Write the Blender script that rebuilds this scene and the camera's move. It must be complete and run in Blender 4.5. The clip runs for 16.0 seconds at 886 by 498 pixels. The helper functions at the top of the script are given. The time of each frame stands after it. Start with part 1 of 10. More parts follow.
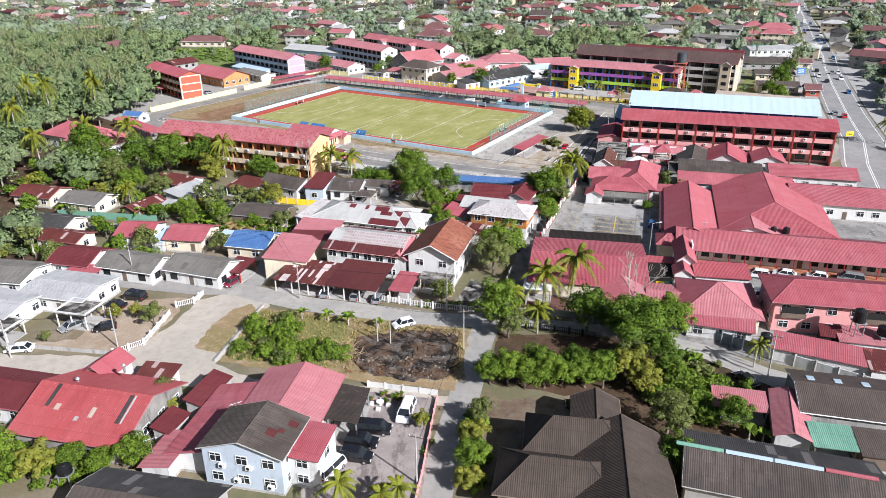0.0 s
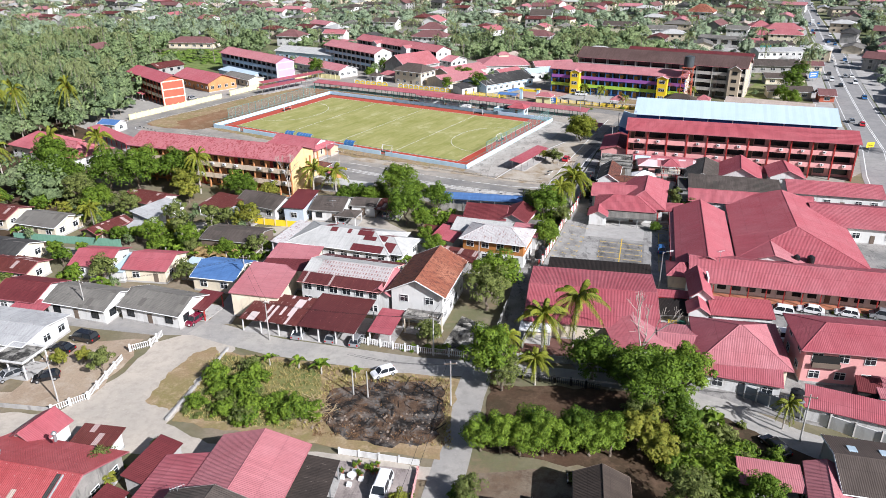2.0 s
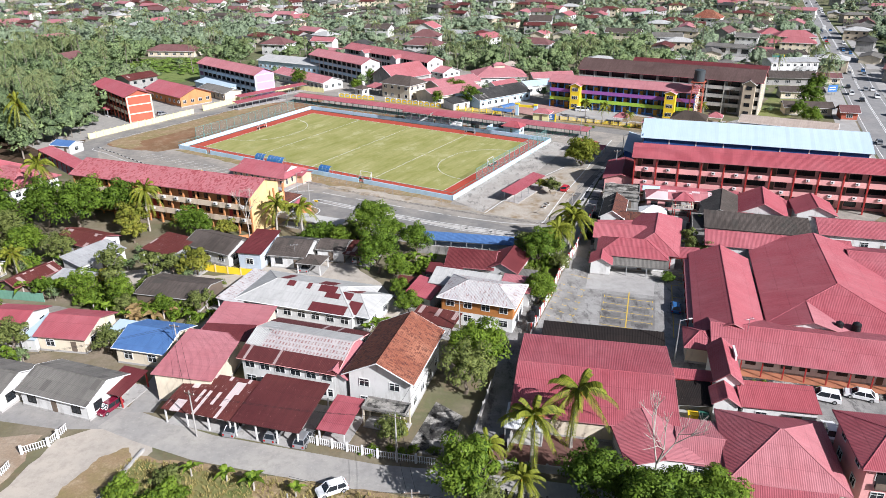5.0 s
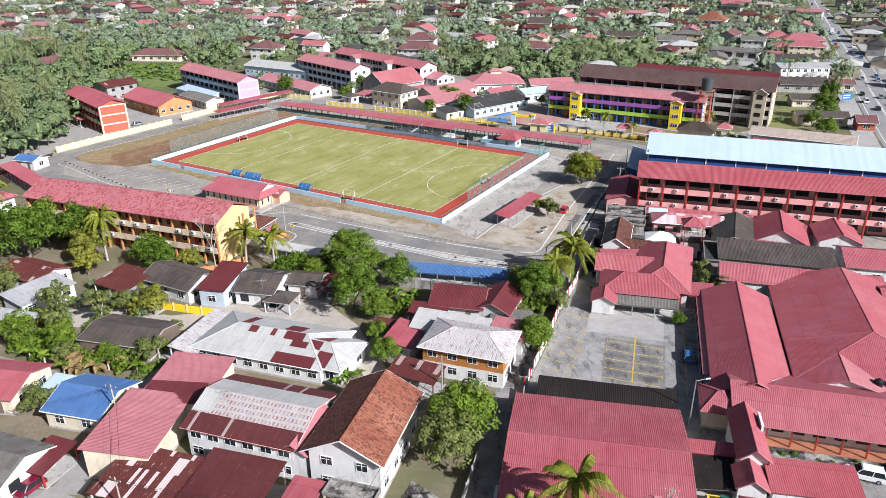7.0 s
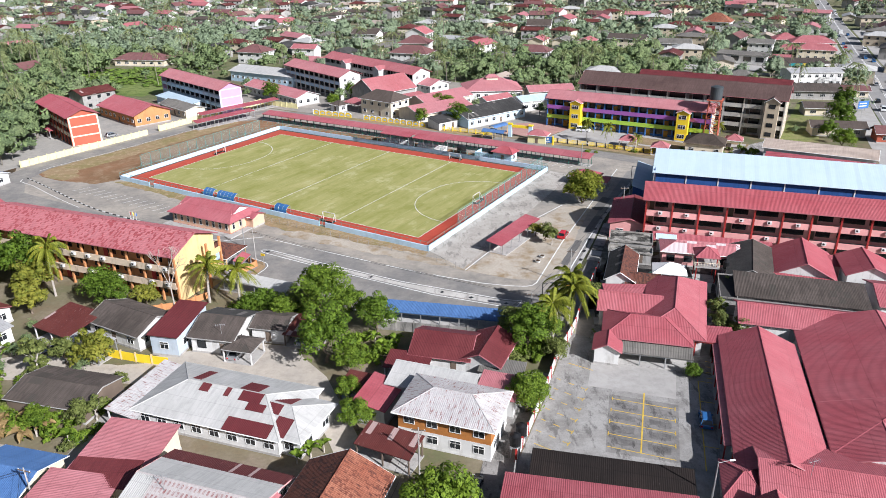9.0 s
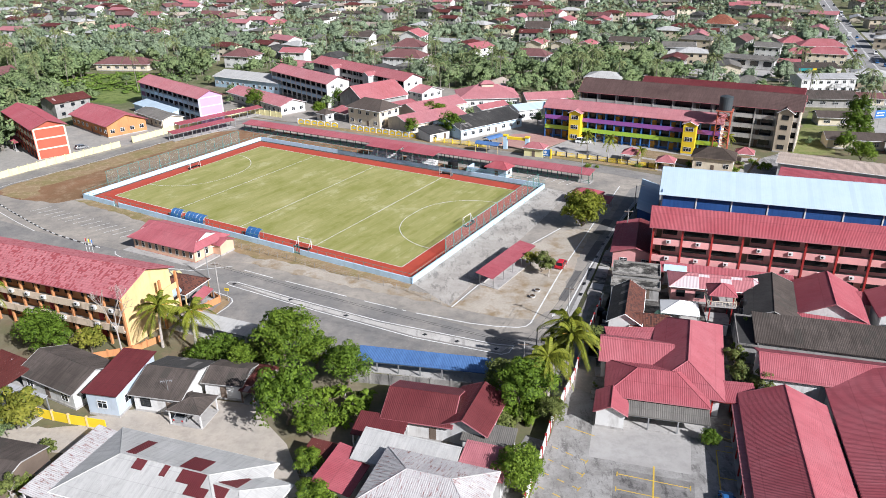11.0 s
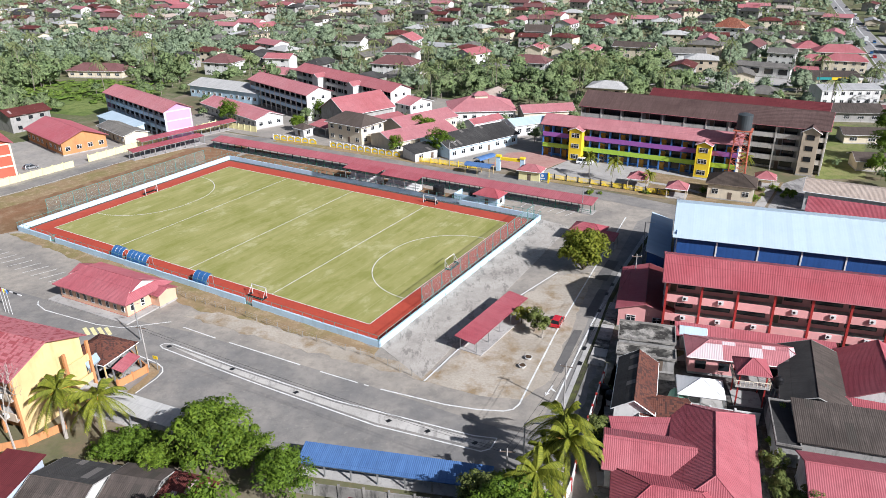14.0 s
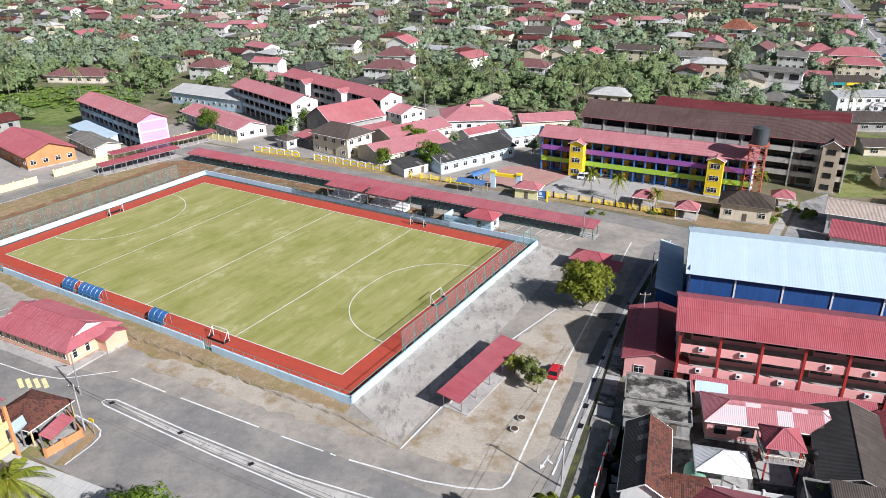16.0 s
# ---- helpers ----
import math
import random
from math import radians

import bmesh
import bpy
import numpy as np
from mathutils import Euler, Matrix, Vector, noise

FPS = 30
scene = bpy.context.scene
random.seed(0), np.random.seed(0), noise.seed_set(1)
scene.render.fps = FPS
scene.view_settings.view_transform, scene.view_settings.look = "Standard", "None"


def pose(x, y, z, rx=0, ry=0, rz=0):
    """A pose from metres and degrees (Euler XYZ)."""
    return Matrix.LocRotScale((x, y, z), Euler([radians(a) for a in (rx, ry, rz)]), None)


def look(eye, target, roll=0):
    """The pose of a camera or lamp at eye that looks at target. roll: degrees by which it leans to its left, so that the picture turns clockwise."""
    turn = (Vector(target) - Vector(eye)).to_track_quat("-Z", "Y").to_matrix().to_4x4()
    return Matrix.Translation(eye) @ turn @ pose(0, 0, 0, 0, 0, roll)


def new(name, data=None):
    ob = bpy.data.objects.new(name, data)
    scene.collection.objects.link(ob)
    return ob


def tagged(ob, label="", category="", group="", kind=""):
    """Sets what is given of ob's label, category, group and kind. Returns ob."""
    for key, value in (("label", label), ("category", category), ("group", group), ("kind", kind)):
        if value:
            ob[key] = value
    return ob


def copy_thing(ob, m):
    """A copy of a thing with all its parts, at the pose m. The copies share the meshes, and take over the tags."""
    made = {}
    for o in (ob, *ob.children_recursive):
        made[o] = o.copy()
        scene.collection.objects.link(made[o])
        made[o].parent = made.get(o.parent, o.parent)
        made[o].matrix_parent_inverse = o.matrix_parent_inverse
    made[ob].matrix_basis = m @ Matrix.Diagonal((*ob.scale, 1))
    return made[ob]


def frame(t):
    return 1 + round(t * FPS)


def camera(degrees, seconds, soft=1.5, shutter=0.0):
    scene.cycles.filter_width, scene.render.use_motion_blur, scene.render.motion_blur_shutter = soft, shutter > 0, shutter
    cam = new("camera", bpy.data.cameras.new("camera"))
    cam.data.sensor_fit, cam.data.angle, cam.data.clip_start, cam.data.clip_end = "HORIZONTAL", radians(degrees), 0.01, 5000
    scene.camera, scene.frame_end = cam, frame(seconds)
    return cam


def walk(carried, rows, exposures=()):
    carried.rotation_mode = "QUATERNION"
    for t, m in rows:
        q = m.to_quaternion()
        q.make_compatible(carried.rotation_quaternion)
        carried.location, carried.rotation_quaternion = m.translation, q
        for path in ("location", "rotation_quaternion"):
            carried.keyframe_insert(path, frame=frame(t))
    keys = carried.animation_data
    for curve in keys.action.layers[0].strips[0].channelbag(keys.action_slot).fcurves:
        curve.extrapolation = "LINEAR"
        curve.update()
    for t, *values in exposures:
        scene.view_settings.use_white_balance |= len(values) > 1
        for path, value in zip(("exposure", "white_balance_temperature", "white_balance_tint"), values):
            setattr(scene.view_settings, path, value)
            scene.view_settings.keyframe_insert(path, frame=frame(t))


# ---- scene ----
cam = camera(64.06, 16.0, soft=0.62)
PATH = [
    (0, pose(-9.39, -52.75, 62.31, 66.28, 0.43, -0.26)),
    (2, pose(-6.91, -37.07, 62.39, 66.10, 0.47, -0.20)),
    (4, pose(-3.79, -20.57, 62.47, 66.27, 0.45, -0.10)),
    (6.5, pose(0.00, 0.00, 62.53, 66.26, 0.47, -0.07)),
    (9, pose(3.73, 20.63, 62.44, 66.22, 0.56, -0.03)),
    (11.5, pose(7.52, 40.80, 62.24, 66.19, 0.57, -0.00)),
    (14, pose(11.52, 60.85, 62.01, 66.16, 0.53, 0.24)),
    (16, pose(14.42, 76.89, 61.81, 66.09, 0.61, 0.35)),
]
walk(cam, PATH, exposures=[(0, 0.54, 5960, 14), (16, 0.40, 5980, 14)])

# ---- world and sun ----
SUN_EL, SUN_AZ = 33.0, 134.0  # azimuth clockwise from +y
world = bpy.data.worlds.new("sky")
scene.world = world
world.use_nodes = True
_sky = world.node_tree.nodes.new("ShaderNodeTexSky")
_sky.sky_type, _sky.sun_disc = "NISHITA", False
_sky.sun_elevation, _sky.sun_rotation = radians(SUN_EL), radians(SUN_AZ)
_sky.dust_density = 2.5
world.node_tree.links.new(_sky.outputs[0], world.node_tree.nodes["Background"].inputs[0])
world.node_tree.nodes["Background"].inputs[1].default_value = 0.05
_sd = bpy.data.lights.new("sun", "SUN")
_sd.energy, _sd.angle, _sd.color = 5.9, radians(0.7), (1.0, 0.975, 0.935)
sun = new("sun", _sd)
_to = Vector((math.sin(radians(SUN_AZ)) * math.cos(radians(SUN_EL)), math.cos(radians(SUN_AZ)) * math.cos(radians(SUN_EL)), math.sin(radians(SUN_EL))))
sun.matrix_world = look(_to * 300, (0, 0, 0))


# ---- materials ----
class N:
    """A small builder of node trees."""

    def __init__(self, name, rough=0.8, metal=0.0, spec=0.4):
        self.m = bpy.data.materials.new(name)
        self.m.use_nodes = True
        self.t = self.m.node_tree
        self.b = self.t.nodes["Principled BSDF"]
        self.b.inputs["Roughness"].default_value = rough
        self.b.inputs["Metallic"].default_value = metal
        self.b.inputs["Specular IOR Level"].default_value = spec

    def node(self, kind, **kw):
        n = self.t.nodes.new("ShaderNode" + kind)
        for k, v in kw.items():
            n.inputs[k].default_value = v
        return n

    def link(self, a, b):
        self.t.links.new(a, b)

    def pos(self):
        return self.node("NewGeometry").outputs["Position"]

    def uv(self):
        return self.node("UVMap").outputs[0]

    def scaled(self, vec, s):
        m = self.node("Mapping")
        m.inputs["Scale"].default_value = s
        self.link(vec, m.inputs["Vector"])
        return m.outputs[0]

    def noise(self, vec, scale, detail=3.0, rough=0.6):
        n = self.node("TexNoise", Scale=scale, Detail=detail, Roughness=rough)
        self.link(vec, n.inputs["Vector"])
        return n.outputs["Fac"]

    def math(self, op, a, b=None, clamp=False):
        n = self.node("Math")
        n.operation, n.use_clamp = op, clamp
        for i, v in enumerate((a, b)):
            if v is None:
                continue
            if isinstance(v, (int, float)):
                n.inputs[i].default_value = v
            else:
                self.link(v, n.inputs[i])
        return n.outputs[0]

    def step(self, fac, lo, hi):
        n = self.node("MapRange")
        n.inputs["From Min"].default_value, n.inputs["From Max"].default_value = lo, hi
        self.link(fac, n.inputs["Value"])
        return n.outputs[0]

    def mix(self, fac, a, b, mode="MIX"):
        n = self.node("Mix")
        n.data_type, n.blend_type = "RGBA", mode
        for i, v in ((0, fac), (6, a), (7, b)):
            if isinstance(v, (int, float)):
                n.inputs[i].default_value = v
            elif isinstance(v, tuple):
                n.inputs[i].default_value = (*v[:3], 1)
            else:
                self.link(v, n.inputs[i])
        return n.outputs[2]

    def done(self, col, bump=None, strength=0.3, dist=0.05, rough=None):
        if isinstance(col, tuple):
            self.b.inputs["Base Color"].default_value = (*col[:3], 1)
        else:
            self.link(col, self.b.inputs["Base Color"])
        if bump is not None:
            n = self.node("Bump", Strength=strength, Distance=dist)
            self.link(bump, n.inputs["Height"])
            self.link(n.outputs[0], self.b.inputs["Normal"])
        if rough is not None:
            self.link(rough, self.b.inputs["Roughness"])
        return self.m


def sh(c, k):
    return tuple(min(1.0, v * k) for v in c)


def plain(name, col, rough=0.8, var=0.25, big=0.25, fine=4.0, metal=0.0, stain=None, spec=0.4):
    """Painted or mineral surface: mottled at two scales, with optional stains."""
    n = N(name, rough, metal, spec)
    p = n.pos()
    c = n.mix(n.step(n.noise(p, big, 4), 0.3, 0.7), sh(col, 1 - var), sh(col, 1 + var * 0.5))
    f = n.noise(p, fine, 3)
    c = n.mix(n.math("MULTIPLY", n.step(f, 0.35, 0.75), var), c, sh(col, 0.55))
    if stain:
        c = n.mix(n.math("MULTIPLY", n.step(n.noise(n.scaled(p, (1, 1, 0.25)), 0.9, 5, 0.7), 0.52, 0.68), stain[3]), c, stain[:3])
    return n.done(c, f, 0.25, 0.03)


def sheet_roof(name, col, fade, fade_amt=0.5, rust=None, rust_amt=0.0, patch=None, patch_amt=0.0, rough=0.55, cell=(1.0, 3.0), rows=0.0, dots=None, streaks=0.5, grime=0.3):
    """Ribbed metal or fibre-cement sheeting: faded along the slope, per-sheet shades, rust and replaced sheets."""
    n = N(name, rough, 0.0, 0.25)
    u = n.uv()
    p = n.pos()
    c = n.mix(n.math("MULTIPLY", n.step(n.noise(p, 0.16, 4), 0.3, 0.7), fade_amt), col, fade)
    streak = n.noise(n.scaled(u, (2.2, 0.18, 1)), 1.0, 4, 0.7)
    c = n.mix(n.math("MULTIPLY", n.step(streak, 0.42, 0.7), streaks), c, sh(col, 0.6))
    sep = n.node("SeparateXYZ")
    n.link(u, sep.inputs[0])
    cmb = n.node("CombineXYZ")
    n.link(n.math("FLOOR", n.math("DIVIDE", sep.outputs[0], cell[0])), cmb.inputs[0])
    n.link(n.math("FLOOR", n.math("DIVIDE", sep.outputs[1], cell[1])), cmb.inputs[1])
    wn = n.node("TexWhiteNoise")
    wn.noise_dimensions = "3D"
    n.link(cmb.outputs[0], wn.inputs["Vector"])
    c = n.mix(n.math("MULTIPLY", wn.outputs["Value"], 0.22), c, sh(col, 0.6))
    # grime in uneven blotches
    c = n.mix(n.math("MULTIPLY", n.step(n.noise(p, 0.7, 6, 0.78), 0.5, 0.68), grime), c, sh(col, 0.45))
    # lap joints across the slope
    lap = n.math("LESS_THAN", n.math("FRACT", n.math("DIVIDE", sep.outputs[1], cell[1])), 0.035)
    c = n.mix(n.math("MULTIPLY", lap, 0.35), c, sh(col, 0.5))
    if patch:
        c = n.mix(n.math("GREATER_THAN", wn.outputs["Value"], 1 - patch_amt), c, patch)
    if rows:
        rw = n.math("LESS_THAN", n.math("FRACT", n.math("DIVIDE", sep.outputs[1], rows)), 0.28)
        c = n.mix(n.math("MULTIPLY", rw, 0.3), c, sh(col, 0.45))
    if dots:
        du, dv, ru, rv, dcol, amt = dots
        fa = n.math("ABSOLUTE", n.math("SUBTRACT", n.math("FRACT", n.math("DIVIDE", sep.outputs[0], du)), 0.5))
        fb = n.math("ABSOLUTE", n.math("SUBTRACT", n.math("FRACT", n.math("DIVIDE", sep.outputs[1], dv)), 0.5))
        hit = n.math("MULTIPLY", n.math("LESS_THAN", fa, ru), n.math("LESS_THAN", fb, rv))
        worn = n.step(n.noise(n.scaled(u, (1.1, 0.9, 1)), 1.6, 4, 0.7), 0.36, 0.6)
        c = n.mix(n.math("MULTIPLY", n.math("MULTIPLY", hit, worn), amt), c, dcol)
    if rust:
        r = n.noise(n.scaled(u, (2.6, 0.5, 1)), 1.3, 6, 0.75)
        c = n.mix(n.step(r, 0.66 - 0.3 * rust_amt, 0.74 - 0.25 * rust_amt), c, rust)
    return n.done(c, n.noise(p, 2.5, 3), 0.2, 0.04)


def leafy(name, dark, light, rough=0.6, spec=0.14):
    n = N(name, rough, 0, spec)
    g = n.node("NewGeometry")
    c = n.mix(g.outputs["Random Per Island"], dark, light)
    oi = n.node("ObjectInfo")
    c = n.mix(n.math("MULTIPLY", oi.outputs["Random"], 0.35), c, sh(dark, 0.9))
    c = n.mix(n.math("MULTIPLY", n.step(n.noise(g.outputs["Position"], 0.35, 3), 0.35, 0.7), 0.5), c, sh(light, 1.15))
    n.done(c)
    tr = n.node("BsdfTranslucent")
    n.link(c, tr.inputs[0])
    ms = n.node("MixShader")
    ms.inputs[0].default_value = 0.3
    n.link(n.b.outputs[0], ms.inputs[1])
    n.link(tr.outputs[0], ms.inputs[2])
    n.link(ms.outputs[0], n.t.nodes["Material Output"].inputs[0])
    return n.m


def canopy_mat(name, dark, light, dry):
    """Closed leaf canopy seen from afar: tone by tree, by bough and by leaf cluster, with fine relief."""
    n = N(name, 0.9, 0, 0.08)
    p = n.pos()
    c = n.mix(n.step(n.noise(p, 0.075, 2, 0.5), 0.36, 0.64), dark, light)
    c = n.mix(n.math("MULTIPLY", n.step(n.noise(p, 0.045, 3, 0.6), 0.54, 0.68), 0.55), c, dry)
    # leaf clusters: relief tops coloured lighter, hollows darker
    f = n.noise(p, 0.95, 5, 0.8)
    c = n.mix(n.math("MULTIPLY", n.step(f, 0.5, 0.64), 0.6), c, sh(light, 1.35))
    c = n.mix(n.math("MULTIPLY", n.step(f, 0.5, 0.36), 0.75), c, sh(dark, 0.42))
    return n.done(c, f, 1.0, 1.6)


def ground_mat(name, cols, scales=(0.03, 0.25, 2.5), rough=0.95, lo=0.42, hi=0.6):
    """Soil or grass: three colours blended by noise at three scales."""
    n = N(name, rough, 0, 0.2)
    p = n.pos()
    c = n.mix(n.step(n.noise(p, scales[0], 5, 0.65), lo, hi), cols[0], cols[1])
    c = n.mix(n.step(n.noise(p, scales[1], 5, 0.7), 0.48, 0.66), c, cols[2])
    f = n.noise(p, scales[2], 4, 0.7)
    c = n.mix(n.math("MULTIPLY", n.step(f, 0.4, 0.7), 0.45), c, sh(cols[0], 0.5))
    return n.done(c, f, 0.5, 0.12)


def paving(name, col, dirt, amt=0.5, big=0.12):
    """Asphalt or concrete with tyre-worn and dusty areas."""
    n = N(name, 0.9, 0, 0.3)
    p = n.pos()
    c = n.mix(n.math("MULTIPLY", n.step(n.noise(p, big, 6, 0.65), 0.38, 0.66), amt), col, dirt)
    c = n.mix(n.math("MULTIPLY", n.step(n.noise(p, 0.6, 6, 0.75), 0.46, 0.7), 0.5), c, sh(col, 0.55))
    c = n.mix(n.math("MULTIPLY", n.step(n.noise(p, 1.7, 4, 0.7), 0.58, 0.68), 0.35), c, sh(dirt, 1.1))
    f = n.noise(p, 6, 3)
    c = n.mix(n.math("MULTIPLY", f, 0.25), c, sh(col, 0.7))
    return n.done(c, f, 0.2, 0.02)


def worn_mat(name, pale, dark, mid):
    """Old paving: sharp-edged dark stains, pale scuffs and tyre-darkened bands."""
    n = N(name, 0.9, 0, 0.25)
    p = n.pos()
    c = n.mix(n.step(n.noise(p, 0.22, 6, 0.7), 0.4, 0.62), pale, mid)
    c = n.mix(n.math("MULTIPLY", n.step(n.noise(n.scaled(p, (1.0, 0.35, 1)), 0.55, 7, 0.78), 0.52, 0.6), 0.8), c, dark)
    c = n.mix(n.math("MULTIPLY", n.step(n.noise(n.scaled(p, (0.4, 1.2, 1)), 1.6, 6, 0.78), 0.56, 0.64), 0.55), c, sh(pale, 1.12))
    f = n.noise(p, 4.5, 5, 0.7)
    c = n.mix(n.math("MULTIPLY", n.step(f, 0.5, 0.7), 0.4), c, dark)
    return n.done(c, f, 0.25, 0.03)


RED = sheet_roof("red_sheet", (0.33, 0.073, 0.088), (0.40, 0.145, 0.16), 0.6, streaks=0.4, cell=(1.0, 4.2))
RED2 = sheet_roof("faded_red_sheet", (0.36, 0.092, 0.107), (0.43, 0.17, 0.185), 0.6, streaks=0.4, cell=(1.0, 4.2))
RED3 = sheet_roof("bright_red_sheet", (0.345, 0.073, 0.086), (0.42, 0.14, 0.153), 0.55, streaks=0.35, cell=(1.0, 5.0))
# reds of the far roofs, with the paling of distance haze in the colour
HAZER = sheet_roof("haze_paled_pink_red_sheet", (0.40, 0.155, 0.165), (0.46, 0.225, 0.235), 0.6, streaks=0.3)
HAZER2 = sheet_roof("haze_paled_red_sheet", (0.36, 0.115, 0.122), (0.42, 0.18, 0.19), 0.6, streaks=0.35)
DULLM = sheet_roof("dull_maroon_tile", (0.15, 0.068, 0.066), (0.21, 0.105, 0.10), 0.6, rough=0.8)
REDDOT = sheet_roof("screw_dotted_red_sheet", (0.34, 0.062, 0.064), (0.43, 0.13, 0.13), 0.6, dots=(1.0, 1.25, 0.05, 0.04, (0.55, 0.42, 0.40), 0.9))
PINKR = sheet_roof("pink_faded_sheet", (0.40, 0.14, 0.152), (0.46, 0.215, 0.23), 0.6, streaks=0.4)
WORN = sheet_roof("worn_red_sheet", (0.41, 0.135, 0.145), (0.47, 0.21, 0.22), 0.5, patch=(0.27, 0.062, 0.068), patch_amt=0.25, cell=(0.36, 0.5), rows=0.5)
PINKWHITE = sheet_roof("pink_and_white_sheet", (0.44, 0.17, 0.18), (0.5, 0.25, 0.26), 0.5, patch=(0.54, 0.45, 0.45), patch_amt=0.38, cell=(1.9, 9.0))
MAROON = sheet_roof("maroon_sheet", (0.12, 0.024, 0.027), (0.18, 0.05, 0.05), 0.5)
RUSTY = sheet_roof("rusty_maroon_sheet", (0.105, 0.027, 0.023), (0.165, 0.055, 0.045), 0.5, rust=(0.46, 0.38, 0.36), rust_amt=0.16, patch=(0.36, 0.27, 0.25), patch_amt=0.08, cell=(0.8, 2.2))
STREAKY = sheet_roof("white_streaked_maroon_sheet", (0.105, 0.027, 0.023), (0.165, 0.055, 0.045), 0.5, rust=(0.50, 0.42, 0.40), rust_amt=0.22, patch=(0.54, 0.46, 0.44), patch_amt=0.2, cell=(0.5, 2.6))
WHITER = sheet_roof("white_sheet", (0.44, 0.435, 0.41), (0.55, 0.54, 0.515), 0.6, rust=(0.34, 0.31, 0.28), rust_amt=0.2, cell=(1.0, 2.4))
SPECK = sheet_roof("speckled_white_sheet", (0.44, 0.405, 0.39), (0.54, 0.495, 0.475), 0.5, dots=(0.56, 0.95, 0.24, 0.3, (0.22, 0.07, 0.065), 0.9), rust=(0.24, 0.09, 0.08), rust_amt=0.2, cell=(0.9, 1.3))
STREAK = sheet_roof("rust_streaked_white_sheet", (0.46, 0.44, 0.43), (0.56, 0.54, 0.52), 0.5, rust=(0.19, 0.07, 0.055), rust_amt=0.42, cell=(0.9, 1.6))
OLDRED = sheet_roof("old_maroon_sheet", (0.092, 0.024, 0.024), (0.14, 0.044, 0.04), 0.6, rust=(0.27, 0.13, 0.11), rust_amt=0.2, patch=(0.33, 0.26, 0.245), patch_amt=0.025, cell=(0.42, 3.0))
GREYR = sheet_roof("grey_fibre_sheet", (0.135, 0.127, 0.113), (0.225, 0.21, 0.185), 0.7, rough=0.9, patch=(0.105, 0.098, 0.087), patch_amt=0.08, cell=(1.1, 1.8))
MIDGREY = sheet_roof("weathered_brown_grey_sheet", (0.064, 0.052, 0.044), (0.135, 0.11, 0.095), 0.8, rough=0.9, rust=(0.045, 0.039, 0.033), rust_amt=0.3, patch=(0.06, 0.052, 0.044), patch_amt=0.1, cell=(1.1, 1.8), streaks=0.8)
DARKR = sheet_roof("dark_fibre_sheet", (0.035, 0.034, 0.033), (0.10, 0.096, 0.09), 0.6, rough=0.9, patch=(0.14, 0.13, 0.12), patch_amt=0.06)
BROWNR = sheet_roof("brown_sheet", (0.075, 0.058, 0.048), (0.13, 0.105, 0.09), 0.5, rough=0.8)
ASHR = sheet_roof("pale_grey_sheet", (0.36, 0.36, 0.355), (0.5, 0.5, 0.49), 0.6, rust=(0.16, 0.12, 0.10), rust_amt=0.25)
BLUER = sheet_roof("blue_sheet", (0.07, 0.15, 0.33), (0.12, 0.22, 0.41), 0.5)
SKYR = sheet_roof("pale_blue_sheet", (0.43, 0.54, 0.61), (0.52, 0.61, 0.67), 0.5, rough=0.5, cell=(1.0, 30.0), streaks=0.14, grime=0.1)
NAVY = sheet_roof("navy_cladding", (0.025, 0.08, 0.25), (0.045, 0.11, 0.30), 0.4)
GREENR = sheet_roof("green_sheet", (0.15, 0.31, 0.225), (0.22, 0.38, 0.29), 0.5)
BEIGER = sheet_roof("beige_sheet", (0.42, 0.34, 0.28), (0.5, 0.42, 0.36), 0.5)
CLAY = sheet_roof("clay_tile", (0.235, 0.07, 0.04), (0.42, 0.20, 0.125), 0.9, rust=(0.085, 0.032, 0.024), rust_amt=0.5, patch=(0.155, 0.052, 0.033), patch_amt=0.15, rough=0.85, cell=(0.25, 0.3), rows=0.3)
# mossy tile; also the shaded west slope of the tiled house
CLAYD = sheet_roof("mossy_and_shaded_clay_tile", (0.12, 0.045, 0.032), (0.19, 0.08, 0.052), 0.7, rust=(0.05, 0.03, 0.027), rust_amt=0.4, patch=(0.06, 0.03, 0.025), patch_amt=0.25, rough=0.9, cell=(0.3, 0.36), rows=0.36)
REDBROWN = sheet_roof("red_brown_sheet", (0.08, 0.048, 0.042), (0.145, 0.094, 0.084), 0.7, rough=0.85, cell=(0.35, 2.4))
DKBROWN = sheet_roof("dark_brown_tile", (0.05, 0.038, 0.03), (0.10, 0.076, 0.06), 0.7, rough=0.85, cell=(0.35, 2.4))

WHITE = plain("white_wall", (0.62, 0.615, 0.59), 0.85, 0.12, stain=(0.3, 0.28, 0.25, 0.5))
CREAM = plain("cream_wall", (0.66, 0.58, 0.44), 0.85, 0.15, stain=(0.33, 0.28, 0.22, 0.5))
BLUEW = plain("pale_blue_wall", (0.44, 0.50, 0.56), 0.85, 0.12, stain=(0.25, 0.28, 0.3, 0.4))
PINKW = plain("pink_wall", (0.68, 0.33, 0.31), 0.85, 0.12)
SALMON = plain("salmon_wall", (0.66, 0.42, 0.29), 0.85, 0.12)
ORANGE = plain("orange_wall", (0.52, 0.235, 0.095), 0.85, 0.15, stain=(0.3, 0.14, 0.06, 0.5))
YELLOWW = plain("yellow_wall", (0.68, 0.50, 0.24), 0.85, 0.15, stain=(0.4, 0.28, 0.12, 0.4))
GREYW = plain("grey_wall", (0.34, 0.33, 0.31), 0.9, 0.25, stain=(0.1, 0.1, 0.09, 0.7))
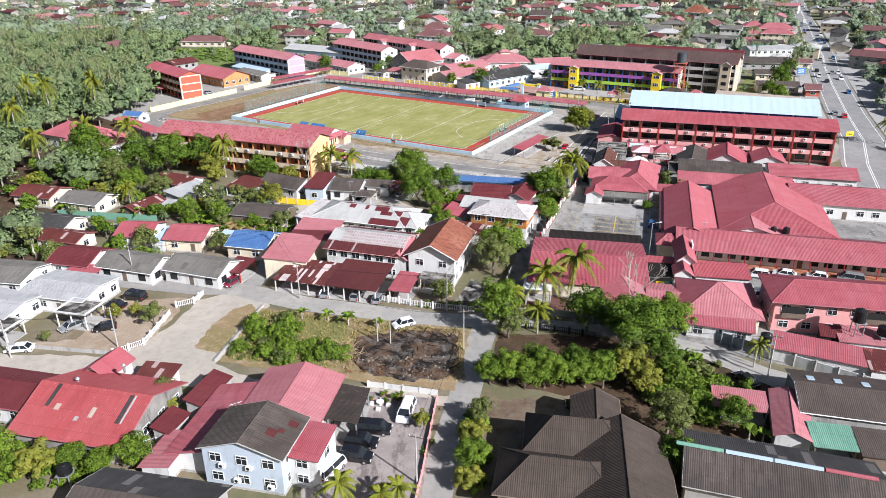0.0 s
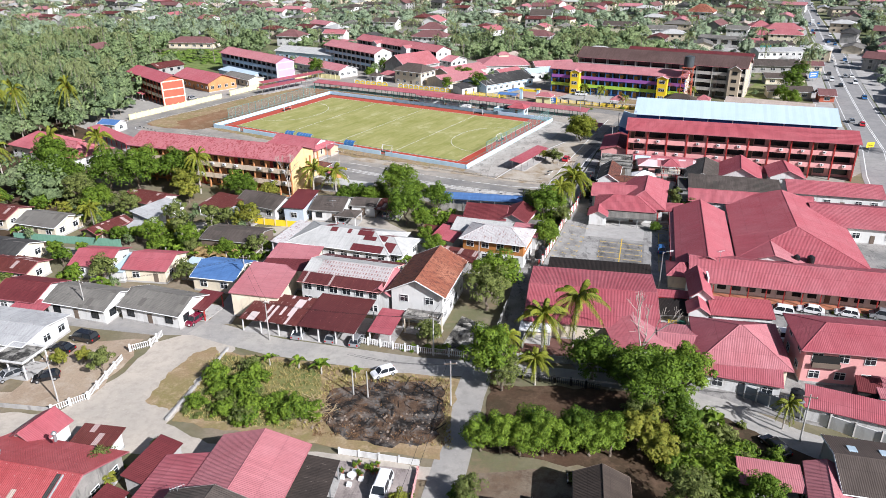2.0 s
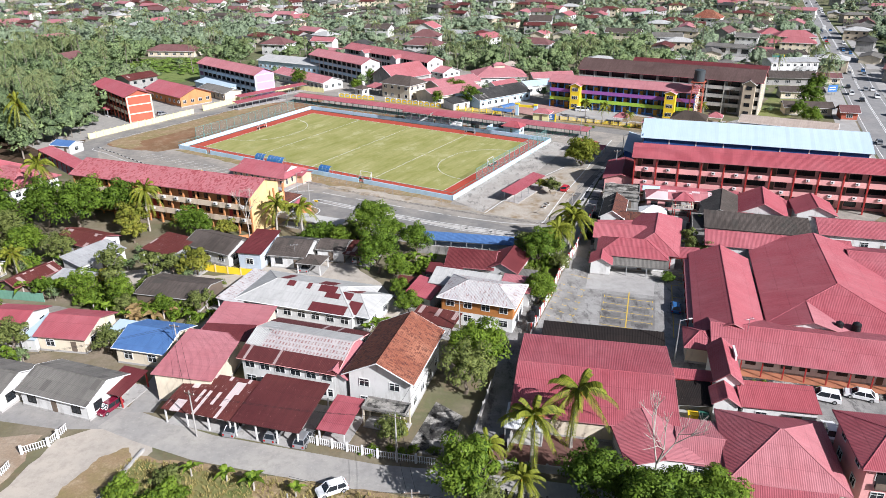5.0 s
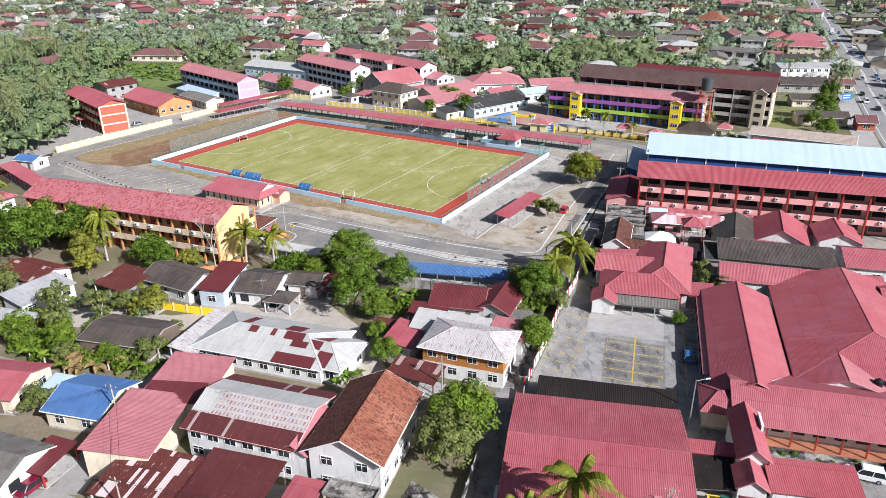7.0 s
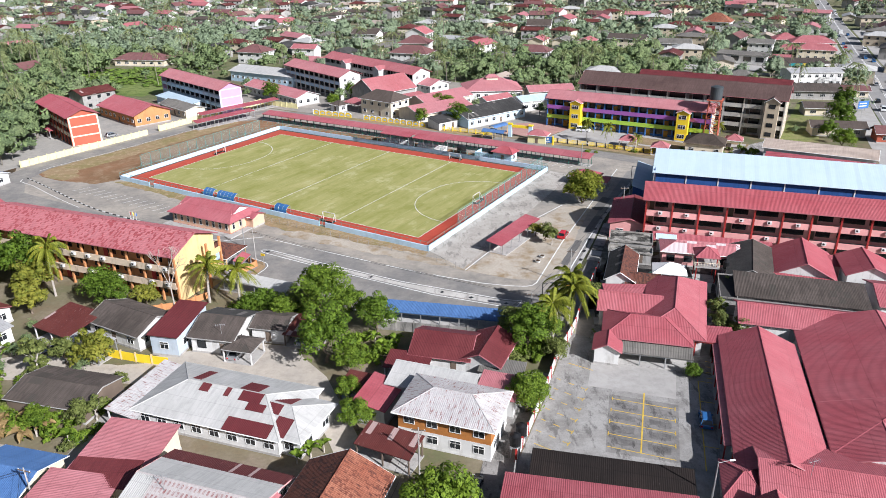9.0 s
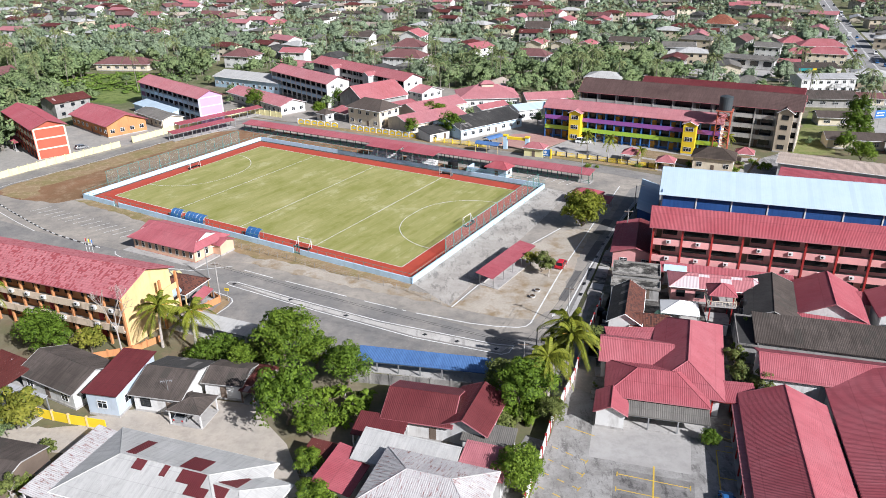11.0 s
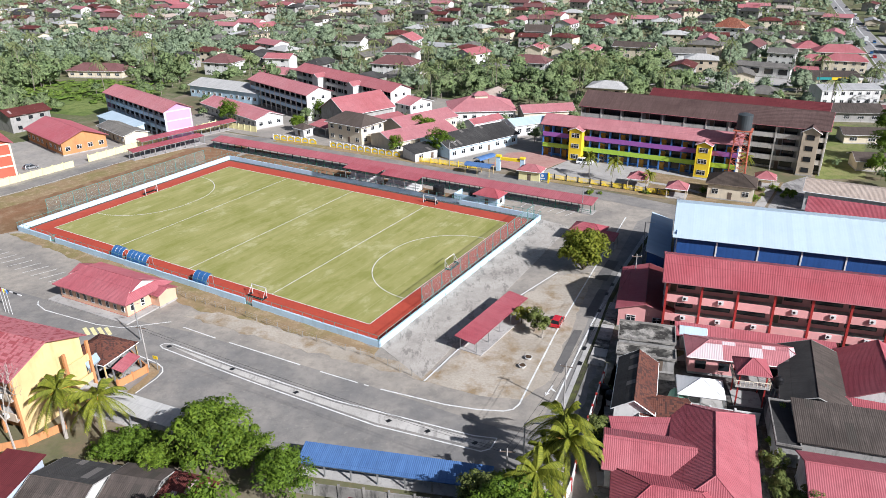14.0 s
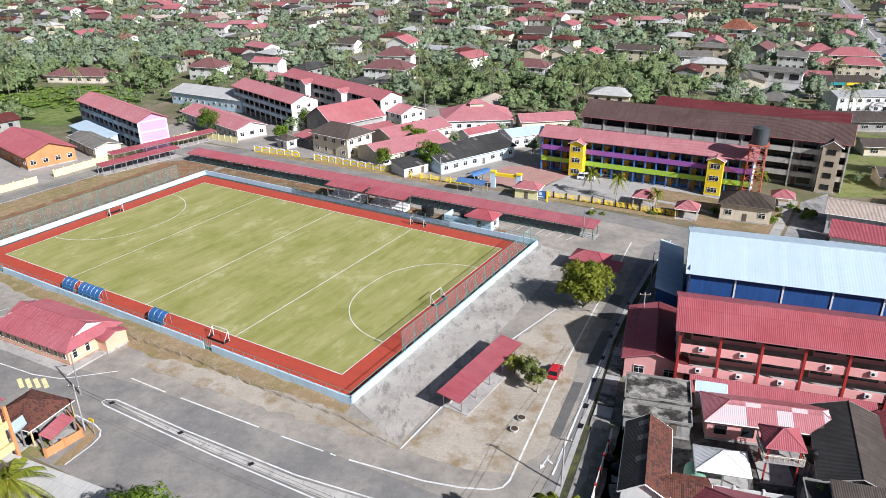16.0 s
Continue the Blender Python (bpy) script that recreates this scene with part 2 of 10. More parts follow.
PALEG = plain("pale_grey_rail", (0.50, 0.48, 0.44), 0.85, 0.2, stain=(0.22, 0.20, 0.18, 0.6))
PEACH = plain("peach_rail", (0.62, 0.50, 0.37), 0.85, 0.2, stain=(0.25, 0.19, 0.13, 0.75))
TAN = plain("tan_wall", (0.5, 0.42, 0.31), 0.85, 0.15)
WOODW = plain("varnished_wood_wall", (0.42, 0.17, 0.045), 0.6, 0.25, 0.5, 6)
LILAC = plain("lilac_wall", (0.52, 0.30, 0.55), 0.8, 0.08)
PURPLE = plain("purple_paint", (0.30, 0.10, 0.36), 0.7, 0.08)
LIME = plain("lime_paint", (0.36, 0.55, 0.06), 0.7, 0.08)
YELLOW = plain("yellow_paint", (0.78, 0.56, 0.02), 0.7, 0.08)
PALEY = plain("pale_yellow_paint", (0.72, 0.66, 0.34), 0.8, 0.1, stain=(0.4, 0.36, 0.2, 0.4))
OCHRE = plain("ochre_door", (0.55, 0.27, 0.03), 0.6, 0.1)
BLUEP = plain("blue_paint", (0.05, 0.16, 0.42), 0.5, 0.1)
SKYP = plain("sky_blue_paint", (0.46, 0.62, 0.74), 0.8, 0.1, stain=(0.3, 0.38, 0.42, 0.4))
REDP = plain("red_paint", (0.34, 0.03, 0.025), 0.6, 0.15)
REDWALL = plain("red_wall", (0.42, 0.105, 0.06), 0.8, 0.15)
GREENP = plain("green_paint", (0.03, 0.13, 0.09), 0.6, 0.1)
# near-black that stands for shade inside openings; also dark frames
DARK = plain("dark_opening", (0.015, 0.014, 0.013), 0.9, 0.2)
GLASS = plain("dark_glass", (0.02, 0.024, 0.028), 0.12, 0.2, spec=0.6)
FRAMEW = plain("white_frame", (0.66, 0.66, 0.64), 0.5, 0.05)
METAL = plain("galvanised_metal", (0.42, 0.43, 0.43), 0.45, 0.15, metal=0.6)
BLACKP = plain("black_plastic", (0.012, 0.012, 0.013), 0.45, 0.2)
WOOD = plain("weathered_wood", (0.16, 0.12, 0.09), 0.85, 0.3)
BARK = plain("bark", (0.17, 0.135, 0.10), 0.9, 0.35, 0.8, 8)
PALEBARK = plain("pale_bark", (0.42, 0.38, 0.33), 0.9, 0.25, 0.8, 8)
CONC = plain("concrete", (0.40, 0.385, 0.36), 0.9, 0.2, stain=(0.14, 0.13, 0.12, 0.6))
OLDCONC = plain("stained_concrete", (0.28, 0.265, 0.24), 0.9, 0.4, 0.4, stain=(0.05, 0.048, 0.045, 0.8))
RUBBER = plain("rubber", (0.015, 0.015, 0.015), 0.8, 0.2)
LIGHTP = plain("lamp_glass", (0.75, 0.75, 0.72), 0.2, 0.05)
TAILP = plain("tail_lamp", (0.35, 0.01, 0.01), 0.2, 0.05)
LINEW = plain("white_line", (0.70, 0.70, 0.67), 0.8, 0.3, 0.8)
LINEY = plain("yellow_line", (0.62, 0.43, 0.06), 0.8, 0.3, 0.8)
NETG = plain("green_net_post", (0.10, 0.24, 0.21), 0.6, 0.15)
TARP = plain("white_canvas", (0.7, 0.7, 0.68), 0.7, 0.05)
CHAR = plain("charred_wood", (0.012, 0.011, 0.01), 0.95, 0.3)


def paint(name, col, metal=0.0):
    n = N(name, 0.22, metal, 0.5)
    n.b.inputs["Coat Weight"].default_value = 0.6
    p = n.pos()
    return n.done(n.mix(n.math("MULTIPLY", n.noise(p, 3, 3), 0.3), col, sh(col, 0.7)))


CARW, CARK, CARS = paint("white_car_paint", (0.75, 0.75, 0.74)), paint("black_car_paint", (0.012, 0.012, 0.014)), paint("silver_car_paint", (0.42, 0.43, 0.44), 0.5)
CARR, CARB, CARM = paint("red_car_paint", (0.5, 0.02, 0.03)), paint("blue_car_paint", (0.03, 0.12, 0.30)), paint("maroon_car_paint", (0.16, 0.01, 0.03))

LEAF_A = leafy("mango_leaves", (0.014, 0.04, 0.006), (0.155, 0.24, 0.026))
LEAF_B = leafy("bright_leaves", (0.022, 0.06, 0.007), (0.22, 0.31, 0.034))
LEAF_C = leafy("dull_leaves", (0.038, 0.06, 0.016), (0.22, 0.25, 0.07))
LEAF_Y = leafy("yellow_green_leaves", (0.09, 0.13, 0.018), (0.30, 0.28, 0.045))
LEAF_P = leafy("palm_leaves", (0.03, 0.06, 0.008), (0.30, 0.31, 0.035))
# distance haze is imitated in these greyed, bluish leaf colours
LEAF_W = leafy("hazed_far_leaves", (0.165, 0.22, 0.135), (0.29, 0.36, 0.215), 0.85, 0.1)
BURNTG = leafy("scorched_grass", (0.10, 0.05, 0.025), (0.30, 0.18, 0.09))
# haze put into these four greens too: lifted, bluest in the farthest canopy
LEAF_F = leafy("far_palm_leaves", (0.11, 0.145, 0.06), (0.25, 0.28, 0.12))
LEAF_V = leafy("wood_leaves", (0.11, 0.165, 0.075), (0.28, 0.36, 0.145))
CANOPY = canopy_mat("hazed_far_canopy", (0.175, 0.23, 0.15), (0.245, 0.305, 0.185), (0.29, 0.305, 0.22))
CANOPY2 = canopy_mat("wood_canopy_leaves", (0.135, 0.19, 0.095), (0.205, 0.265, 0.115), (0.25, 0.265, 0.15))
MEADOWB = canopy_mat("meadow_bushes", (0.12, 0.20, 0.035), (0.20, 0.29, 0.055), (0.16, 0.20, 0.06))
LEAF_D = leafy("dry_leaves", (0.20, 0.13, 0.05), (0.42, 0.30, 0.14))

# ground covers
MOULD = ground_mat("mouldy_slab", ((0.035, 0.033, 0.03), (0.38, 0.36, 0.32), (0.12, 0.115, 0.10)), (0.35, 0.9, 5.0), lo=0.45, hi=0.55)
GROUND = ground_mat("village_ground", ((0.24, 0.195, 0.14), (0.12, 0.125, 0.06), (0.19, 0.145, 0.09)), (0.05, 0.2, 1.8), lo=0.4, hi=0.56)
DRYGRASS = ground_mat("dry_grass", ((0.29, 0.205, 0.115), (0.22, 0.185, 0.075), (0.38, 0.29, 0.18)), (0.12, 0.5, 3.0))
EARTH = ground_mat("brown_earth", ((0.24, 0.13, 0.07), (0.19, 0.115, 0.06), (0.30, 0.21, 0.13)), (0.06, 0.3, 2.5))
SAND = ground_mat("sandy_lot", ((0.44, 0.39, 0.32), (0.37, 0.325, 0.26), (0.26, 0.185, 0.10)), (0.1, 0.22, 2.6))
BURNT = ground_mat("burnt_ground", ((0.02, 0.017, 0.015), (0.11, 0.068, 0.042), (0.19, 0.17, 0.15)), (0.28, 0.5, 3.0), lo=0.45, hi=0.56)
# dark soil, made darker still by tree shade put into its colour
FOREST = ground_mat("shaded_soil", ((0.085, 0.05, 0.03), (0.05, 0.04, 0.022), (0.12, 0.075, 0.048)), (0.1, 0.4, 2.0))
ASPHALT = paving("asphalt", (0.19, 0.183, 0.172), (0.36, 0.33, 0.285), 0.65)
ASPHALT2 = paving("dusty_asphalt", (0.24, 0.222, 0.196), (0.44, 0.39, 0.32), 0.8)
LANE = paving("pale_lane", (0.40, 0.36, 0.305), (0.51, 0.445, 0.365), 0.75)
CONCP = paving("concrete_paving", (0.40, 0.385, 0.36), (0.27, 0.255, 0.235), 0.7, 0.2)
BRICKP = paving("reddish_paving", (0.38, 0.20, 0.17), (0.46, 0.32, 0.27), 0.6)
REDTURF = paving("red_turf", (0.42, 0.065, 0.035), (0.33, 0.055, 0.035), 0.6)


def turf_mat():
    """Worn artificial turf: rolls laid across the field, dry patches and brushed streaks."""
    n = N("green_turf", 0.9, 0, 0.2)
    t = n.node("TexCoord").outputs["Object"]
    a = n.noise(n.scaled(t, (0.30, 0.09, 1)), 1.0, 5, 0.68)
    b = n.noise(n.scaled(t, (0.6, 0.12, 1)), 0.6, 5, 0.72)
    c = n.mix(n.step(a, 0.32, 0.66), (0.275, 0.268, 0.086), (0.375, 0.345, 0.145))
    c = n.mix(n.math("MULTIPLY", n.step(b, 0.45, 0.72), 0.65), c, (0.19, 0.205, 0.042))
    # rolls four metres wide, in lengths
    sep = n.node("SeparateXYZ")
    n.link(t, sep.inputs[0])
    roll = n.math("DIVIDE", sep.outputs[0], 3.81)
    cmb = n.node("CombineXYZ")
    n.link(n.math("FLOOR", roll), cmb.inputs[0])
    n.link(n.math("FLOOR", n.math("DIVIDE", sep.outputs[1], 13.75)), cmb.inputs[1])
    wn = n.node("TexWhiteNoise")
    n.link(cmb.outputs[0], wn.inputs["Vector"])
    c = n.mix(n.math("MULTIPLY", wn.outputs["Value"], 0.3), c, (0.20, 0.215, 0.05))
    c = n.mix(n.math("MULTIPLY", n.math("LESS_THAN", n.math("FRACT", roll), 0.05), 0.35), c, (0.40, 0.375, 0.19))
    # broad dry and damp patches
    w = n.noise(n.scaled(t, (1.0, 0.55, 1)), 0.16, 7, 0.72)
    c = n.mix(n.math("MULTIPLY", n.step(w, 0.54, 0.62), 0.6), c, (0.21, 0.218, 0.05))
    c = n.mix(n.math("MULTIPLY", n.step(w, 0.45, 0.36), 0.7), c, (0.44, 0.415, 0.215))
    f = n.noise(t, 5, 4)
    c = n.mix(n.math("MULTIPLY", f, 0.2), c, (0.15, 0.17, 0.035))
    return n.done(c, f, 0.2, 0.02)


TURF = turf_mat()
DRAIN = paving("drain_floor", (0.06, 0.055, 0.048), (0.13, 0.11, 0.09), 0.6)


# ---- geometry helpers ----
class Geo:
    """Vertices, faces, texture coordinates and material numbers of one mesh."""

    def __init__(self):
        self.v, self.f, self.uv, self.m = [], [], [], []

    def poly(self, pts, uvs=None, m=0):
        k = len(self.v)
        self.v += [tuple(p) for p in pts]
        self.f.append(tuple(range(k, k + len(pts))))
        self.uv += uvs if uvs else [(p[0], p[1]) for p in pts]
        self.m.append(m)
        return self

    def hexa(self, lo, hi, m=0):
        """A solid between a lower and an upper ring of as many corners."""
        n = len(lo)
        self.poly(lo[::-1], m=m)
        self.poly(hi, m=m)
        for i in range(n):
            j = (i + 1) % n
            L = math.dist(lo[i], lo[j])
            H = math.dist(lo[i], hi[i])
            self.poly([lo[i], lo[j], hi[j], hi[i]], [(0, 0), (L, 0), (L, H), (0, H)], m)
        return self

    def box(self, x0, y0, z0, x1, y1, z1, m=0):
        return self.hexa([(x0, y0, z0), (x1, y0, z0), (x1, y1, z0), (x0, y1, z0)], [(x0, y0, z1), (x1, y0, z1), (x1, y1, z1), (x0, y1, z1)], m)

    def cyl(self, x, y, z0, z1, r0, r1=None, n=10, m=0):
        r1 = r0 if r1 is None else r1
        ring = [(math.cos(2 * math.pi * i / n), math.sin(2 * math.pi * i / n)) for i in range(n)]
        return self.hexa([(x + c * r0, y + s * r0, z0) for c, s in ring], [(x + c * r1, y + s * r1, z1) for c, s in ring], m)

    def wheel(self, x, y, z, r, w, n=14, m=0):
        """A drum whose axle runs along y."""
        ring = [(math.cos(2 * math.pi * i / n), math.sin(2 * math.pi * i / n)) for i in range(n)]
        return self.hexa([(x + c * r, y - w / 2, z + s * r) for c, s in ring], [(x + c * r, y + w / 2, z + s * r) for c, s in ring], m)

    def bar(self, a, b, r, m=0, r2=None, n=6):
        a, b = Vector(a), Vector(b)
        d = (b - a).normalized()
        s = d.cross(Vector((0, 0, 1)) if abs(d.z) < 0.95 else Vector((1, 0, 0))).normalized()
        t = d.cross(s)
        r2 = r if r2 is None else r2
        an = [2 * math.pi * i / n for i in range(n)]
        return self.hexa([tuple(a + (s * math.cos(q) + t * math.sin(q)) * r) for q in an], [tuple(b + (s * math.cos(q) + t * math.sin(q)) * r2) for q in an], m)

    def panel(self, pts, pitch=0.25, amp=0.03, thick=0.1, m=0, off=(0.0, 0.0)):
        """A convex ribbed sheet; its first edge is the eave and the ribs run up the slope."""
        P = [Vector(p) for p in pts]
        u = (P[1] - P[0]).normalized()
        nn = u.cross(P[2] - P[0]).normalized()
        if nn.z < 0:
            nn = -nn
        v = nn.cross(u)
        if v.dot(P[2] - P[0]) < 0:
            v = -v
        q = [((p - P[0]).dot(u), (p - P[0]).dot(v)) for p in P]
        us = sorted({round(a, 3) for a, _ in q})
        lo, hi = us[0], us[-1]
        k = lo
        st = []
        while k < hi:
            st.append(k)
            k += pitch / 2
        st = sorted(set([round(s, 3) for s in st] + us))
        def span(x):
            hits = []
            for (a0, b0), (a1, b1) in zip(q, q[1:] + q[:1]):
                if abs(a1 - a0) < 1e-4:
                    if abs(x - a0) < 2e-3:
                        hits += [b0, b1]
                elif min(a0, a1) - 2e-3 <= x <= max(a0, a1) + 2e-3:
                    hits.append(b0 + (b1 - b0) * min(1, max(0, (x - a0) / (a1 - a0))))
            return (min(hits), max(hits)) if hits else (0, 0)
        rows = []
        for s in st:
            ph = ((s - lo) / pitch) % 1.0
            h = amp * (1 - abs(2 * ph - 1))
            a, b = span(s)
            rows.append((s, a, b, h))
        for (s0, a0, b0, h0), (s1, a1, b1, h1) in zip(rows, rows[1:]):
            c = [(s0, a0, h0), (s1, a1, h1), (s1, b1, h1), (s0, b0, h0)]
            self.poly([P[0] + u * x + v * y + nn * h for x, y, h in c], [(x + off[0], y + off[1]) for x, y, _ in c], m)
        low = [p - nn * thick for p in P]
        self.poly(low[::-1], m=m)
        for i in range(len(P)):
            j = (i + 1) % len(P)
            self.poly([low[i], low[j], P[j], P[i]], m=m)
        return self

    def mesh(self, name, mats):
        me = bpy.data.meshes.new(name)
        me.from_pydata(self.v, [], self.f)
        for mt in mats if isinstance(mats, (list, tuple)) else [mats]:
            me.materials.append(mt)
        lay = me.uv_layers.new(name="UVMap")
        lay.data.foreach_set("uv", np.array(self.uv, dtype=np.float32).ravel())
        me.polygons.foreach_set("material_index", self.m)
        me.update()
        return me


def part(name, geo, mat, parent=None, label="", m=None):
    """One mesh object, from a Geo or a finished mesh, under a thing or a part."""
    me = geo.mesh(name, mat) if isinstance(geo, Geo) else geo
    ob = new(name, me)
    if parent is not None:
        ob.parent = parent
    if m is not None:
        ob.matrix_basis = m
    if label:
        ob["label"] = label
    return ob


def thing(name, label, category, x, y, rot=0.0, z=0.0, group="", kind=""):
    ob = new(name)
    ob.empty_display_size = 0.3
    ob.matrix_basis = pose(x, y, z, 0, 0, rot)
    return tagged(ob, label, category, group, kind)


def turned(x, y, rot, a, b):
    c, s = math.cos(radians(rot)), math.sin(radians(rot))
    return x + c * a - s * b, y + s * a + c * b


def strip(pts, width, z):
    """A band of even width along a line."""
    g = Geo()
    P = [Vector((*p, 0)) for p in pts]
    L, R = [], []
    for i, p in enumerate(P):
        d = (P[min(i + 1, len(P) - 1)] - P[max(i - 1, 0)]).normalized()
        n = Vector((-d.y, d.x, 0))
        w = width[i] if isinstance(width, (list, tuple)) else width
        L.append(p + n * w / 2)
        R.append(p - n * w / 2)
    for i in range(len(P) - 1):
        g.poly([(R[i].x, R[i].y, z), (R[i + 1].x, R[i + 1].y, z), (L[i + 1].x, L[i + 1].y, z), (L[i].x, L[i].y, z)])
    return g


def slab(pts, z0, z1):
    return Geo().hexa([(*p, z0) for p in pts], [(*p, z1) for p in pts])


EDGE = random.Random(77)


def rough(pts, amp=0.5, step=1.6):
    """An outline with uneven, worn edges."""
    out = []
    for (x0, y0), (x1, y1) in zip(pts, pts[1:] + pts[:1]):
        n = max(1, int(math.dist((x0, y0), (x1, y1)) / step))
        for i in range(n):
            q = i / n
            a = amp if i else amp * 0.3
            out.append((x0 + (x1 - x0) * q + EDGE.uniform(-a, a), y0 + (y1 - y0) * q + EDGE.uniform(-a, a)))
    return out


def ground_piece(name, geo, mat, label):
    return tagged(part(name, geo, mat), label, "ground", kind="structure")


FOOT = []  # plan boxes of what stands on the ground: x, y, turn, half width, half depth


def free(x, y, gap=1.0):
    """Whether a spot is clear of all buildings by that gap."""
    for fx, fy, fr, hw, hd in FOOT:
        c, s = math.cos(radians(fr)), math.sin(radians(fr))
        a, b = (x - fx) * c + (y - fy) * s, -(x - fx) * s + (y - fy) * c
        if abs(a) < hw + gap and abs(b) < hd + gap:
            return False
    return True

# ---- ground, roads, paved areas ----
ground_piece("ground", Geo().poly([(-3500, -800, 0), (3500, -800, 0), (3500, 5500, 0), (-3500, 5500, 0)]), GROUND, "village ground of dry soil and patchy grass")
ground_piece("far_green", slab([(-1500, 250), (-150, 250), (-128, 300), (-95, 390), (-2, 362), (12, 345), (36, 338), (62, 326), (100, 306), (125, 300), (150, 250), (168, 160), (200, 60), (1500, 60), (1500, 2500), (-1500, 2500)], -0.2, 0.006), ground_mat("town_green", ((0.10, 0.125, 0.05), (0.155, 0.15, 0.075), (0.24, 0.205, 0.14)), (0.015, 0.08, 0.8)), "green and sandy ground under the distant town")
PX0, PY0, PROT = -81.13, 215.02, -30.48


def fld(u, v):
    """From the sports field's own metres (along, across) to the plan."""
    return turned(PX0, PY0, PROT, u, v)


ground_piece("wood_floor", slab([(-330, 60), (-92, 84), (-98, 140), (-122, 190), (-125, 240), (-330, 300)], -0.2, 0.012), FOREST, "dark soil under dense trees, shade painted in")
ground_piece("school_yard", slab([(-128, 232), (-112, 196), (-92, 176), (-50, 160), (-43, 152), (-6, 131), (16, 127), (27, 122), (60, 205), (70, 225), (46, 238), (-70, 306), (-100, 276)], -0.2, 0.02), ASPHALT2, "dusty grey asphalt round the sports field")
ground_piece("earth_bank", slab(rough([fld(-5.6, -5), fld(-5.6, 61), fld(-12, 77), (-74, 282), (-85.6, 270.6), (-94.6, 256.2), (-103.6, 241.2), (-114, 225.8), (-116.1, 220.8), (-112.6, 216.4), (-105.0, 212.6), (-94.1, 209.7)], 0.5), -0.2, 0.045), EARTH, "bare brown earth beside the sports field")
ground_piece("bank_grass", slab(rough([(-115.8, 221.4), (-112.4, 216.6), (-104.6, 212.8), (-102, 216), (-105.4, 223), (-98, 233), (-88.6, 249), (-78.6, 266), (-72, 280), (-75, 282), (-85.6, 270.4), (-94.6, 256), (-103.6, 241), (-114, 225.6)], 0.7), -0.2, 0.049), DRYGRASS, "dry grass verge along the road bend")
ground_piece("earth_strip", slab(rough([fld(32, -9), fld(62, -11.5), fld(85, -11), fld(99, -9), fld(97.5, -5.4), fld(-2, -5.4), fld(-6, -7.5)], 0.5), -0.2, 0.05), DRYGRASS, "dry grass strip under the field wall")
ground_piece("earth_strip_far", slab([fld(-5.6, 60), fld(88, 60), fld(88, 64.5), fld(-5.6, 73)], -0.2, 0.05), EARTH, "bare earth behind the field")
ground_piece("road_school", strip([(-118, 200), (-90, 184), (-62, 170), (-36, 158), (-6, 143), (14, 134), (26, 135), (35, 155), (45, 182), (60, 214), (70, 222)], [12, 12, 14, 18, 18, 15, 9, 8.4, 8.4, 9, 10], 0.03), ASPHALT, "grey asphalt school road")
ground_piece("road_ring", strip([(-112, 196), (-118.2, 207), (-120.4, 216), (-118.2, 226), (-112.2, 236.4), (-104.4, 246.8), (-96.2, 260.4), (-86.6, 275.2), (-76, 290.4), (-66, 297.8), (-40, 288), (-6, 268), (30, 248), (56, 232), (70, 222), (90, 214)], [9, 10, 10, 7.5, 6.5, 6.2, 6.2, 6.2, 6.2, 6.5, 6.5, 6.5, 6.5, 6.5, 6.5, 6.5], 0.058), ASPHALT, "asphalt road round the field")
ground_piece("ring_line", strip([(-116.6, 222), (-115, 226), (-103.9, 241.6), (-94.8, 256.8), (-85.8, 271.2), (-76, 285)], 0.2, 0.072), LINEW, "white painted edge line of the ring road")
ground_piece("shelter_lot", slab(rough([(8.4, 151.2), (16, 147.6), (22, 146.5), (27, 152), (41, 189), (33, 188), (21, 173.5), (14.6, 162)], 0.3), -0.2, 0.055), SAND, "sandy lot with sparse dry grass")
ground_piece("paved_strip", slab([fld(97.3, -5), fld(108.2, -9.5), fld(106.5, 25), fld(105, 60), fld(97.3, 61)], -0.2, 0.06), worn_mat("worn_strip", (0.42, 0.39, 0.345), (0.19, 0.175, 0.155), (0.315, 0.29, 0.255)), "worn grey paved strip beside the field wall")
ground_piece("car_park", slab([(9.2, 76), (12.9, 93.6), (18.3, 107.4), (21.9, 118), (25.6, 126), (45, 112.5), (36, 84), (34, 80)], -0.2, 0.03), worn_mat("car_park_asphalt", (0.33, 0.32, 0.30), (0.12, 0.112, 0.105), (0.21, 0.2, 0.185)), "asphalt car park with yellow bays")
ground_piece("forecourt", slab([(25.1, 110.4), (27.6, 119.4), (40.6, 116.0), (39.7, 114.5), (37.4, 106.8)], -0.2, 0.042), CONCP, "pale concrete apron")
ground_piece("alley", strip([(-1.0, 58), (3.3, 65), (7.6, 80.5), (11, 95), (14, 104), (19, 114)], [5, 4.5, 4.5, 4.5, 4, 3.5], 0.04), worn_mat("alley_concrete", (0.29, 0.275, 0.255), (0.07, 0.066, 0.06), (0.18, 0.17, 0.155)), "narrow asphalt alley")
ground_piece("lane", strip([(-11.5, 8), (-10.6, 15), (-8.0, 27), (-6.0, 36), (-3.3, 50), (-1.0, 58)], 4.6, 0.036), paving("lane_grey", (0.30, 0.285, 0.26), (0.40, 0.37, 0.33), 0.6), "pale grey village lane")
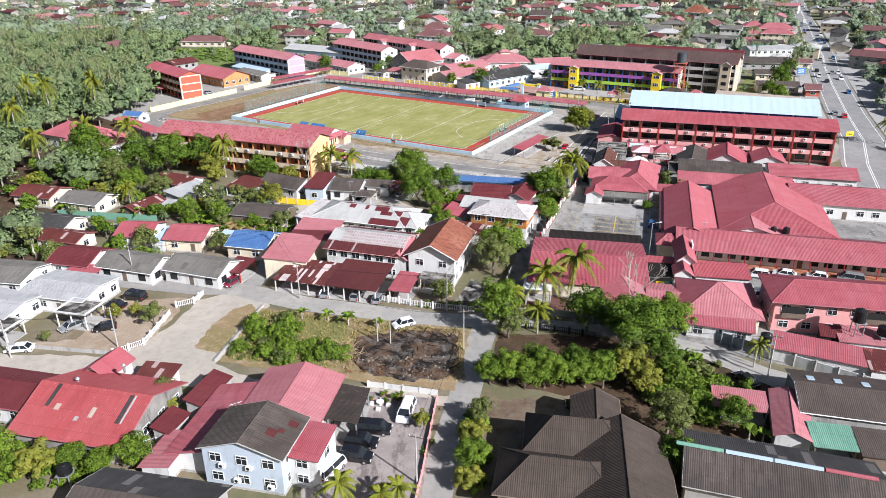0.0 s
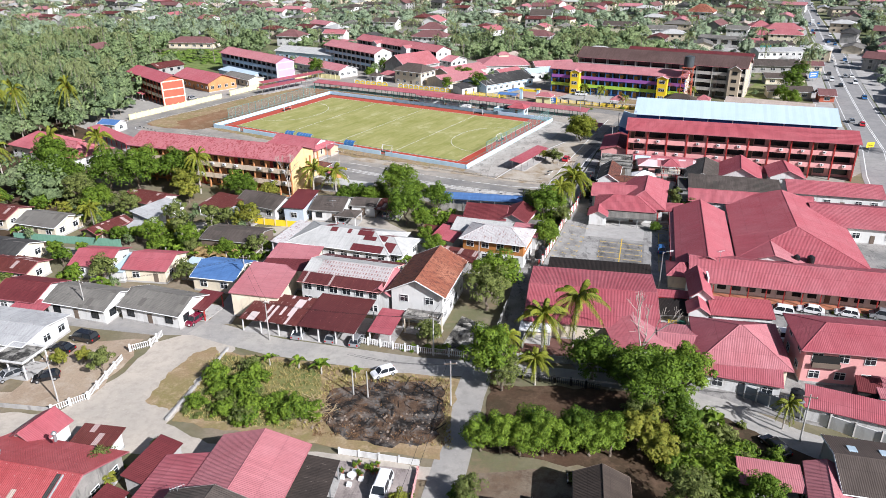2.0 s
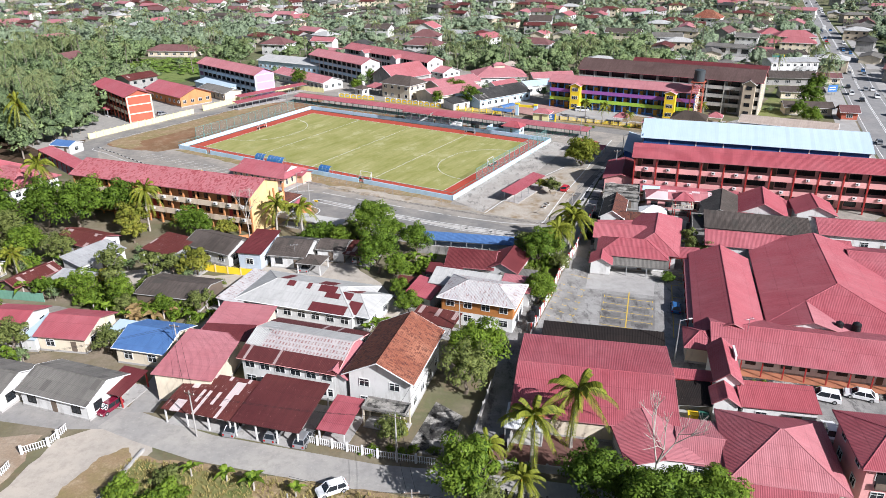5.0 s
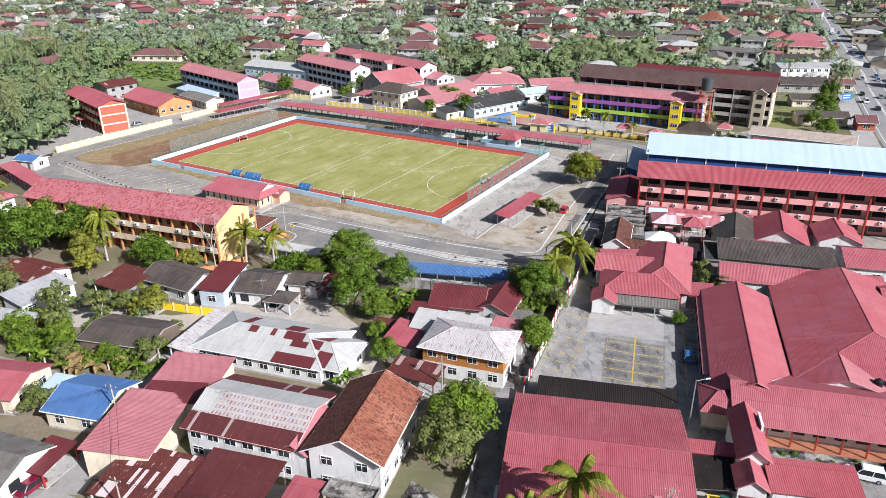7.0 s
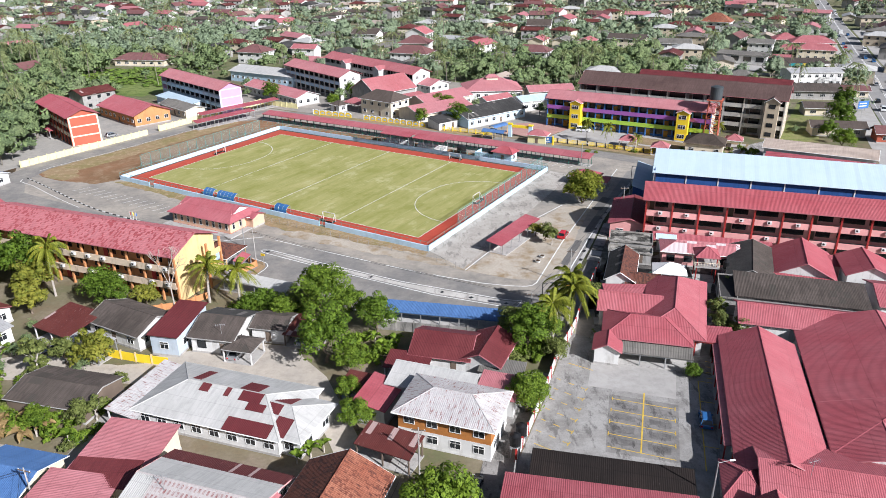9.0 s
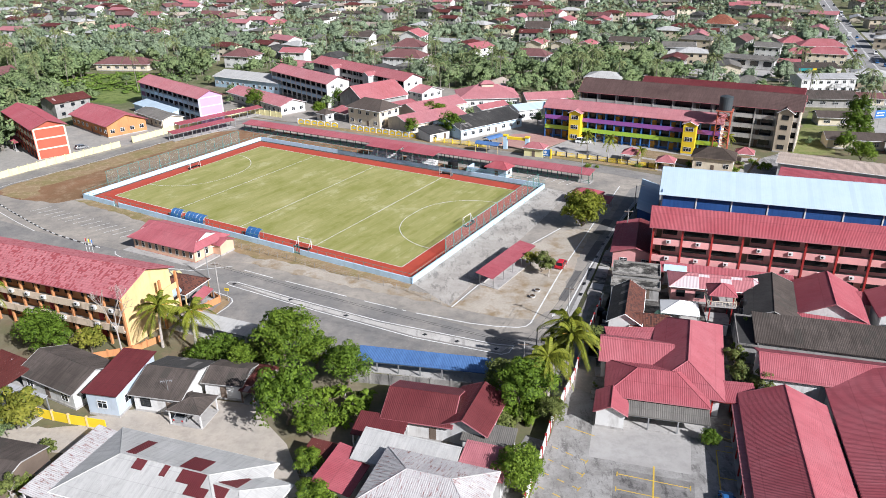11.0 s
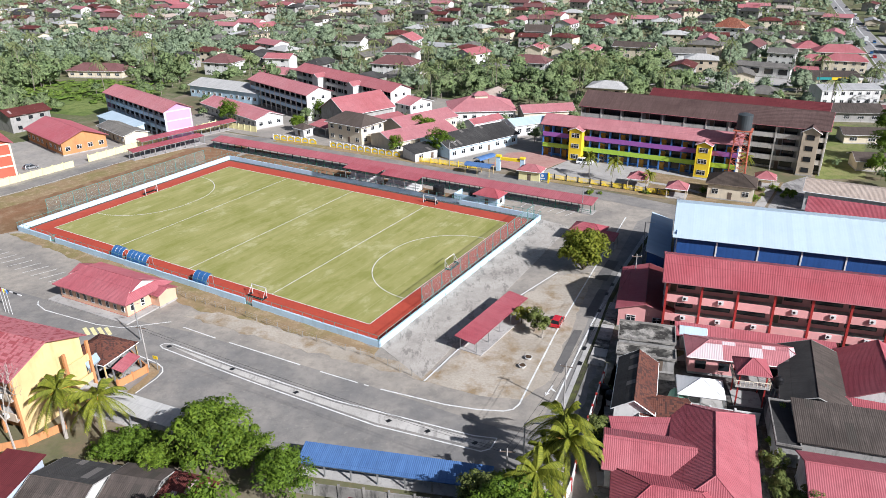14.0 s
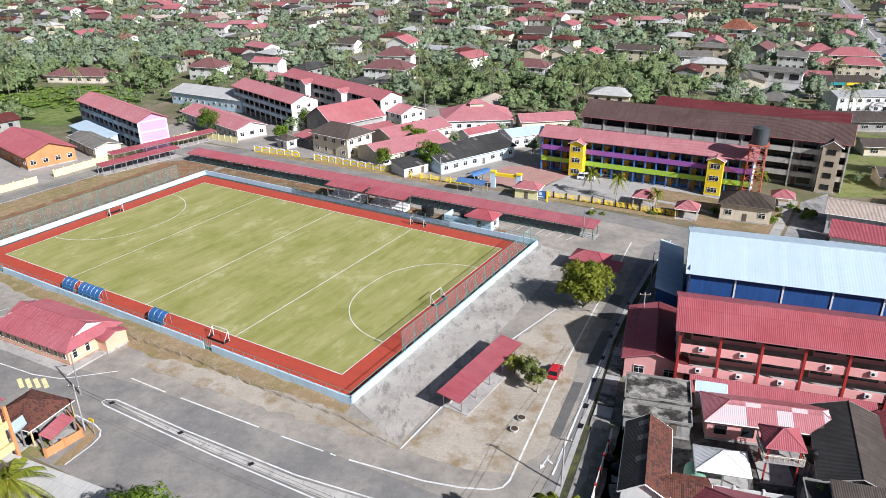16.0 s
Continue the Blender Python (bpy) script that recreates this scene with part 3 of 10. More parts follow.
ground_piece("cross_road", strip([(60, 27), (49.9, 33.3), (40, 39.4), (32.9, 46.4), (22, 52.6), (11.9, 55.2), (5, 56.6), (-0.8, 57.0), (-11.8, 58), (-23, 61), (-35, 64.2), (-43, 67.6), (-50, 71)], [5.2, 5.2, 5.2, 4.8, 4, 3.4, 3.2, 4.2, 5.2, 5.2, 5.2, 5.2, 5.2], 0.032), paving("cross_grey", (0.32, 0.305, 0.28), (0.45, 0.42, 0.365), 0.7), "grey village road")
ground_piece("brown_court", slab([(3.2, 60.2), (16.4, 58.0), (18.4, 66), (9, 68.5), (5.0, 66)], -0.1, 0.05), paving("brown_tiles", (0.14, 0.07, 0.055), (0.22, 0.12, 0.09), 0.6), "brown tiled court behind the street wall")
ground_piece("apron", slab(rough([(-46.5, 72.5), (-41.5, 63.5), (-46, 44), (-38.9, 39.6), (-22, 37.5), (-8, 34.5), (-8.2, 32), (-24, 34.6), (-60, 39.6), (-100, 43), (-100, 48.5), (-63, 46.5), (-57, 57), (-55.5, 66), (-51, 68.6)], 0.3), -0.2, 0.028), LANE, "dusty pale concrete junction")
ground_piece("lane_west", strip([(-48, 70.5), (-56, 70.5), (-68, 73), (-88, 78), (-120, 82)], 4.6, 0.03), paving("lane_w", (0.27, 0.26, 0.245), (0.38, 0.35, 0.31), 0.6), "grey lane before white terrace houses")
ground_piece("lane_north", strip([(-46.5, 72), (-45.8, 82), (-45, 92), (-43.4, 108), (-40, 117)], 4.2, 0.034), paving("lane_n", (0.30, 0.29, 0.27), (0.40, 0.37, 0.33), 0.6), "grey lane between houses")
ground_piece("lane_back", strip([(-120, 108), (-93, 105), (-75, 103), (-60, 97), (-46, 93)], 3.6, 0.031), ASPHALT2, "grey back lane")
ground_piece("yard_path", strip([(-6, 84), (-8, 93), (-12, 102), (-17, 112), (-24, 119), (-34, 118), (-45, 117)], [4, 4, 4, 5, 8, 9, 5], 0.037), LANE, "pale dusty yard lane")
ground_piece("village_yard", slab(rough([(-72, 119), (-64, 121), (-52, 117.4), (-40.5, 117.6), (-33, 118.5), (-29, 124), (-21.5, 122.6), (-18.6, 116), (-13.2, 108), (-17, 107), (-24, 112), (-30, 111), (-46, 112), (-56, 113.8), (-66, 113.6), (-78, 113)], 0.4), -0.2, 0.039), LANE, "pale dusty yard before village houses")
ground_piece("vacant_lot", slab(rough([(-43, 62.6), (-4.5, 54.2), (-7.6, 36), (-21, 38.6), (-45.4, 44.5)], 0.35), -0.2, 0.05), DRYGRASS, "vacant lot of dry grass and rubble")
ground_piece("lot_grass", slab(rough([(-43, 61.6), (-27, 58.2), (-25, 50), (-29, 42.6), (-44.4, 45.6)], 0.4, 0.8), -0.1, 0.058), ground_mat("lot_weeds", ((0.20, 0.19, 0.07), (0.13, 0.155, 0.045), (0.27, 0.22, 0.10)), (0.15, 0.6, 3.0)), "olive weeds and grass in the vacant lot")
ground_piece("burnt_patch", slab(rough([(-24, 52), (-16, 54.5), (-7.5, 52.5), (-6.5, 46), (-8.5, 39.5), (-14, 38.5), (-20, 40), (-24.5, 45)], 0.9), -0.2, 0.065), BURNT, "burnt black ground with ash")
ground_piece("house_yard", slab([(-20.5, 36), (-10.3, 34), (-12.3, 13), (-26, 10), (-28, 20)], -0.2, 0.045), worn_mat("yard_concrete", (0.33, 0.285, 0.26), (0.14, 0.115, 0.105), (0.235, 0.20, 0.185)), "stained concrete yard with parked cars")
ground_piece("compound_yard", slab(rough([(-72, 52), (-72, 66), (-58, 67), (-57.8, 60), (-59.5, 50.5), (-63, 47.8), (-84, 50.5)], 0.5), -0.2, 0.04), ground_mat("compound_soil", ((0.36, 0.28, 0.20), (0.30, 0.22, 0.15), (0.42, 0.35, 0.27)), (0.1, 0.4, 3.0)), "swept brown yard")
ground_piece("verge", slab(rough([(-46.6, 47), (-43.8, 61.5), (-44.8, 64.2), (-48.0, 62.3), (-50.2, 56), (-50.8, 49)], 0.3, 0.6), -0.2, 0.042), DRYGRASS, "dry grass verge beside the junction")
ground_piece("drive", slab(rough([(-3.6, 33.4), (4, 34.2), (12, 33.2), (12, 26), (2, 25), (-0.6, 15.6), (-4.4, 14), (-4.6, 24)], 0.35), -0.2, 0.048), ground_mat("drive_soil", ((0.198, 0.160, 0.116), (0.138, 0.094, 0.061), (0.094, 0.058, 0.039)), (0.12, 0.35, 2.5)), "sandy brown drive before a dark roofed house")
ground_piece("house_drive", slab([(-7.5, 63.2), (-2.4, 61.8), (0.2, 70.5), (-3.6, 74)], -0.2, 0.05), MOULD, "stained concrete house drive")
# tree shade on this plot is part of the soil colour
ground_piece("wood_plot", slab(rough([(-2, 38), (0, 53), (18, 51), (33, 44), (44, 33), (40, 27), (20, 12), (14, 26), (12, 34)], 0.5), -0.2, 0.044), FOREST, "dark soil beneath mango trees, shade painted in")
ground_piece("school_court", slab([(20, 86), (9, 70), (14, 56), (45, 42), (95, 35), (95, 140), (60, 165), (32, 148), (30, 126), (46, 112)], -0.2, 0.015), worn_mat("court", (0.29, 0.275, 0.255), (0.09, 0.086, 0.082), (0.17, 0.165, 0.155)), "dark paved school court")
ground_piece("garden_court", slab(rough([(49.5, 118), (50.6, 130), (54, 140), (60, 142.5), (63, 137), (59.5, 127), (57, 119)], 0.4), -0.1, 0.05), ground_mat("garden_soil", ((0.075, 0.06, 0.045), (0.11, 0.10, 0.06), (0.17, 0.15, 0.125)), (0.2, 0.6, 3.0)), "dark garden soil between the school roofs")
GRIME = ground_mat("grimy_yard", ((0.06, 0.055, 0.05), (0.16, 0.15, 0.135), (0.028, 0.026, 0.024)), (0.25, 0.8, 4.0))
ground_piece("service_yard", slab(rough([(29.6, 134.6), (33.8, 148), (35.4, 157.6), (58, 156), (58.6, 150), (55, 140), (52.6, 132), (40, 131)], 0.3, 2.0), -0.1, 0.03), GRIME, "grimy concrete yard between school roofs")
ground_piece("east_court", slab([(50, 160), (95, 140), (118, 160), (125, 215), (90, 214), (62, 205)], -0.2, 0.017), ASPHALT2, "asphalt round the sports hall")
ground_piece("north_yard", slab([(-98, 286), (-72, 308), (-8, 272), (24, 258), (46, 270), (62, 292), (30, 340), (-10, 372), (-70, 350), (-112, 300)], -0.2, 0.024), paving("north_paving", (0.26, 0.24, 0.21), (0.38, 0.34, 0.29), 0.7), "pale paved school yard")
ground_piece("west_court", slab([(-160, 236), (-134, 212), (-124, 228), (-98, 268), (-88, 290), (-112, 306), (-150, 280)], -0.2, 0.022), paving("west_paving", (0.30, 0.285, 0.26), (0.42, 0.39, 0.34), 0.7), "pale paved school court")
ground_piece("plaza", slab([(36, 252), (48, 267), (92, 249), (84, 243), (62, 243), (46, 246)], -0.2, 0.05), CONCP, "pale concrete school plaza")
ground_piece("school_lawn", slab(rough([(68, 255.4), (80.5, 247.6), (92, 240), (98, 246), (103, 244), (87, 222.5), (72, 228.5), (61.5, 241.6)], 0.3, 1.5), -0.1, 0.058), ground_mat("brown_lawn", ((0.27, 0.19, 0.11), (0.19, 0.15, 0.075), (0.33, 0.25, 0.16)), (0.12, 0.5, 3.0)), "worn brown lawn before the school")
ground_piece("lawn_path", strip([(66.5, 245.4), (73.6, 240.8), (77.4, 236)], 1.6, 0.07), CONC, "concrete path across the lawn")
ground_piece("east_lawn", slab(rough([(112, 247), (126, 246.5), (156, 303), (149, 310)], 0.4, 2.0), -0.1, 0.04), ground_mat("east_grass", ((0.17, 0.20, 0.06), (0.22, 0.21, 0.09), (0.11, 0.14, 0.04)), (0.1, 0.5, 2.5)), "rough green grass beside the tall school")
ground_piece("east_yard", slab([(88, 221.4), (102, 243.4), (111.5, 249.4), (96, 218.4)], -0.1, 0.062), worn_mat("east_yard_asphalt", (0.34, 0.33, 0.31), (0.12, 0.115, 0.11), (0.21, 0.20, 0.19)), "patchy asphalt yard beside the store")
for k in range(6):
    bx, by = 87.2 + 2.4 * k, 223.6 + 3.75 * k
    ground_piece("yard_slab", slab([turned(bx, by, 57.4, -2.1, -1.1), turned(bx, by, 57.4, 2.1, -1.1), turned(bx, by, 57.4, 2.1, 1.1), turned(bx, by, 57.4, -2.1, 1.1)], 0, 0.13), CONCP, "white concrete slab of a garden path")
ground_piece("wall_verge", strip([(-46, 291.6), (-30, 284), (-26, 281.6), (-3, 269.2), (17, 256.8)], 3.0, 0.066), DRYGRASS, "dry grass verge along the school wall")
ground_piece("fence_verge", strip([(39, 247.6), (50, 242.2), (68, 232.6)], 2.6, 0.066), DRYGRASS, "dry grass verge along the school fence")
ground_piece("plaza_red", slab([(24, 262), (36, 254), (48, 267), (40, 276), (30, 275)], -0.2, 0.055), BRICKP, "reddish paved gate court")
MR = [(98, 104), (116.5, 148), (130, 175), (145.4, 215), (168.4, 271), (187.5, 316), (205, 353), (228.4, 410), (260, 484), (283.5, 541), (330, 650), (420, 860), (540, 1140)]
ground_piece("main_road", strip(MR, [14.5, 14.5, 14.5, 14.5, 15, 16, 15, 13.5, 12.5, 11.6, 11.6, 11.6, 11.6], 0.06), paving("town_asphalt", (0.23, 0.225, 0.22), (0.34, 0.325, 0.30), 0.7), "wide two-way town road")
g = Geo()
for off in (-0.25, 0.25, -6.0, 6.0):
    for (x0, y0), (x1, y1) in zip(MR, MR[1:]):
        d = Vector((x1 - x0, y1 - y0)).normalized()
        n = Vector((d.y, -d.x)) * off
        g.v, g.f, g.uv, g.m = (lambda s: (g.v + s.v, g.f + [tuple(i + len(g.v) for i in f) for f in s.f], g.uv + s.uv, g.m + s.m))(strip([(x0 + n.x, y0 + n.y), (x1 + n.x, y1 + n.y)], 0.25, 0.075))
ground_piece("main_road_lines", g, LINEW, "white road lines")
ground_piece("road_pavement", strip([(x + 13.2, y - 5.6) for x, y in MR[1:10]], 13, 0.052), CONCP, "pale concrete forecourts along the town road")
ground_piece("road_pavement", strip([(x - 10.6, y + 4.6) for x, y in MR[2:10]], 7, 0.05), CONCP, "pale concrete pavement along the town road")
ground_piece("side_street", strip([(209, 349), (228, 340), (256, 331), (300, 320)], 9, 0.064), ASPHALT, "asphalt side street off the town road")


def main_x(y):
    """Where the town road's middle lies at that y."""
    return float(np.interp(y, [q[1] for q in MR], [q[0] for q in MR]))


for pts in ([(190.6, 322), (194.8, 331.6)], [(199, 341.6), (203.6, 352)], [(214.4, 379), (219.6, 391)]):
    ground_piece("traffic_island", strip(pts, 1.5, 0.22), CONC, "kerbed concrete traffic island")

# road lines of the school road
for nm, pts, w, mt in (
    ("road_line", [(-36.2, 162.6), (-34.6, 162.5), (-22.4, 155.6), (-5.1, 146.5), (14.8, 138.4), (17.9, 137.8), (16.9, 135.7), (15.6, 135.2), (1.2, 140.7), (-17.1, 150.5), (-26.6, 155.9), (-35.8, 161.2), (-36.6, 162.1), (-36.2, 162.6)], 0.24, LINEW),
    ("road_line", [(1.2, 149.3), (10.9, 145.4), (15.5, 144.2), (19.2, 143.8), (20.6, 144.2), (21.6, 145.4), (29.7, 165.4), (41.0, 190.5), (54, 219)], 0.27, LINEW),
    ("road_line", [(27.0, 146.3), (35.9, 167.3), (44.6, 186.2), (60, 215), (63, 220)], 0.27, LINEW),
    ("road_line", [(-117.3, 214.5), (-116.8, 212.4), (-110.8, 208.3), (-103.6, 201.9), (-97.0, 196.3), (-89.8, 190.6)], 0.2, LINEW),
    ("road_line", [(-65.5, 178.2), (-64.9, 176.8), (-62.4, 174.6), (-50.5, 169.2), (-45.5, 168.0), (-37.6, 170.0)], 0.22, LINEW),
    ("road_line", [(-39.0, 159.0), (-35.2, 156.8), (-33.8, 155.5), (-33.3, 154.2), (-33.6, 152.5), (-35.3, 148.6)], 0.22, LINEW),
):
    ground_piece(nm, strip(pts, w, 0.07), mt, "white painted road line")
ground_piece("median", slab([(-35.0, 162.1), (-22.4, 155.1), (-5.1, 146.0), (14.8, 137.9), (17.0, 137.4), (15.6, 135.9), (1.2, 141.3), (-17.1, 151.0), (-26.6, 156.5)], -0.1, 0.064), worn_mat("median_concrete", (0.50, 0.48, 0.44), (0.27, 0.255, 0.235), (0.41, 0.39, 0.355)), "pale worn road median")
for x, y in ((-35.0, 161.8), (-22.6, 154.9), (-11.3, 148.6), (3.0, 141.7), (8.5, 139.4), (14.9, 136.9)):
    ground_piece("median_grate", slab([(x - 0.5, y), (x - 0.08, y - 0.42), (x + 0.5, y), (x + 0.08, y + 0.42)], 0, 0.085), BLACKP, "dark iron drain grate in the median")
for a, b in (((-34.8, 168.1), (-28.0, 164.3)), ((-25.3, 162.9), (-12.1, 156.0)), ((-8.6, 154.1), (-2.4, 151.0)), ((-1.4, 150.5), (-0.6, 150.1)), ((-55, 186.5), (-47, 182))):
    ground_piece("lane_dash", strip([a, b], 0.24, 0.072), LINEW, "white dashed lane line")
for k in range(4):
    ground_piece("crossing_bar", slab([turned(-51.2 + 1.25 * k, 166.9 + 0.0 * k, 38, -0.32, -1.5), turned(-51.2 + 1.25 * k, 166.9, 38, 0.32, -1.5), turned(-51.2 + 1.25 * k, 166.9, 38, 0.32, 1.5), turned(-51.2 + 1.25 * k, 166.9, 38, -0.32, 1.5)], 0, 0.074), PALEY, "pale yellow crossing bar painted on asphalt")
ground_piece("office_apron", slab([turned(-51.6, 179.6, -27, -10.4, -6.6), turned(-51.6, 179.6, -27, 10.8, -6.6), turned(-51.6, 179.6, -27, 10.8, 4.6), turned(-51.6, 179.6, -27, -10.4, 4.6)], 0, 0.3), CONC, "raised concrete apron round the field office")
ground_piece("court_grass", slab(rough([(-44.4, 151.6), (-43.2, 155.6), (-37.6, 155.2), (-37.2, 152.6), (-39.2, 149.8)], 0.2, 1.2), -0.1, 0.06), ground_mat("court_grass_mat", ((0.20, 0.20, 0.07), (0.27, 0.22, 0.11), (0.15, 0.17, 0.05)), (0.2, 0.7, 3.0)), "rough grass inside the orange wall")
ground_piece("corner_verge", slab(rough([(-36.8, 148.6), (-35.3, 153.4), (-36.3, 156.9), (-34.2, 155.8), (-33.8, 154.0), (-35.4, 148.4)], 0.12, 0.9), -0.1, 0.068), DRYGRASS, "dry grass outside the orange wall")
PATCHA = paving("dark_patch", (0.115, 0.111, 0.106), (0.19, 0.178, 0.162), 0.6)
for i, (x, y, r, w, d) in enumerate(((31, 160, 67, 7, 1.4), (38.6, 176, 66, 6, 1.6), (43.6, 190, 64, 5, 2.2))):
    ground_piece("asphalt_patch", slab([turned(x, y, r, -w, -d / 2), turned(x, y, r, w, -d / 2), turned(x, y, r, w * 0.96, d / 2), turned(x, y, r, -w * 0.97, d / 2 * 1.1)], -0.1, 0.062 + 0.001 * i), PATCHA, "darker patch of repaired asphalt")
ground_piece("dust_bank", slab(rough([(-36, 172), (-20, 164.2), (-4, 156.6), (9, 151.0), (16, 148.6), (14, 152), (4, 156.6), (-12, 164.6), (-30, 173.4)], 0.5), -0.1, 0.056), SAND, "pale gravel and dust beside the road")
for i in range(13):
    a, b = fld(-7 + 2.9 * i, -13.5), fld(-8.6 + 2.9 * i, -18.2)
    ground_piece("bay_line", strip([a, b], 0.16, 0.072), LINEW, "white parking bay line")
for i in range(6):
    a, b = fld(99.5 + 0.2 * i - i * 2.6 + 2, 66), fld(101 - i * 2.6 + 2, 71)
    ground_piece("bay_line", strip([a, b], 0.16, 0.072), LINEW, "white parking bay line")
# yellow bays of the car park


def bay(spans, w=0.13):
    """One painted bay line: its dashes, and the short bars across its ends."""
    g = Geo()
    for a, b in spans:
        a, b = Vector((*a, 0)), Vector((*b, 0))
        n = Vector((b.y - a.y, a.x - b.x, 0)).normalized() * (w / 2)
        g.poly([(p.x, p.y, 0.052) for p in (a + n, b + n, b - n, a - n)])
    ground_piece("bay_line_yellow", g, LINEY, "yellow parking bay line")


ground_piece("bay_field", slab([(27.9, 108.2), (37.3, 105.4), (33.7, 93.0), (24.6, 95.4)], -0.1, 0.036), worn_mat("bay_asphalt", (0.25, 0.24, 0.225), (0.085, 0.08, 0.075), (0.155, 0.147, 0.137)), "darker asphalt under the parking bays")
BAYD = worn_mat("oily_asphalt", (0.20, 0.19, 0.18), (0.055, 0.052, 0.05), (0.105, 0.1, 0.094))
for k in range(4):
    for h in (0.0, 0.54):
        q0, q1 = k + 0.2, k + 0.72
        P = [(28.1 - 0.775 * q + 8.4 * e, 107.1 - 2.65 * q - 2.75 * e) for q, e in ((q0, h + 0.06), (q0, h + 0.4), (q1, h + 0.4), (q1, h + 0.06))]
        ground_piece("oil_stain", slab(rough(P, 0.25, 0.7), -0.1, 0.040), BAYD, "dark oily tyre-worn band in a parking bay")
ground_piece("bay_spine", strip([(33.1, 108.4), (29.2, 95.0)], 0.2, 0.05), LINEY, "yellow bay spine line")
for k in range(5):
    a, b = (28.1 - 0.775 * k, 107.1 - 2.65 * k), (36.5 - 0.775 * k, 104.4 - 2.7 * k)
    ends = [((a[0] + 0.12, a[1] + 0.42), (a[0] - 0.12, a[1] - 0.42)), ((b[0] + 0.12, b[1] + 0.42), (b[0] - 0.12, b[1] - 0.42))]
    bay([(a, b)] + (ends if k < 4 else []))
for k in range(6):
    a = (24.7 - 0.94 * k, 109.4 - 2.48 * k)
    at = lambda q: (a[0] - 0.80 * q, a[1] + 0.60 * q)
    bay([(at(0), at(0.9)), (at(2.0), at(3.0)), (at(4.2), at(5.0)), ((a[0] + 0.26, a[1] + 0.34), (a[0] - 0.26, a[1] - 0.34))])
for a, b in (((42.1, 111.4), (45.0, 110.5)), ((40.6, 106.3), (43.4, 105.5)), ((39.3, 101.3), (42.0, 100.5)), ((37.9, 96.3), (40.5, 95.6)), ((23.1, 116.7), (26.7, 114.5)), ((15.4, 97.2), (18.2, 95.3))):
    bay([(a, b)])
for k in range(4):
    bay([((45.0 - 0.47 * k, 116.8 - 1.53 * k), (46.8 - 0.53 * k, 116.1 - 1.5 * k))])
ground_piece("bay_edge", strip([(42.1, 111.4), (36.6, 91.5)], 0.15, 0.047), LINEY, "yellow edge line")

# ---- sports field ----
field = thing("sports_field", "green turf hockey field with white lines, red surround and pale blue wall", "sports field", PX0, PY0, PROT, kind="structure")
part("surround", Geo().hexa([(-4.6, -4.2, 0.0), (96.0, -4.2, 0.0), (96.0, 59.4, 0.0), (-4.6, 59.4, 0.0)], [(-4.6, -4.2, 0.09), (96.0, -4.2, 0.09), (96.0, 59.4, 0.09), (-4.6, 59.4, 0.09)]), REDTURF, field, "red turf surround")
for u0, v0, u1, v1 in ((-5.42, -5.02, -4.62, 60.42), (-4.62, 59.42, 96.02, 60.42), (96.02, -5.02, 97.02, 60.42)):
    part("drain", Geo().box(u0, v0, 0, u1, v1, 0.075), DRAIN, field, "dark mossy drain inside the wall")
part("turf", Geo().poly([(0, 0, 0.10), (91.4, 0, 0.10), (91.4, 55, 0.10), (0, 55, 0.10)]), TURF, field, "green worn turf")


def line_part(a, b, w=0.13):
    part("line", strip([a, b], w, 0.115), LINEW, field)


for a, b in (((0, 0), (91.4, 0)), ((0, 55), (91.4, 55)), ((0, 0), (0, 55)), ((91.4, 0), (91.4, 55)), ((22.9, 0), (22.9, 55)), ((45.7, 0), (45.7, 55)), ((68.5, 0), (68.5, 55))):
    line_part(a, b, 0.16)
for e, s in ((0, 1), (91.4, -1)):
    arc = [(e + s * 14.63 * math.sin(radians(q)), 27.5 - 1.83 - 14.63 * math.cos(radians(q))) for q in range(0, 91, 6)]
    arc += [(e + s * 14.63 * math.sin(radians(q)), 27.5 + 1.83 - 14.63 * math.cos(radians(q))) for q in range(90, 181, 6)]
    part("circle_line", strip(arc, 0.16, 0.115), LINEW, field)
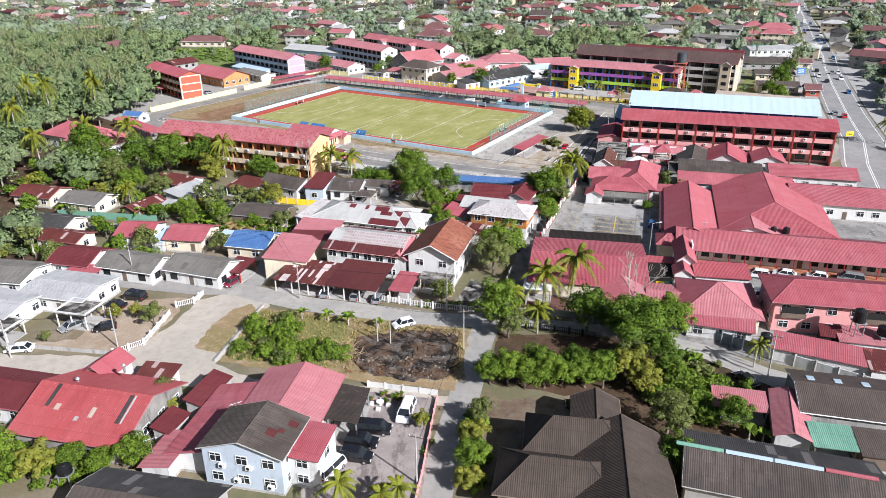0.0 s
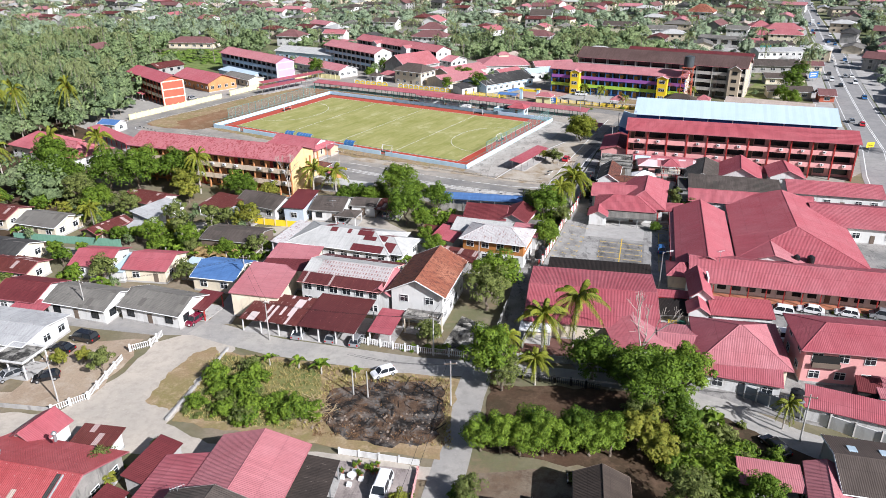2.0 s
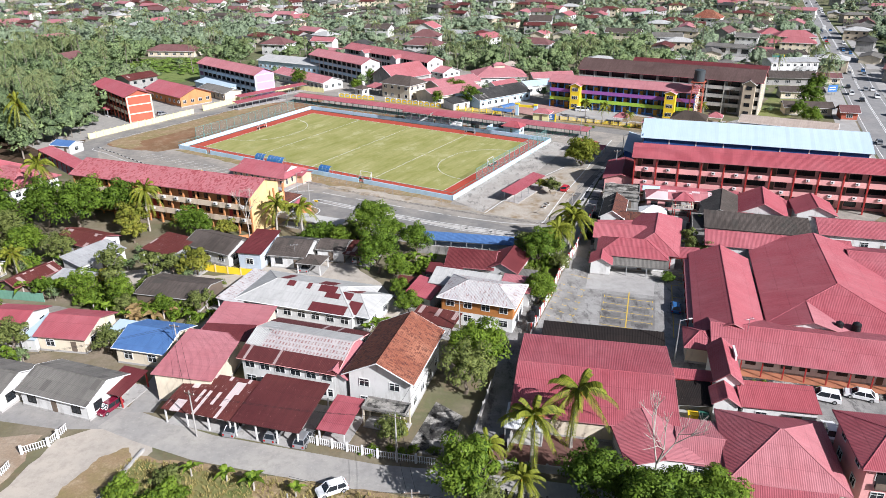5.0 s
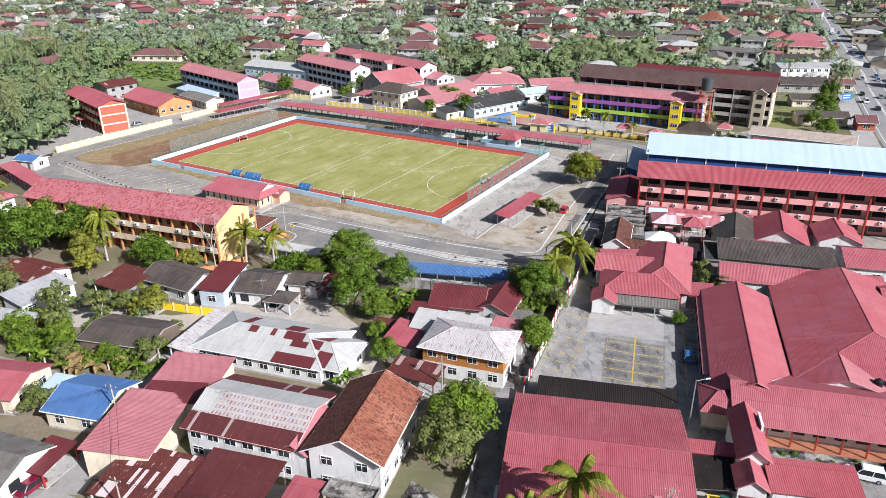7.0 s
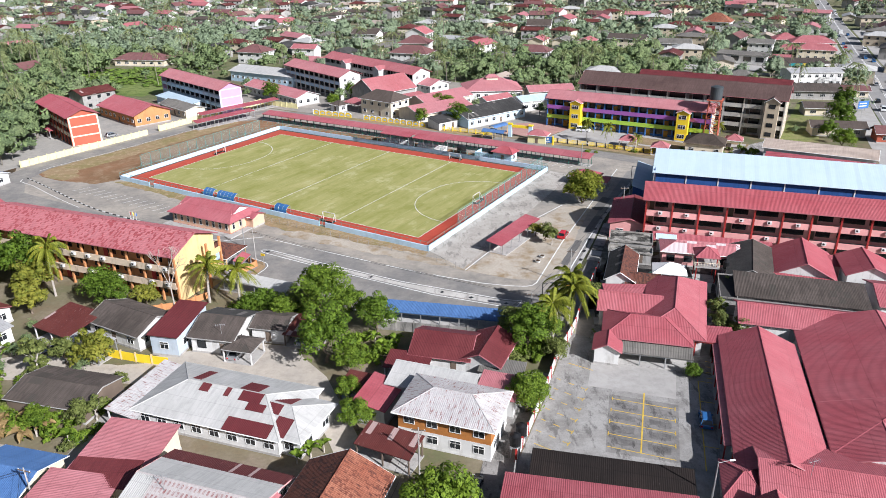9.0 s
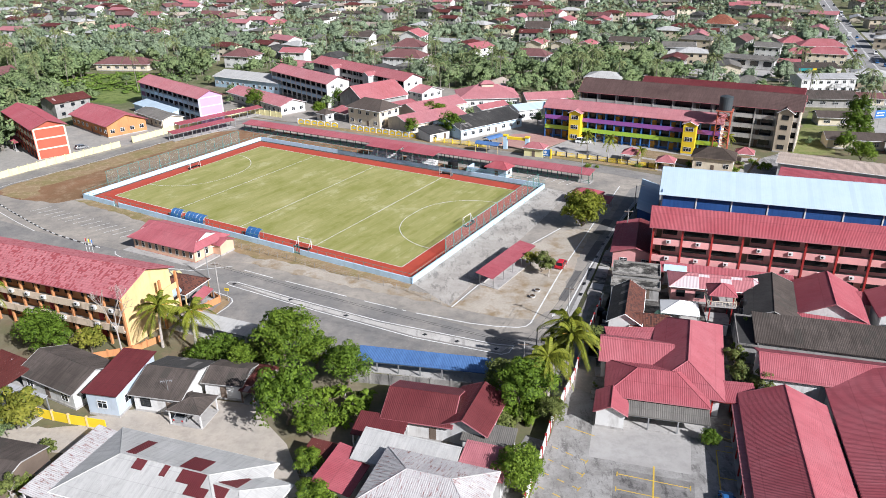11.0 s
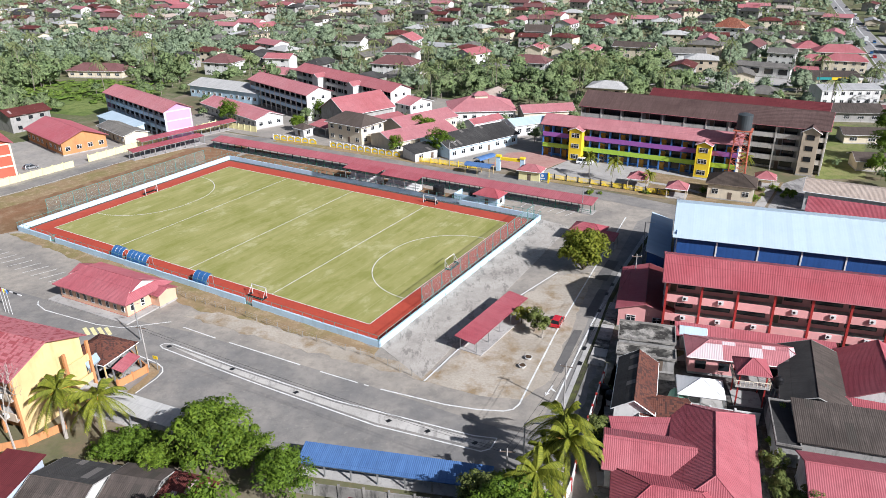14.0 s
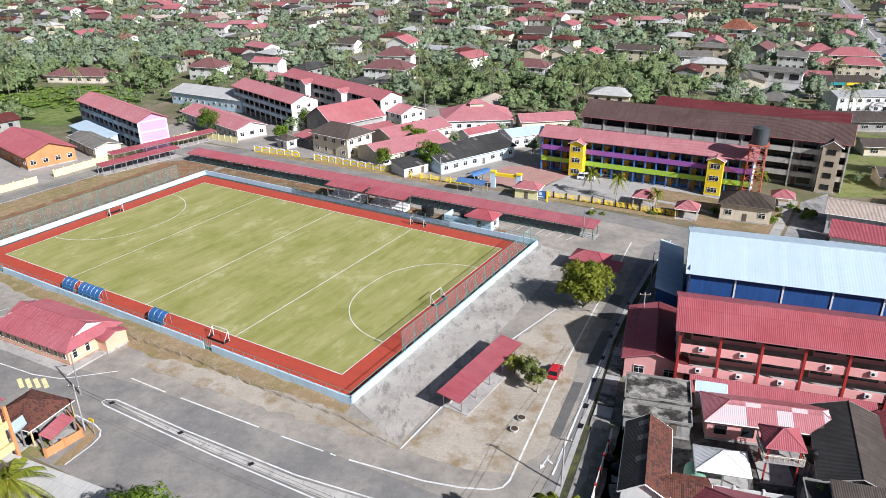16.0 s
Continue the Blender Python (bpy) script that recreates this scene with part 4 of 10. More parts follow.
for i, (a, b) in enumerate((((-5.6, -5.2), (97.2, -5.2)), ((97.2, -5.2), (97.2, 60.6)), ((97.2, 60.6), (-5.6, 60.6)), ((-5.6, 60.6), (-5.6, -5.2)))):
    d = (Vector(b) - Vector(a)).normalized()
    n = Vector((-d.y, d.x)) * 0.16
    gaps = {0: [(12.5, 14.3), (72.6, 74.4)], 2: [(68, 70), (22, 24)]}.get(i, [])
    L = math.dist(a, b)
    cuts = [0.0] + [q for gp in gaps for q in gp] + [L]
    for s0, s1 in zip(cuts[::2], cuts[1::2]):
        p0, p1 = Vector(a) + d * (s0 - (0.16 if s0 == 0 else 0)), Vector(a) + d * (s1 + (0.16 if s1 == L else 0))
        c = [(p0 - n), (p1 - n), (p1 + n), (p0 + n)]
        part("wall", Geo().hexa([(q.x, q.y, 0) for q in c], [(q.x, q.y, 1.25) for q in c]), SKYP, field, "pale blue rendered wall")
        rg = Geo()
        rg.bar((p0.x, p0.y, 2.1), (p1.x, p1.y, 2.1), 0.04)
        k = 0.0
        while k < (p1 - p0).length:
            q = p0 + d * k
            rg.bar((q.x, q.y, 1.2), (q.x, q.y, 2.1), 0.035)
            k += 2.4
        part("wall_rail", rg, NETG, field, "green wire rail on the wall")
    for s0, s1 in gaps:
        p0, p1 = Vector(a) + d * s0, Vector(a) + d * s1
        gg = Geo()
        for q in range(5):
            r = p0 + (p1 - p0) * q / 4
            gg.bar((r.x, r.y, 0.1), (r.x, r.y, 1.9), 0.05)
        gg.bar((p0.x, p0.y, 1.9), (p1.x, p1.y, 1.9), 0.05).bar((p0.x, p0.y, 0.2), (p1.x, p1.y, 0.2), 0.05)
        part("gate", gg, NETG, field, "green steel gate")


def net_mat():
    """Fine green netting: threads with open mesh between."""
    n = N("green_netting", 0.7, 0, 0.2)
    n.done((0.26, 0.38, 0.36))
    tr = n.node("BsdfTransparent")
    ms = n.node("MixShader")
    ms.inputs[0].default_value = 0.91
    n.link(n.b.outputs[0], ms.inputs[1])
    n.link(tr.outputs[0], ms.inputs[2])
    n.link(ms.outputs[0], n.t.nodes["Material Output"].inputs[0])
    return n.m


NET = net_mat()


def net_fence(u, v0, v1, h, step=3.5):
    f = thing("net_fence", "tall green ball-stop net on green steel posts", "net fence", *fld(u, v0), PROT)
    L = v1 - v0
    k = 0.0
    while k <= L + 0.01:
        part("post", Geo().bar((0, k, 0), (0, k, h), 0.06).bar((0, k, h * 0.7), (0.9 if u > 0 else -0.9, k, 0.0), 0.04), NETG, f)
        k += step
    part("net", Geo().hexa([(0, 0, 1.2), (0.02, 0, 1.2), (0.02, L, 1.2), (0, L, 1.2)], [(0, 0, h), (0.02, 0, h), (0.02, L, h), (0, L, h)]), NET, f, "green netting")
    part("top_rail", Geo().bar((0, 0, h), (0, L, h), 0.05), NETG, f)


net_fence(96.6, 9, 58, 4.6)
net_fence(-6.6, 3, 52, 5.0)


def goal(u, v, rot, label):
    f = thing("hockey_goal", label, "goal", *fld(u, v), PROT + rot)
    for y in (-1.83, 1.83):
        part("goal_post", Geo().box(-0.05, y - 0.05, 0.1, 0.05, y + 0.05, 2.24), FRAMEW, f)
        part("side_bar", Geo().bar((0, y, 2.1), (-1.2, y, 0.15), 0.04), FRAMEW, f)
    part("crossbar", Geo().box(-0.05, -1.9, 2.14, 0.05, 1.9, 2.24), FRAMEW, f)
    part("back_board", Geo().box(-1.25, -1.83, 0.1, -1.2, 1.83, 0.56), BLACKP, f, "dark back board")
    part("side_board", Geo().box(-1.2, -1.86, 0.1, 0, -1.82, 0.56), BLACKP, f, "dark side board")
    part("side_board", Geo().box(-1.2, 1.82, 0.1, 0, 1.86, 0.56), BLACKP, f, "dark side board")


for a in ((0, 27.5, 0), (91.6, 27.5, 180), (67, -1.6, 90), (68.5, 57, -90)):
    goal(*a, "white hockey goal with dark boards on the turf")


DUGB = plain("dugout_blue", (0.035, 0.13, 0.32), 0.5, 0.15)


def dugout(u, L):
    f = thing("dugout", "blue arched team dugout beside the turf", "dugout", *fld(u, -3.4), PROT)
    n = 8
    arc = [(1.5 - 1.5 * math.cos(radians(95 * i / n)), 0.5 + 1.7 * math.sin(radians(95 * i / n))) for i in range(n + 1)]
    gg = Geo()
    for (y0, z0), (y1, z1) in zip(arc, arc[1:]):
        gg.hexa([(0, y0 - 0.6, z0), (L, y0 - 0.6, z0), (L, y1 - 0.6, z1), (0, y1 - 0.6, z1)], [(0, y0 - 0.55, z0 + 0.05), (L, y0 - 0.55, z0 + 0.05), (L, y1 - 0.55, z1 + 0.05), (0, y1 - 0.55, z1 + 0.05)])
    part("canopy", gg, DUGB, f, "blue curved canopy")
    k = 0.0
    while k <= L + 0.01:
        r = Geo()
        for (y0, z0), (y1, z1) in zip(arc, arc[1:]):
            r.bar((k, y0 - 0.57, z0 + 0.04), (k, y1 - 0.57, z1 + 0.04), 0.03)
        r.bar((k, -0.6, 0.08), (k, -0.6, 0.6), 0.06).bar((k, 1.1, 0.08), (k, 1.1, 2.2), 0.05)
        part("rib", r, METAL, f, "thin grey rib")
        k += L / round(L / 1.3)
    part("bench", Geo().box(0.2, -0.2, 0.45, L - 0.2, 0.25, 0.52).box(0.3, -0.1, 0.08, 0.4, 0.2, 0.45).box(L - 0.4, -0.1, 0.08, L - 0.3, 0.2, 0.45), METAL, f)


dugout(26.5, 3.6)
dugout(31.5, 6.2)
dugout(51.5, 3.9)


# ---- windows and houses ----
WIN = {}


def window_meshes(w, h, style):
    key = (round(w, 1), round(h, 1), style)
    if key not in WIN:
        fr = Geo()
        t = 0.07
        fr.box(-w / 2 - t, -0.09, -t, w / 2 + t, 0.0, 0).box(-w / 2 - t, -0.09, h, w / 2 + t, 0.0, h + t)
        fr.box(-w / 2 - t, -0.09, 0, -w / 2, 0.0, h).box(w / 2, -0.09, 0, w / 2 + t, 0.0, h)
        nb = max(1, round(w / 0.7))
        for i in range(1, nb):
            fr.box(-w / 2 + w * i / nb - 0.03, -0.07, 0, -w / 2 + w * i / nb + 0.03, -0.02, h)
        fr.box(-w / 2, -0.07, h * 0.68, w / 2, -0.02, h * 0.68 + 0.05)
        fm = {"w": FRAMEW, "d": DARK, "b": WOOD}[style]
        WIN[key] = fr.mesh("window_frame", fm), Geo().box(-w / 2, -0.04, 0, w / 2, 0.0, h).mesh("pane", GLASS), Geo().box(-w / 2 - 0.1, -0.2, -0.14, w / 2 + 0.1, 0, -0.07).mesh("window_sill", FRAMEW)
    return WIN[key]


def window(parent, x, y, z, rot, w=1.3, h=1.2, style="w", sill=False):
    a, b, c = window_meshes(w, h, style)
    fr = part("window", a, None, parent, m=pose(x, y, z, 0, 0, rot))
    part("pane", b, None, fr)
    if sill:
        part("sill", c, None, fr)
    return fr


DOOR = {}


def door(parent, x, y, z, rot, mat=WOOD, w=0.95, h=2.05):
    key = (mat.name, w)
    if key not in DOOR:
        DOOR[key] = Geo().box(-w / 2, -0.05, 0, w / 2, 0, h).box(-w / 2 + 0.12, -0.07, 0.2, w / 2 - 0.12, -0.05, 0.9).box(-w / 2 + 0.12, -0.07, 1.1, w / 2 - 0.12, -0.05, 1.9).mesh("door", mat)
    return part("door", DOOR[key], None, parent, m=pose(x, y, z, 0, 0, rot))


RNG = random.Random(7)
REDEDGE = plain("red_roof_edge", (0.30, 0.10, 0.11), 0.6, 0.2)


def roof_parts(f, w, d, ez, rz, kind, rm, over=0.5, inset=None, pitch=0.25, rm2=None, fascia=FRAMEW, cap=None):
    """Roof sheets, ridge caps and fascia boards over a w by d plan."""
    X, Y = w / 2, d / 2
    o = lambda: (RNG.random() * 50, RNG.random() * 50)
    rm2 = rm2 or rm
    amp = 0.01 if rm in (WHITER, SPECK, SKYR) else 0.03
    caps, fas = Geo(), Geo()
    if kind == "gable":
        part("roof", Geo().panel([(-X, -Y, ez), (X, -Y, ez), (X, 0, rz), (-X, 0, rz)], pitch, amp, off=o()), rm, f)
        part("roof", Geo().panel([(X, Y, ez), (-X, Y, ez), (-X, 0, rz), (X, 0, rz)], pitch, amp, off=o()), rm2, f)
        caps.bar((-X, 0, rz), (X, 0, rz), 0.075)
        for s in (-1, 1):
            for e in (-1, 1):
                fas.bar((s * X, e * Y, ez - 0.06), (s * X, 0, rz - 0.06), 0.09, n=4)
    elif kind == "hip":
        i = min(Y, X - 0.02) if inset is None else inset
        part("roof", Geo().panel([(-X, -Y, ez), (X, -Y, ez), (X - i, 0, rz), (-X + i, 0, rz)], pitch, amp, off=o()), rm, f)
        part("roof", Geo().panel([(X, Y, ez), (-X, Y, ez), (-X + i, 0, rz), (X - i, 0, rz)], pitch, amp, off=o()), rm2, f)
        part("roof", Geo().panel([(X, -Y, ez), (X, Y, ez), (X - i, 0, rz)], pitch, amp, off=o()), rm, f)
        part("roof", Geo().panel([(-X, Y, ez), (-X, -Y, ez), (-X + i, 0, rz)], pitch, amp, off=o()), rm2, f)
        caps.bar((-X + i, 0, rz), (X - i, 0, rz), 0.075)
        for s in (-1, 1):
            for e in (-1, 1):
                caps.bar((s * X, e * Y, ez), (s * (X - i), 0, rz), 0.075)
    elif kind == "shed":
        part("roof", Geo().panel([(-X, -Y, ez), (X, -Y, ez), (X, Y, rz), (-X, Y, rz)], pitch, amp, off=o()), rm, f)
    elif kind == "flat":
        part("roof", Geo().box(-X, -Y, ez, X, Y, ez + 0.2), rm, f)
        part("parapet", Geo().box(-X, -Y, ez + 0.2, X, -Y + 0.15, ez + 0.5).box(-X, Y - 0.15, ez + 0.2, X, Y, ez + 0.5).box(-X, -Y + 0.15, ez + 0.2, -X + 0.15, Y - 0.15, ez + 0.5).box(X - 0.15, -Y + 0.15, ez + 0.2, X, Y - 0.15, ez + 0.5), fascia, f)
    if kind in ("gable", "hip"):
        part("ridge_cap", caps, cap or rm, f)
        fas.bar((-X, -Y, ez - 0.08), (X, -Y, ez - 0.08), 0.09, n=4).bar((-X, Y, ez - 0.08), (X, Y, ez - 0.08), 0.09, n=4)
        if kind == "hip":
            fas.bar((-X, -Y, ez - 0.08), (-X, Y, ez - 0.08), 0.09, n=4).bar((X, -Y, ez - 0.08), (X, Y, ez - 0.08), 0.09, n=4)
    if fas.v:
        part("fascia", fas, fascia, f)


def house(name, label, x, y, rot, w, d, ez, rz, kind="gable", rm=RED, wm=WHITE, over=0.5, inset=None, win="S", storeys=1, style="w", posts=False, cat="house", rm2=None, step=3.2, pitch=0.25, doors="S", group="", fascia=None, ww=1.4, wh=1.2, gable=None, low=None, floor0=0.0):
    """A building: walls (or posts), ribbed roof, windows, doors. w runs along the ridge; ez and rz are the eave's and the ridge's heights."""
    f = thing(name, label, cat, x, y, rot, group=group)
    FOOT.append((x, y, rot, w / 2, d / 2))
    if fascia is None:
        fascia = WOOD if rm is DKBROWN else GREYW if rm is MIDGREY else REDEDGE if rm in (RED, RED2, RED3, REDDOT, PINKR, MAROON, WORN, RUSTY) else FRAMEW
    X, Y = w / 2 - over, d / 2 - over
    sl = (rz - ez) / (d / 2 if kind in ("gable", "hip") else d)
    zt = ez + over * sl - 0.12 if kind in ("gable", "hip", "shed") else ez
    if posts:
        n = max(1, round(2 * X / 3.5))
        for i in range(n + 1):
            px = -X + 2 * X * i / n
            for s in (-1, 1):
                pz = zt if kind != "shed" else ez + (s * Y + d / 2) * sl - 0.12
                part("post", Geo().box(px - 0.09, s * Y - 0.09, 0, px + 0.09, s * Y + 0.09, pz), wm, f)
        part("floor_slab", Geo().box(-X - 0.2, -Y - 0.2, 0, X + 0.2, Y + 0.2, 0.12), CONC, f)
        part("beam", Geo().box(-X, -Y - 0.06, zt - 0.2, X, -Y + 0.06, zt - 0.01), wm, f)
    else:
        g = Geo()
        if kind == "gable":
            zr = rz - 0.12
            ring = [(-Y, 0), (Y, 0), (Y, zt), (0, zr), (-Y, zt)]
            g.hexa([(-X, a, b) for a, b in ring], [(X, a, b) for a, b in ring])
        elif kind == "shed":
            ring = [(-Y, 0), (Y, 0), (Y, rz - over * sl - 0.12), (-Y, zt)]
            g.hexa([(-X, a, b) for a, b in ring], [(X, a, b) for a, b in ring])
        else:
            g.box(-X, -Y, 0, X, Y, zt)
        part("wall", g, wm, f)
        part("plinth", Geo().box(-X - 0.06, -Y - 0.06, 0, X + 0.06, Y + 0.06, 0.35), low or CONC, f)
        hs = (ez - floor0) / storeys
        for side in win:
            L = 2 * X if side in "SN" else 2 * Y
            n = max(1, int(L / step))
            for k in range(storeys):
                for i in range(n):
                    q = -L / 2 + L * (i + 0.5) / n
                    zz = floor0 + k * hs + hs * 0.36
                    if side in doors and k == 0 and i == n // 2:
                        px, py, r = {"S": (q, -Y, 0), "N": (-q, Y, 180), "E": (X, q, 90), "W": (-X, -q, -90)}[side]
                        door(f, px, py, 0.12, r)
                        continue
                    px, py, r = {"S": (q, -Y, 0), "N": (-q, Y, 180), "E": (X, q, 90), "W": (-X, -q, -90)}[side]
                    window(f, px, py, zz, r, min(ww, L / n * 0.6), min(wh, hs * 0.48), style)
        if storeys > 1 and low:
            part("lower_wall", Geo().box(-X - 0.03, -Y - 0.03, 0.3, X + 0.03, Y + 0.03, floor0 + hs), low, f)
    roof_parts(f, w, d, ez, rz, kind, rm, over, inset, pitch, rm2, fascia)
    return f


def block(name, label, x, y, rot, L, d, floors, fh, rise, rm, wall, rails, col, doors_mat=WOOD, over=0.8, bay=3.4, aircon=False, z_first_rail=1, end_mat=None, side=-1, hip=False, ends=True, deep=2.0, glaze=0.86, proud=0.0, door_w=0.5, every=3):
    """A long school building with open corridors on its front, a rail on each floor and a pitched roof."""
    f = thing(name, label, "school building", x, y, rot)
    FOOT.append((x, y, rot, L / 2, d / 2))
    X, Y = L / 2 - over, d / 2 - over
    H = floors * fh
    yf = -Y + deep
    part("wall", Geo().box(-X, yf, 0, X, Y, H), wall, f)
    for e in (-1, 1):
        a, b = (-X - 0.15, -X) if e < 0 else (X, X + 0.15)
        g = Geo()
        ring = [(-Y, 0), (Y, 0), (Y, H)] + ([] if hip else [(0, H + rise * (1 - over / (d / 2)) - 0.1)]) + [(-Y, H)]
        g.hexa([(a, p, q) for p, q in ring], [(b, p, q) for p, q in ring])
        part("end_wall", g, end_mat or wall, f)
        if ends:
            for k in range(floors):
                for q in (-Y * 0.5, Y * 0.3):
                    window(f, e * (X + 0.15), q, k * fh + 1.1, 90 * e, 1.2, 1.1, "w")
    for k in range(1, floors + 1):
        part("floor_slab", Geo().box(-X, -Y - proud, k * fh - 0.25, X, yf, k * fh), CONC, f)
    for k in range(floors):
        if k >= z_first_rail:
            part("balustrade", Geo().box(-X, -Y - 0.06 - proud, k * fh - 0.3, X, -Y + 0.1 - proud, k * fh + 1.0), rails[k % len(rails)], f)
    n = max(2, round(2 * X / bay))
    colg = Geo().box(-0.17, -0.19, 0, 0.17, 0.17, H).mesh("column", col)
    doorg = Geo().box(-door_w, -0.06, 0, door_w, 0, 2.1).mesh("door", doors_mat)
    for i in range(n + 1):
        part("column", colg, None, f, m=pose(-X + 2 * X * i / n, -Y, 0))
    for k in range(floors):
        for i in range(n):
            q = -X + 2 * X * (i + 0.5) / n
            if i % every == 0:
                part("door", doorg, None, f, m=pose(q - bay * 0.3, yf, k * fh + 0.02))
                window(f, q + 0.5, yf, k * fh + 0.8, 0, bay * 0.5, 1.8, "d", False)
            else:
                window(f, q, yf, k * fh + 0.8, 0, bay * glaze, 1.8 if glaze > 0.6 else 1.1, "d", False)
            if aircon and k >= 1 and (i * 7 + k * 3) % 4 != 0:
                aircon_part(f, q + 0.3, -Y - 0.1 - proud, k * fh + 0.35)
    roof_parts(f, L, d, H, H + rise, "hip" if hip else "gable", rm, over, fascia=REDEDGE)
    return f


def roof_patch(f, d, ez, rz, side, u0, u1, v0, v1, mat, label="replaced maroon sheets", lift=0.05):
    """Replaced sheets on one slope: u along the eave, v from the eave (0) to the ridge (1)."""
    pt = lambda u, v: (u, side * d / 2 * (1 - v), ez + v * (rz - ez) + lift)
    q = [pt(u0, v0), pt(u1, v0), pt(u1, v1), pt(u0, v1)]
    part("replaced_sheet", Geo().panel(q, 0.25, 0.03, 0.04, off=(RNG.random() * 20, 0)), mat, f, label)


AC = []


def aircon_part(f, x, y, z, rot=0):
    if not AC:
        AC.append(Geo().box(-0.42, -0.36, 0, 0.42, 0, 0.6).mesh("aircon", FRAMEW))
        fan = Geo()
        ring = [(math.cos(radians(q)), math.sin(radians(q))) for q in range(0, 360, 30)]
        fan.hexa([(-0.1 + c * 0.22, -0.37, 0.3 + s * 0.22) for c, s in ring], [(-0.1 + c * 0.22, -0.36, 0.3 + s * 0.22) for c, s in ring])
        AC.append(fan.mesh("fan_grille", BLACKP))
    a = part("aircon", AC[0], None, f, m=pose(x, y, z, 0, 0, rot))
    part("fan_grille", AC[1], None, a)

# ---- buildings: near village ----
rh = house("red_roof_house", "house with a large bright red sheet roof and mouldy white gable", -57.1, 29.0, -13.1, 17.5, 15.5, 3, 6, "gable", REDDOT, OLDCONC, 0.7, win="E")
for q, mt, lb in (((5.6, 6.2, 0.42, 0.95), DARKR, "dark skylight strip"), ((6.3, 6.6, 0.42, 0.95), ASHR, "pale flashing strip"), ((-5.8, -5.2, 0.55, 0.98), DARKR, "dark skylight strip"), ((1.3, 2.0, 0.45, 0.64), BEIGER, "beige repair sheet"), ((-4.2, -3.4, 0.5, 0.62), BEIGER, "beige repair sheet"), ((-0.4, 0.2, 0.36, 0.44), ASHR, "pale repair sheet")):
    roof_patch(rh, 15.5, 3, 6, -1, *q, mt, lb)
house("red_roof_shed", "small red gabled shed behind a house", -60.6, 39.2, 70, 6.0, 5.5, 3, 4.6, "gable", RED, WHITE, win="")
house("maroon_roof_house", "low house with a dark maroon sheet roof", -72, 33.5, -13, 12, 9, 3, 4.4, "gable", MAROON, WHITE, win="S")
house("patched_shed", "low shed with patched maroon and white sheets", -52.5, 38.2, -10, 6, 3.6, 2.6, 3.0, "shed", RUSTY, WHITE, win="")
bh = house("blue_house", "pale blue two-storey house with a grey fibre-cement roof", -33.1, 19.3, 77.3, 8.6, 11.4, 5.8, 7.6, "gable", MIDGREY, BLUEW, 0.5, win="WES", storeys=2, rm2=MIDGREY, doors="")
for q, z_ in ((-1.0, 3.4), (2.6, 3.2), (-3.6, 0.9), (0.8, 1.2)):
    aircon_part(bh, -3.85, q, z_, -90)
for q, lb in (((-1.4, 0.0, 0.42, 0.62), "maroon repair sheet"), ((1.5, 2.6, 0.12, 0.32), "maroon repair sheet"), ((-0.2, 0.6, 0.3, 0.42), "maroon repair sheet")):
    roof_patch(bh, 11.4, 5.8, 7.6, -1, *q, OLDRED, lb)
house("red_roof_hall", "wide house with a faded red sheet roof", -30.4, 29.6, 80, 11.5, 11.8, 4.2, 5.9, "gable", PINKR, WHITE, 0.6, win="")
house("red_lean_to", "low pink-red sheet lean-to beside a house", -39.8, 26.0, -101, 15.5, 7.6, 2.7, 4.3, "shed", RED2, WHITE, 0.4, win="")
house("pink_lean_to", "low faded pink sheet lean-to", -44.8, 20.5, -101, 7.5, 4.5, 2.2, 2.9, "shed", PINKR, WHITE, 0.4, win="")
house("carport", "dark rusted corrugated carport beside a red roof", -22.6, 28.9, 83, 8.2, 4.4, 2.9, 3.5, "shed", sheet_roof("rusty_dark_sheet", (0.028, 0.022, 0.019), (0.075, 0.058, 0.048), 0.6, rough=0.9, rust=(0.20, 0.165, 0.145), rust_amt=0.16), METAL, 0.3, posts=True, cat="carport")
house("balcony_wing", "white two-storey wing with a streaky red lean-to roof", -26.0, 18.6, -15, 4.6, 6.2, 4.6, 5.5, "shed", RED, WHITE, 0.3, win="SE", storeys=2, doors="")
house("side_shed", "narrow maroon sheet shed beside a house", -43.5, 33.5, 74, 8, 3.2, 2.4, 3.2, "shed", MAROON, CONC, 0.3, win="")
house("side_shed", "narrow maroon sheet shed beside a house", -46.5, 26.2, 74, 5, 3.0, 2.3, 3.0, "shed", MAROON, CONC, 0.3, win="")
house("grey_roof_house", "house with a weathered grey fibre-cement roof", -43.7, 9.4, -11.6, 17, 10.5, 3.2, 5, "gable", MIDGREY, GREYW, 0.6, win="", rm2=DARKR)
house("brown_roof_house", "large house with dark brown tiled hip roofs", 11.2, 9.6, 80.5, 23, 11.6, 4, 6.9, "gable", DKBROWN, TAN, 0.8, win="E", style="d")
house("brown_roof_wing", "wing with a dark brown tiled hip roof", 7.6, 20.2, -10, 13.4, 7.8, 4, 6.9, "hip", DKBROWN, TAN, 0.7, inset=3.6, win="W", style="d")
house("brown_roof_wing", "wing with a dark brown tiled hip roof", 4.2, 13.2, -11, 15, 8.4, 3.6, 6.4, "hip", DKBROWN, TAN, 0.7, inset=4.0, win="SW", style="d")
house("brown_roof_porch", "porch with a dark brown gabled roof", 11.0, 25.4, 80, 7.0, 6.6, 3.8, 5.4, "gable", DKBROWN, TAN, 0.5, win="")
house("long_dark_house", "long house with a dark grey corrugated roof and blue ridge caps", 30.2, 12.8, -18, 22, 11, 4.2, 6, "gable", MIDGREY, GREYW, 0.5, win="", rm2=DARKR)
